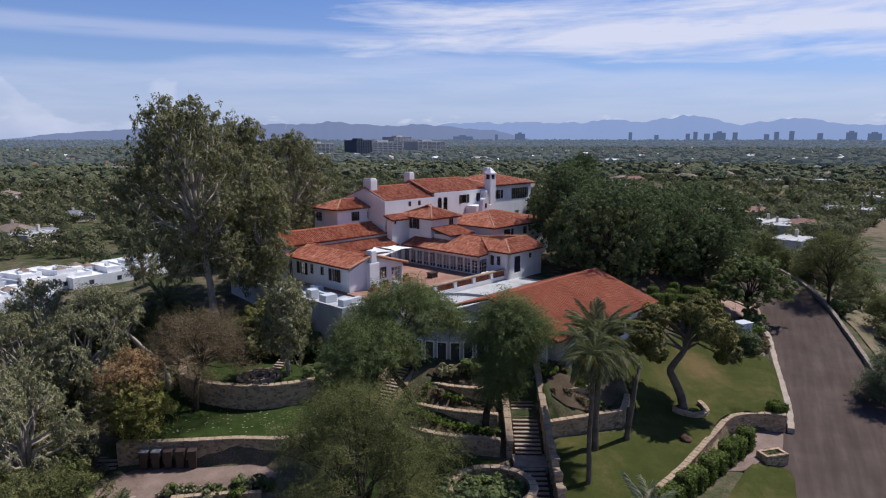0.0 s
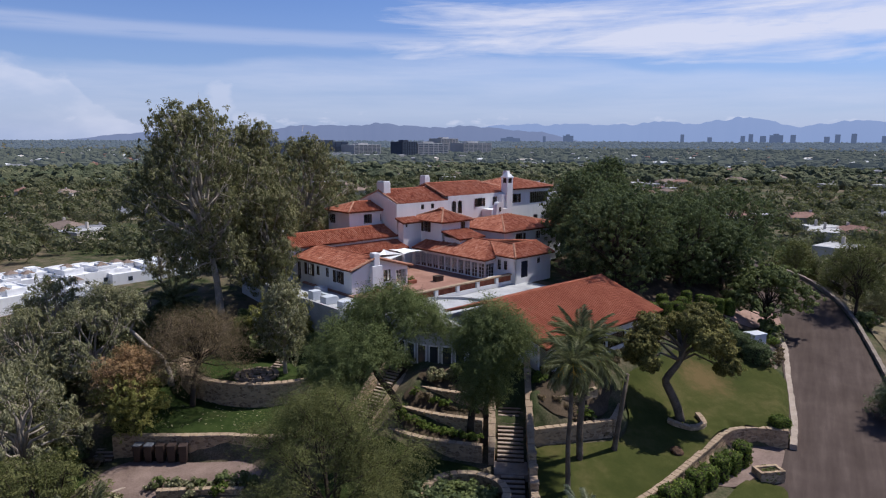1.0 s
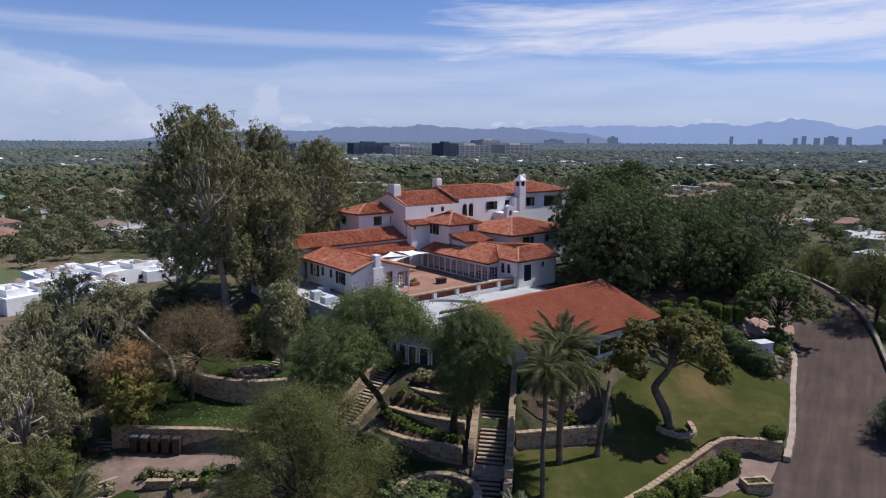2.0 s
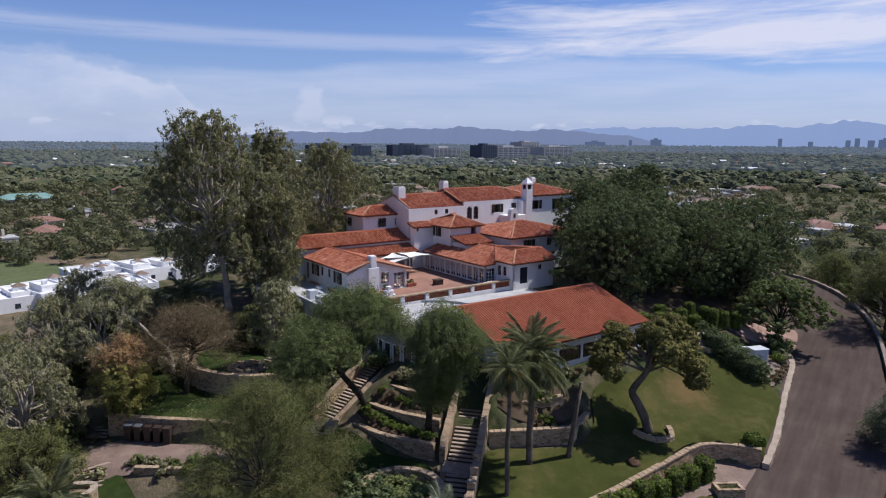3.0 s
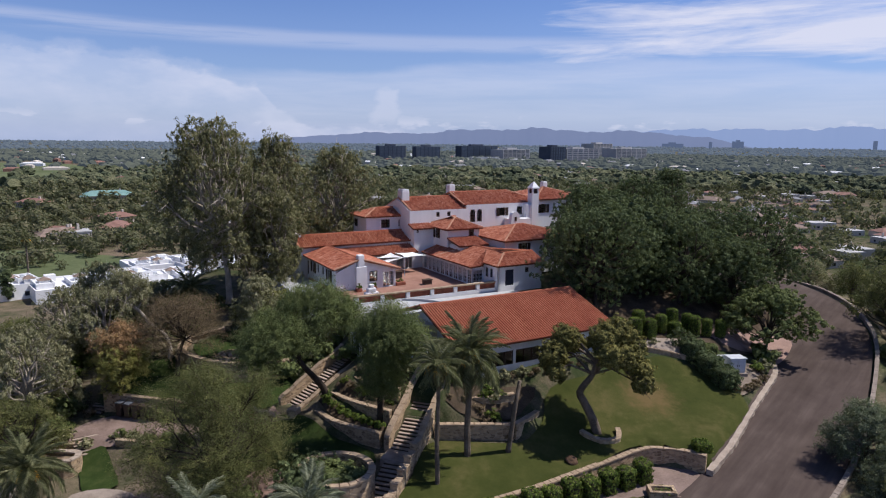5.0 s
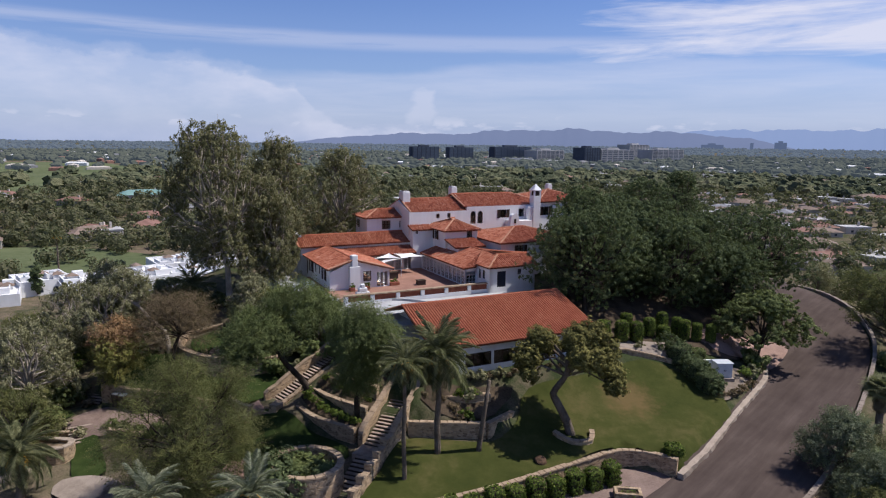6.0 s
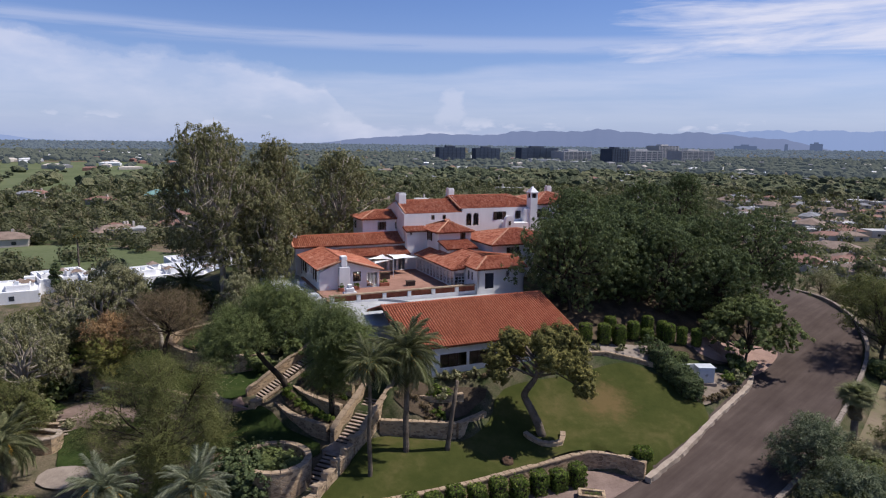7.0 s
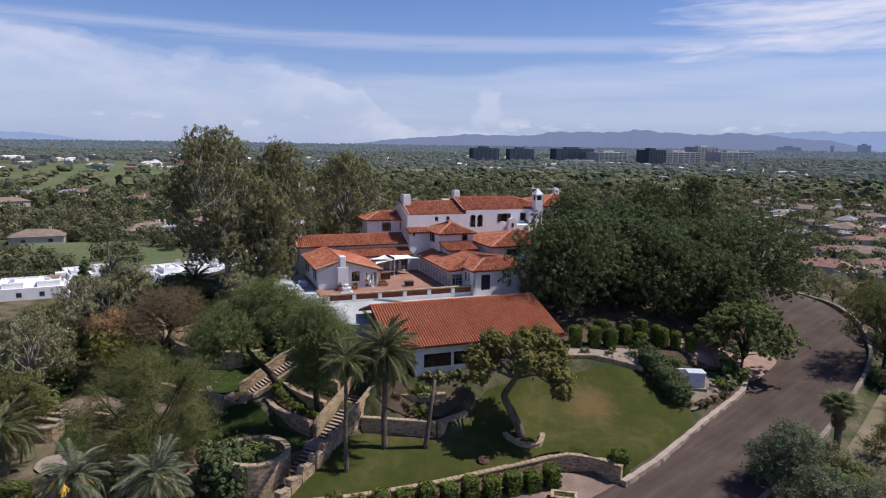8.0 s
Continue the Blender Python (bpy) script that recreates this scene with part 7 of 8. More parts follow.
def loose_hedge(label, line, wide, tall, seed, mat, leaves, size=0.2):
    """An overgrown hedge: overlapping leafy clumps on stems along a line."""
    rnd = np.random.default_rng(seed)
    pts = curve_through([(*p, 0) for p in line], 0.7)
    base = Vector((pts[0].x, pts[0].y, lz(pts[0].x, pts[0].y) - 0.05))
    ob = thing("loose_hedge", label, "hedge", at=base)
    made = []
    for i, p in enumerate(pts):
        r = wide * rnd.uniform(0.4, 0.62)
        foot = Vector((p.x, p.y, lz(p.x, p.y))) - base
        c = foot + Vector((rnd.uniform(-0.25, 0.25), rnd.uniform(-0.25, 0.25), tall * rnd.uniform(0.42, 0.6)))
        made.append((tuple(c), (r, r, tall * rnd.uniform(0.42, 0.55))))
        stem = bmesh.new()
        tube(stem, [foot - Vector((0, 0, 0.2)), c], [0.06, 0.02], 5)
        part("stem", stem, M_DARKBARK, ob)
    part("foliage", crown_mesh("foliage", rnd, made, leaves, size, mat, 0, 1.3, 0.1), None, ob)
    return ob


loose_hedge("long dark green hedge down the lawn's edge", [(32.6, 81.3), (34.4, 80.3), (36.3, 78.6), (38.0, 76.6)], 2.5, 2.3, 220, M_OAK, 16000, 0.17)
for k, (x, y, l, turn) in enumerate(((33.7, 80.9, 2.4, 62), (35.6, 79.5, 2.5, 50), (37.2, 77.7, 2.4, 44))):
    hedge("clipped_hedge", "dark green clipped hedge down the lawn's edge", x, y, 2.0, l, 2.2, turn + 90 - 180, 224 + k, M_OAK, 3600, 0.17)
hedge("clipped_hedge", "clipped hedge along the path's end", 34.6, 82.4, 4.5, 1.3, 1.1, 28, 221, M_GREEN, 1500, 0.22)
for k in range(11):
    t = k / 10
    x, y = 28.6 - 14.6 * t, 58.2 - 14.2 * t
    hedge("clipped_hedge", "clipped bright green hedge block", x, y, 1.35, 1.4, 2.2 - 0.3 * (k % 2), 46, 230 + k, group="hedge blocks below the lawn wall", leaves=900, size=0.22)
for k, (x, y, w) in enumerate([(-17.2, 35.8, 3.4), (-13.8, 35.2, 3.0), (33.9, 63.0, 1.5), (30.4, 56.6, 1.5)]):
    hedge("clipped_hedge", "clipped low hedge beside the paving", x, y, w, 1.5, 1.3 if k < 2 else 0.9, 20, 250 + k, leaves=900, size=0.2)

# shrubs in the beds
bushes = [shrub("shrub", "small green garden shrub", 0, 0, 1.5, 1.0, 300, M_HEDGE, 500, 0.2, z=0), shrub("shrub", "grey green dry garden shrub", 0, 0, 1.4, 1.0, 301, M_GREY, 450, 0.2, z=0),
          shrub("shrub", "dark green garden shrub", 0, 0, 1.8, 1.5, 302, M_GREEN, 700, 0.24, z=0), shrub("shrub", "dry straw coloured shrub", 0, 0, 1.3, 0.8, 303, M_BROWN, 450, 0.18, z=0),
          shrub("shrub", "large dark green shrub against a stone planter", 0, 0, 3.0, 2.9, 304, M_OAK, 3000, 0.2, z=0, clumps=9)]
bush_rnd = random.Random(77)
used = set()


def plant(kind, x, y, scale=1.0):
    m = pose(x, y, lz(x, y) - 0.03, 0, 0, bush_rnd.uniform(0, 360)) @ Matrix.Scale(scale, 4)
    if kind not in used:
        used.add(kind)
        bushes[kind].matrix_world = m
    else:
        copy_thing(bushes[kind], m)


for k in range(9):
    plant(0, -2.6 + k * 0.85, 56.1 - 0.25 * k, bush_rnd.uniform(0.7, 1.0))
for k in range(7):
    plant(bush_rnd.choice((0, 1, 3)), -1.6 + k * 0.95, 58.4 - 0.22 * k, bush_rnd.uniform(0.5, 0.9))
for k in range(6):
    plant(bush_rnd.choice((1, 2)), 0 + k * 0.9, 60.4, bush_rnd.uniform(0.7, 1.2))
for k in range(14):
    plant(bush_rnd.choice((0, 1, 2, 3)), bush_rnd.uniform(9.8, 16.5), bush_rnd.uniform(57.5, 61.0), bush_rnd.uniform(0.6, 1.2))
for k in range(16):
    plant(bush_rnd.choice((1, 1, 3)), 13.8 + k * 0.72 + bush_rnd.uniform(-0.3, 0.3), 61.6 + k * 0.78, bush_rnd.uniform(0.6, 1.0))
for k in range(10):
    plant(bush_rnd.choice((1, 3, 3)), 21.4 + k * 0.55 + bush_rnd.uniform(-0.4, 0.4), 52.2 + k * 0.66, bush_rnd.uniform(0.4, 0.7))
for x, y, kind, s in ((41.4, 83.4, 0, 1.3), (42.6, 86.0, 0, 1.2), (41.6, 82.0, 3, 1.1), (41.0, 80.6, 3, 1.2), (42.2, 83.2, 3, 0.9), (40.2, 79.0, 3, 1.2), (39.5, 78.0, 3, 1.0), (38.6, 77.4, 3, 1.1), (42.2, 84.4, 1, 1.3), (43.0, 87.6, 2, 1.5), (42.0, 86.8, 2, 1.2),
                      (3.4, 46.3, 2, 1.4), (5.2, 46.0, 2, 1.2), (4.0, 44.8, 2, 1.3), (4.9, 44.2, 0, 1.2), (3.0, 44.8, 0, 1.1), (26.5, 77.6, 1, 0.8), (29.2, 79.3, 1, 0.8), (-27.2, 47.2, 1, 1.0), (-24.6, 46.8, 1, 0.9), (-18.5, 47.8, 1, 0.9), (-16.5, 48.2, 0, 0.9)):
    plant(kind, x, y, s)
for k in range(16):
    plant(bush_rnd.choice((0, 1, 2)), -22.2 + k * 0.52 + bush_rnd.uniform(-0.2, 0.2), 48.5 + 0.05 * k + bush_rnd.uniform(-0.2, 0.5), bush_rnd.uniform(0.5, 0.8))
for k in range(12):
    plant(bush_rnd.choice((1, 2, 2)), bush_rnd.uniform(50, 54.5), bush_rnd.uniform(57, 68), bush_rnd.uniform(1.6, 2.6))
for k in range(70):
    plant(bush_rnd.choice((0, 1, 2, 2, 3)), bush_rnd.uniform(-46, -29), bush_rnd.uniform(42, 76), bush_rnd.uniform(1.0, 2.2))
for k in range(40):
    plant(bush_rnd.choice((1, 1, 3, 2)), bush_rnd.uniform(58, 82), bush_rnd.uniform(66, 122), bush_rnd.uniform(0.8, 1.6))
for k in range(24):
    plant(bush_rnd.choice((2, 2, 1)), bush_rnd.uniform(-27, -8), bush_rnd.uniform(69, 76), bush_rnd.uniform(0.9, 1.7))
for k in range(26):
    plant(bush_rnd.choice((2, 2, 1)), bush_rnd.uniform(-13, -2), bush_rnd.uniform(61.5, 68), bush_rnd.uniform(0.8, 1.5))
for x, y, s in ((1.0, 46.4, 1.0), (1.0, 44.4, 1.35), (2.0, 43.2, 1.45), (3.2, 42.5, 1.35), (0.2, 45.6, 0.8), (1.6, 48.0, 0.8), (1.0, 42.2, 0.9), (4.6, 41.8, 0.8)):
    plant(4, x, y, s)
for k in range(14):
    plant(2, bush_rnd.uniform(-9, 1.5), bush_rnd.uniform(36, 43), bush_rnd.uniform(0.8, 1.4))


patch("garden_bed", "planted soil inside the round planter", "garden bed", [(3.75 + 2.8 * math.cos(a), 45.8 + 2.6 * math.sin(a)) for a in [k * math.tau / 12 for k in range(12)]], M_SOIL, 0.0, flat=-0.35)
for x, y, kind, s in ((3.2, 46.6, 2, 1.1), (5.2, 46.4, 2, 1.0), (4.2, 45.2, 2, 1.2), (3.0, 45.0, 0, 0.8), (5.4, 44.9, 0, 0.8), (4.2, 47.2, 2, 1.0), (2.4, 46.0, 0, 0.9)):
    copy_thing(bushes[kind], pose(x, y, -0.4, 0, 0, x * 90) @ Matrix.Scale(s, 4))
for k, (pot, w, l) in enumerate(PLANTERS):
    green = crown_mesh("leaves", np.random.default_rng(400 + k), [((0, 0, 0.6), (w * 0.55, l * 0.55, 0.3))], 220, 0.16, M_HEDGE)
    part("foliage", green, None, pot)
# ---- the plain: woods, houses, offices, mountains ----
rng = np.random.default_rng(5)


def woods(name, label, count, near, far, quads, grow, mat, seed, kind="stuff", keep=None):
    """Many small crowns over the plain in one mesh."""
    rnd = np.random.default_rng(seed)
    az = rnd.uniform(-0.72, 1.4, count)
    dist = np.sqrt(rnd.uniform(near ** 2, far ** 2, count))
    x, y = 8 - np.sin(az) * dist, 80 + np.cos(az) * dist
    if keep is not None:
        ok = keep(x, y)
        x, y, dist = x[ok], y[ok], dist[ok]
        count = len(x)
    z = land(x, y)
    r = rnd.uniform(1.8, 4.4, count) * grow
    d = rnd.normal(size=(count, quads, 3))
    d /= np.linalg.norm(d, axis=2)[..., None]
    reach = rnd.uniform(0.55, 1.05, (count, quads, 1))
    p = np.stack([x, y, z + r * 0.85], 1)[:, None, :] + d * (r[:, None, None] * reach) * np.array([1, 1, 0.85])
    t = np.cross(d, rnd.normal(size=d.shape))
    t /= np.linalg.norm(t, axis=2)[..., None]
    b = np.cross(d, t)
    s = r[:, None, None] * 3.0 / math.sqrt(quads) * rnd.uniform(0.6, 1.3, (count, quads, 1))
    q = np.stack([p - t * s * 0.6, p + b * s * 0.5, p + t * s * 0.6 - d * s * 0.2, p - b * s * 0.5], 2).reshape(-1, 3)
    ob = new(name, raw_mesh(name, q.tolist(), np.arange(len(q)).reshape(-1, 4).tolist(), mat))
    return tagged(ob, label, "trees", kind=kind)


def canopies(name, label, count, near, far, grow, mat, seed, fine=1, kind="stuff", keep=None):
    """Far tree cover: lumpy crowns of uneven outline, joined in one mesh."""
    rnd = np.random.default_rng(seed)
    ball = bmesh.new()
    bmesh.ops.create_icosphere(ball, subdivisions=fine, radius=1)
    form = np.array([v.co[:] for v in ball.verts])
    ball.verts.index_update()
    tri = np.array([[v.index for v in f.verts] for f in ball.faces])
    ball.free()
    az = rnd.uniform(-0.72, 1.4, count)
    dist = np.sqrt(rnd.uniform(near ** 2, far ** 2, count))
    x, y = 8 - np.sin(az) * dist, 80 + np.cos(az) * dist
    if keep is not None:
        ok = keep(x, y)
        x, y = x[ok], y[ok]
        count = len(x)
    r = rnd.uniform(1.7, 4.3, count) * grow
    lump = 1 + rnd.uniform(-0.38, 0.3, (count, len(form), 1))
    p = form[None] * lump * (r[:, None, None] * np.stack([rnd.uniform(0.8, 1.3, count), rnd.uniform(0.8, 1.3, count), rnd.uniform(0.55, 0.95, count)], 1)[:, None, :])
    p += np.stack([x, y, land(x, y) + r * 0.55], 1)[:, None, :]
    f = (tri[None] + (np.arange(count) * len(form))[:, None, None]).reshape(-1, 3)
    ob = new(name, raw_mesh(name, p.reshape(-1, 3).tolist(), f.tolist(), mat))
    return tagged(ob, label, "trees", kind=kind)


def off_golf(x, y):
    """Leaves the fairways open but for scattered trees, and room for the villas."""
    along, over = -(x + 440) * 0.75 + (y - 300) * 0.66, (x + 440) * 0.66 + (y - 300) * 0.75
    open_ground = ((along > 0) & (along < 850) & (np.abs(over) < 40 + 0.22 * along)) | (np.hypot((x + 165) / 55, (y - 158) / 20) < 1)
    villas = (x > -142) & (x < -80) & (y > 100) & (y < 205)
    return ~villas & (~open_ground | (np.sin(x * 0.09) * np.sin(y * 0.11) > 0.5))


def off_town(x, y):
    """Leaves room for the close rows of town houses, with only some trees between, and for the open slope east of the drive."""
    town = (x > 50) & (y > 240) & (x < 70 + (y - 240) * 0.8) & (y < 640) & (np.sin(x * 1.3) * np.sin(y * 1.1) < 0.08)
    slope_side = (x > 45) & (y < 240) & (np.sin(x * 2.3) * np.sin(y * 1.9) < 0.62)
    return off_golf(x, y) & ~town & ~slope_side


woods("near_woods", "dark green garden trees below the hill", 1700, 75, 330, 150, 1.05, M_WOODS, 1, keep=off_town)
canopies("mid_woods", "suburban trees spread over the plain", 3600, 560, 900, 1.55, M_CANOPY, 2, 2, keep=off_town)
woods("mid_woods", "suburban trees spread over the plain", 3000, 320, 620, 56, 1.15, M_WOODS, 22, keep=off_town)
# far tree cover, its haze added as emission in the material
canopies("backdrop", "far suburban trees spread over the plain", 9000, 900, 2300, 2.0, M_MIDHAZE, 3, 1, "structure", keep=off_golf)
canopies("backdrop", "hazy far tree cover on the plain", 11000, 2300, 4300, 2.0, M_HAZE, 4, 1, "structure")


def plain_house(label, w, l, tall, wall_mat, roof_mat, flat_roof=False):
    """A low suburban house: walls, roof, windows, chimney."""
    ob = thing("house", label, "house")
    bm = bmesh.new()
    box(bm, -w / 2, w / 2, -l / 2, l / 2, -1, tall)
    wall = part("wall", bm, wall_mat, ob)
    for side in (-1, 1):
        for k in range(2):
            bm = bmesh.new()
            x = -w / 2 + w * (k + 0.5) / 2
            box(bm, x - 0.8, x + 0.8, side * l / 2 - 0.05, side * l / 2 + 0.05, 0.9, 2.2)
            part("window", bm, M_DARKGLASS, wall)
    bm = bmesh.new()
    if flat_roof:
        box(bm, -w / 2 - 0.15, w / 2 + 0.15, -l / 2 - 0.15, l / 2 + 0.15, tall, tall + 0.5)
    else:
        o = 0.6
        c = [(-w / 2 - o, -l / 2 - o, tall), (w / 2 + o, -l / 2 - o, tall), (w / 2 + o, l / 2 + o, tall), (-w / 2 - o, l / 2 + o, tall)]
        a, b = (-w / 2 + l * 0.45, 0, tall + l * 0.2), (w / 2 - l * 0.45, 0, tall + l * 0.2)
        vs = [bm.verts.new(p) for p in (*c, a, b)]
        for f in ((0, 1, 5, 4), (2, 3, 4, 5), (3, 0, 4), (1, 2, 5), (3, 2, 1, 0)):
            bm.faces.new([vs[i] for i in f])
    top = part("roof", bm, roof_mat, ob)
    bm = bmesh.new()
    box(bm, w * 0.2, w * 0.2 + 0.9, -0.5, 0.5, tall, tall + l * 0.2 + 0.9)
    part("chimney", bm, wall_mat, top)
    return ob


kinds = [plain_house("cream stucco house with a red tile roof", 17, 11, 3.2, M_CREAM, M_REDROOF), plain_house("cream stucco house with a tan tile roof", 19, 12, 3.2, M_CREAM, M_TANROOF),
         plain_house("grey roofed suburban house among trees", 16, 10, 3.0, M_CREAM, M_GREYROOF), plain_house("white flat roofed house among trees", 15, 11, 3.6, M_CREAM, M_TOWNROOF, True)]
SPOTS = [(-172, 263, 1), (-178, 318, 2), (-190, 376, 0), (-218, 165, 1), (-204, 208, 0), (-226, 259, 0), (-200, 202, 1), (-328, 302, 0), (158, 332, 0), (147, 288, 3), (156, 280, 0), (126, 234, 3), (86, 436, 2), (80, 299, 1), (64, 259, 0), (66, 500, 1)]
first = [True] * 4
teal = plain_house("house with a green verdigris roof on the golf course", 34, 16, 4.0, M_CREAM, M_TEAL)
teal.matrix_world = pose(-320, 351, lz(-320, 351), 0, 0, 50)
for k, (x, y, which) in enumerate(SPOTS):
    m = pose(x, y, lz(x, y), 0, 0, rng.uniform(0, 180))
    if first[which]:
        kinds[which].matrix_world, first[which] = m, False
    else:
        copy_thing(kinds[which], m)
for k in range(120):
    az, dist = rng.uniform(-0.72, 1.4), math.sqrt(rng.uniform(230 ** 2, 900 ** 2))
    x, y = 8 - math.sin(az) * dist, 80 + math.cos(az) * dist
    if off_golf(np.array([x]), np.array([y]))[0]:
        copy_thing(kinds[rng.integers(0, 4)], pose(x, y, lz(x, y) + rng.uniform(0, 0.6), 0, 0, rng.uniform(0, 180)))
# close rows of town houses below the hill
for k in range(64):
    y = 318 + 300 * rng.uniform() ** 1.2
    x = rng.uniform(42, 60 + (y - 310) * 0.45)
    copy_thing(kinds[(3, 1, 0, 3, 2, 1)[k % 6]], pose(x, y, lz(x, y), 0, 0, 28 + 90 * (k % 2) + rng.uniform(-6, 6)) @ Matrix.Scale(rng.uniform(0.5, 0.75), 4))
for k in range(24):
    y = 252 + 150 * rng.uniform()
    x = rng.uniform(68, 74 + (y - 240) * 0.75)
    copy_thing(kinds[(3, 3, 0, 3, 1, 0)[k % 6]], pose(x, y, lz(x, y), 0, 0, 28 + 90 * (k % 2) + rng.uniform(-6, 6)) @ Matrix.Scale(rng.uniform(0.6, 0.85), 4))
# the town farther out, past counting
for name, mat, wide, share in (("far_roofs", M_CREAM, 20, 280), ("far_roofs", M_PALEROOF, 26, 290), ("far_roofs", M_REDROOF, 15, 300), ("far_roofs", M_GREYROOF, 16, 300)):
    v, f = [], []
    for k in range(share):
        az, dist = rng.uniform(-0.72, 1.4), math.sqrt(rng.uniform(850 ** 2, 3600 ** 2))
        x, y, a = 8 - math.sin(az) * dist, 80 + math.cos(az) * dist, rng.uniform(0, 3)
        w, l, h = wide * rng.uniform(0.6, 1.8), wide * 0.5 * rng.uniform(0.7, 1.5), rng.uniform(4.5, 7.5)
        b0 = len(v)
        for sx, sy in ((-1, -1), (1, -1), (1, 1), (-1, 1)):
            px, py = sx * w / 2, sy * l / 2
            v += [(x + px * math.cos(a) - py * math.sin(a), y + px * math.sin(a) + py * math.cos(a), -13), (x + px * math.cos(a) - py * math.sin(a), y + px * math.sin(a) + py * math.cos(a), -12.5 + h * 0.7)]
        for sx in (-0.6, 0.6):
            v.append((x + sx * w / 2 * math.cos(a), y + sx * w / 2 * math.sin(a), -12.5 + h))
        f += [(b0, b0 + 2, b0 + 3, b0 + 1), (b0 + 2, b0 + 4, b0 + 5, b0 + 3), (b0 + 4, b0 + 6, b0 + 7, b0 + 5), (b0 + 6, b0, b0 + 1, b0 + 7),
              (b0 + 1, b0 + 3, b0 + 9, b0 + 8), (b0 + 5, b0 + 7, b0 + 8, b0 + 9), (b0 + 3, b0 + 5, b0 + 9), (b0 + 7, b0 + 1, b0 + 8)]
    tagged(new(name, raw_mesh(name, v, f, mat)), "scattered roofs of the far suburb", "houses", kind="stuff")

# open grass of the golf course
patch("fairway", "pale green golf fairway among trees", "golf course", [(-470, 262), (-430, 340), (-450, 420), (-560, 540), (-740, 740), (-960, 860), (-1060, 700), (-880, 490), (-640, 330)], M_FAIRWAY, 0.3, 26)
patch("fairway", "strip of irrigated grass below the hill", "golf course", [(-215, 140), (-170, 140), (-125, 150), (-118, 172), (-150, 182), (-200, 176)], M_FAIRWAY, 0.2, 6)
patch("fairway", "small far green between trees", "golf course", [(-150, 600), (-110, 590), (-80, 640), (-120, 680)], M_FAIRWAY, 0.3, 12)


# white flat-roofed villas below the hill
def villa(x, y, w, l, tall, turn, seed):
    rnd = random.Random(seed)
    ob = thing("villa", "white flat-roofed stucco villa with small tiled turrets", "house", "white villas below the hill", at=pose(x, y, -12.2, 0, 0, turn))
    bm = bmesh.new()
    box(bm, -w / 2, w / 2, -l / 2, l / 2, -4, tall)
    wall = part("wall", bm, M_STUCCO, ob)
    bm = bmesh.new()
    for a, b, c, d in ((-w / 2, w / 2, -l / 2, -l / 2 + 0.3), (-w / 2, w / 2, l / 2 - 0.3, l / 2), (-w / 2, -w / 2 + 0.3, -l / 2 + 0.3, l / 2 - 0.3), (w / 2 - 0.3, w / 2, -l / 2 + 0.3, l / 2 - 0.3)):
        box(bm, a, b, c, d, tall, tall + 0.5)
    part("parapet", bm, M_STUCCO, ob)
    for k in range(2):
        a, b = -w / 2 + 0.6 + k * w * 0.5 + rnd.uniform(0, w * 0.08), -l / 2 + 0.8 + rnd.uniform(0, l * 0.2)
        deep, broad, h = l * rnd.uniform(0.4, 0.6), w * rnd.uniform(0.26, 0.36), rnd.uniform(0.7, 1.3)
        bm = bmesh.new()
        box(bm, a, a + broad, b, b + deep, tall - 0.2, tall + h)
        upper = part("upper_block", bm, M_STUCCO, ob)
        bm = bmesh.new()
        for x0, x1, y0, y1 in ((a - 0.05, a + broad + 0.05, b - 0.05, b + 0.25), (a - 0.05, a + broad + 0.05, b + deep - 0.25, b + deep + 0.05), (a - 0.05, a + 0.25, b + 0.25, b + deep - 0.25), (a + broad - 0.25, a + broad + 0.05, b + 0.25, b + deep - 0.25)):
            box(bm, x0, x1, y0, y1, tall + h, tall + h + 0.45)
        part("rim", bm, M_STUCCO, upper)
        bm = bmesh.new()
        box(bm, a + broad * 0.3, a + broad * 0.3 + 1.1, b + deep * 0.4, b + deep * 0.4 + 0.9, tall + h, tall + h + 0.8, 0.05)
        part("roof_unit", bm, M_METAL, upper, "grey roof air unit")
    for k in range(3):
        a, b = rnd.uniform(-w / 2 + 2, w / 2 - 3), rnd.uniform(-l / 2 + 2, l / 2 - 3)
        h = rnd.uniform(0.9, 1.8)
        bm = bmesh.new()
        box(bm, a, a + 2.6, b, b + 2.2, tall, tall + h, 0.05)
        turret = part("roof_box", bm, M_STUCCO, ob)
        if k < 2:
            bm = bmesh.new()
            vs = [bm.verts.new(p) for p in ((a - 0.3, b - 0.3, tall + h), (a + 2.9, b - 0.3, tall + h), (a + 2.9, b + 2.5, tall + h), (a - 0.3, b + 2.5, tall + h), (a + 1.3, b + 1.1, tall + h + 0.9))]
            for i in range(4):
                bm.faces.new((vs[i], vs[(i + 1) % 4], vs[4]))
            part("cap", bm, M_TANROOF, turret, "small tan tiled cap")
    for k in range(2):
        bm = bmesh.new()
        a = -w / 2 + w * (0.3 + 0.37 * k) + rnd.uniform(-1, 1)
        box(bm, a - 0.6, a + 0.6, -l / 2 - 0.04, -l / 2 + 0.05, 0.5, 1.7)
        part("window", bm, M_DARKGLASS, wall)
    return ob


for k, (x, y, w, l) in enumerate([(-133, 110, 15, 13), (-120, 131, 13, 13), (-112, 142, 15, 14), (-103, 152, 13, 13), (-120, 164, 13, 12), (-109, 171, 13, 13), (-99, 181, 15, 14), (-90, 194, 14, 13), (-132, 126, 11, 11)]):
    villa(x, y, w * 1.15, l * 1.3, 2.3 + 0.45 * (k % 3), 52 + 6 * (k % 3), k)


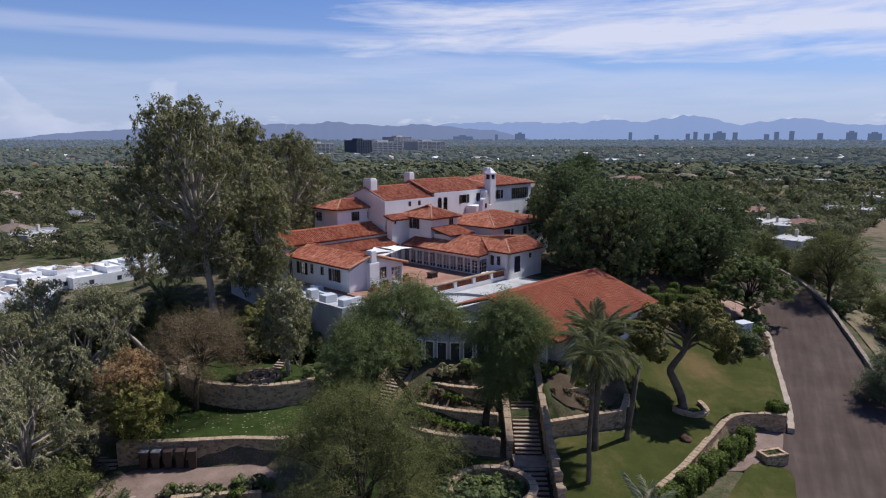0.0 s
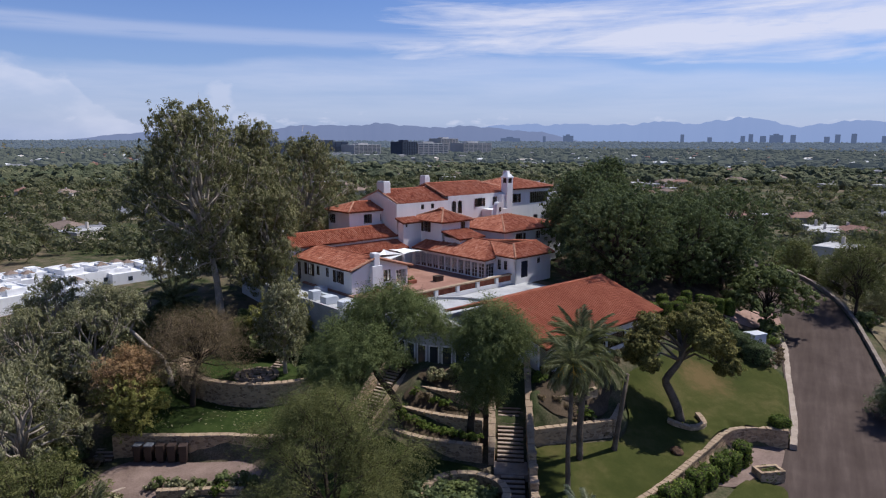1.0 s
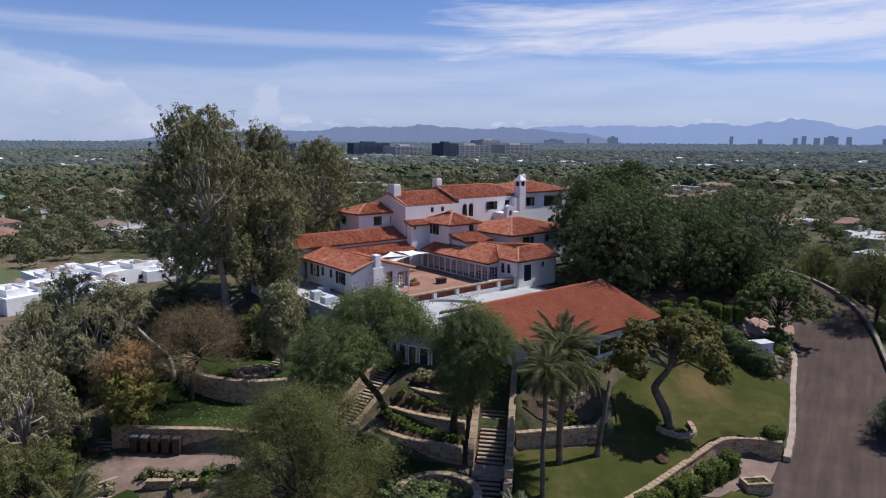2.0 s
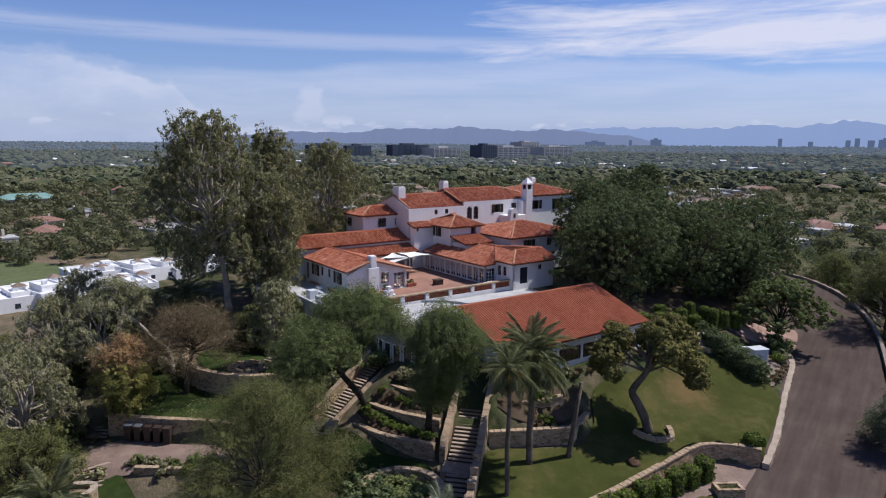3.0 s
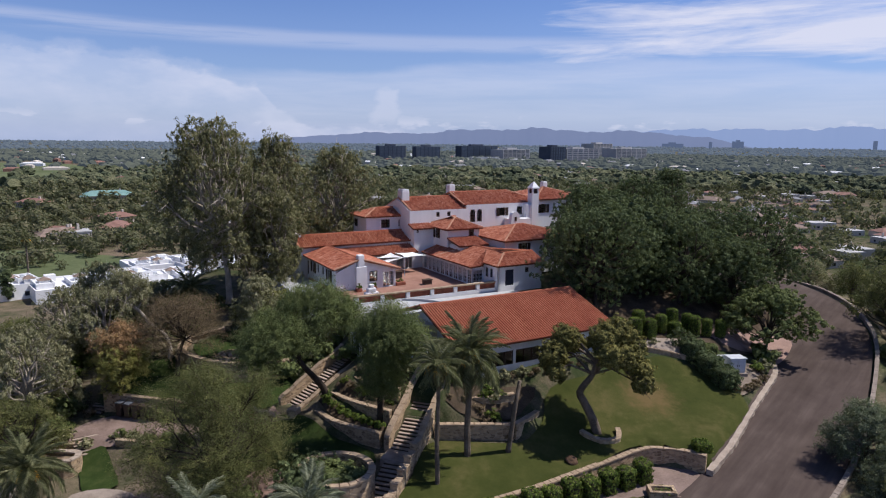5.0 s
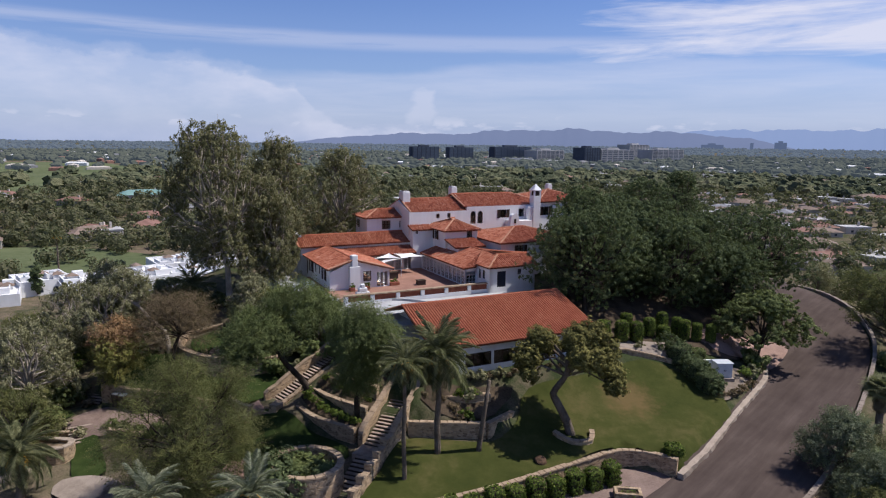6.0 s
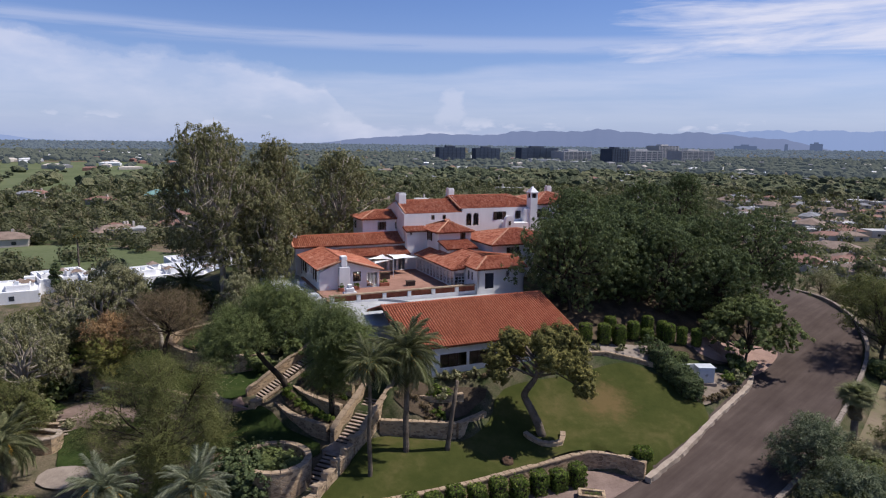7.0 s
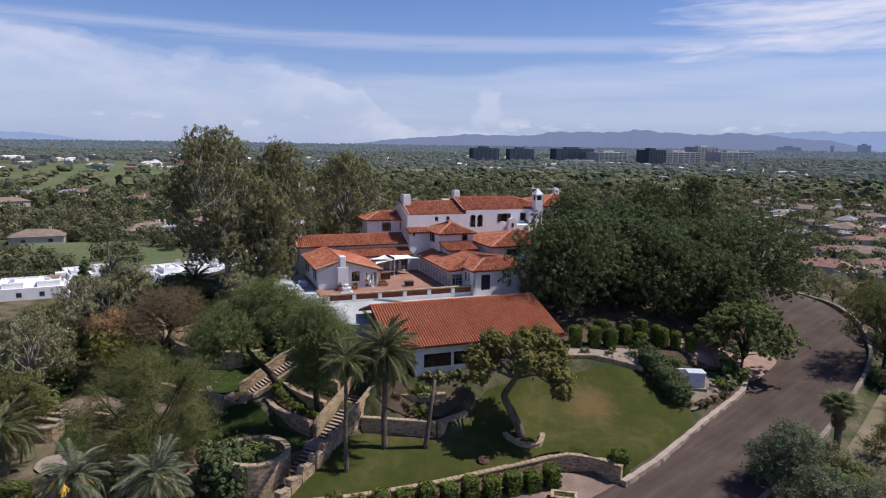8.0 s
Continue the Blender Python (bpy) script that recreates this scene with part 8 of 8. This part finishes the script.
def office(label, p, q, deep, top, wall_mat, floors, bands=True):
    """A glass office block with floor bands and a roof plant."""
    p, q = Vector((*p, 0)), Vector((*q, 0))
    w = (q - p).length
    d = (q - p) / w
    ob = thing("office_building", label, "office building", at=Matrix.Translation((p.x, p.y, -14)) @ Matrix.Rotation(math.atan2(d.y, d.x), 4, "Z"))
    tall = top + 14
    bm = bmesh.new()
    box(bm, 0.6, w - 0.6, 0.6, deep - 0.6, 0, tall - 0.5)
    part("glazing", bm, M_OFFICEGLASS, ob)
    for k in range(7):
        bm = bmesh.new()
        a = 0.2 + (w - 2.6) * k / 6
        box(bm, a, a + 2.2, 0.2, deep - 0.2, 0, tall - 0.2)
        part("pier", bm, wall_mat, ob)
    for k in range(floors + 1):
        bm = bmesh.new()
        z = tall * k / floors
        h = tall / floors * (0.34 if bands else 0.16)
        box(bm, 0, w, 0, deep, z - h if k else -1, z)
        part("floor_band", bm, wall_mat, ob)
    bm = bmesh.new()
    box(bm, w * 0.3, w * 0.65, deep * 0.3, deep * 0.7, tall, tall + 4)
    part("roof_plant", bm, wall_mat, ob)
    return ob


office("dark glass office block far over the trees", (-558, 1368), (-516, 1423), 18, 20, M_BROWNWALL, 10, False)
office("dark glass office block far over the trees", (-499, 1446), (-458, 1500), 18, 19, M_BROWNWALL, 10, False)
office("long dark glass office block over the trees", (-420, 1549), (-351, 1640), 25, 21, M_BROWNWALL, 10, False)
office("pale office block with a stepped roof", (-318, 1557), (-265, 1623), 50, 14, M_CONCRETE, 9)
office("brown office tower far over the trees", (-189, 1452), (-160, 1486), 40, 22, M_BROWNWALL, 11)
office("banded office block far over the trees", (-158, 1490), (-94, 1560), 50, 18, M_CONCRETE, 8)
office("blue glass office tower beyond the others", (-150, 2062), (-99, 2133), 50, 30, M_CONCRETE, 12)
office("long concrete office block far over the trees", (-66, 1750), (7, 1839), 50, 18, M_CONCRETE, 9)
office("low white shopping hall before the offices", (-400, 1380), (-240, 1480), 60, -7, M_FLATROOF, 2)


def ridge_line(name, label, dist, azs_, heights, mat, seed):
    rnd = np.random.default_rng(seed)
    azs = np.linspace(azs_[0], azs_[-1], 420)
    h = np.interp(azs, azs_, heights)
    wob = sum(np.sin(azs * 31 * k * 1.63 + rnd.uniform(0, 6)) / k for k in range(1, 12))
    h = h + wob * 0.055 * np.maximum(h, 0)
    v, f = [], []
    for i, (a, z) in enumerate(zip(azs, h)):
        for deep, zz in ((0, -60), (60, z * 0.55 - 20), (140, z)):
            v.append(((dist + deep) * math.sin(a), (dist + deep) * math.cos(a), zz))
    for i in range(len(azs) - 1):
        for k in range(2):
            a = i * 3 + k
            f.append((a, a + 3, a + 4, a + 1))
    return tagged(new(name, raw_mesh(name, v, f, mat, True)), label, "mountains", kind="structure")


# hills and range glow blue to stand for the haze before them
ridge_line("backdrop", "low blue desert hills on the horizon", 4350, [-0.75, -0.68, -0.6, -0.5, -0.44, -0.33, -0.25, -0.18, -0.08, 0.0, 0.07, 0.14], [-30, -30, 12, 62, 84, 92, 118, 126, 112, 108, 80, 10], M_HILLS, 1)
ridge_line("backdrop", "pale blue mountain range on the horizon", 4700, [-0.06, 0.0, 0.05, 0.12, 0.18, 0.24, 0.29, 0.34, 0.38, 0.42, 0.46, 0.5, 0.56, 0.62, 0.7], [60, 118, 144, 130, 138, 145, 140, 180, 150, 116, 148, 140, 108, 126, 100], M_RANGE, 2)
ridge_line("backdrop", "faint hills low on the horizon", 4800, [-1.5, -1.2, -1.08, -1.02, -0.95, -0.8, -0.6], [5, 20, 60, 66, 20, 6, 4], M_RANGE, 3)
# the far city's towers, with haze put in as glow
skyline = [(0.274, 7, 34), (0.31, 9, 18), (0.352, 8, 26), (0.362, 8, 36), (0.377, 12, 26), (0.393, 32, 30), (0.413, 9, 32), (0.452, 9, 22), (0.464, 8, 34), (0.482, 8, 38), (0.515, 9, 26), (0.55, 22, 30), (0.575, 30, 24), (0.08, 8, 22), (0.115, 30, 26), (0.03, 60, 10)]
city = bmesh.new()
for a, w, h in skyline:
    x, y = 4150 * math.sin(a), 4150 * math.cos(a)
    box(city, x - w, x + w, y - 12, y + 12, -20, h + 26)
    if w > 20:
        box(city, x - w * 0.4, x + w * 0.3, y - 10, y + 10, h + 24, h + 34)
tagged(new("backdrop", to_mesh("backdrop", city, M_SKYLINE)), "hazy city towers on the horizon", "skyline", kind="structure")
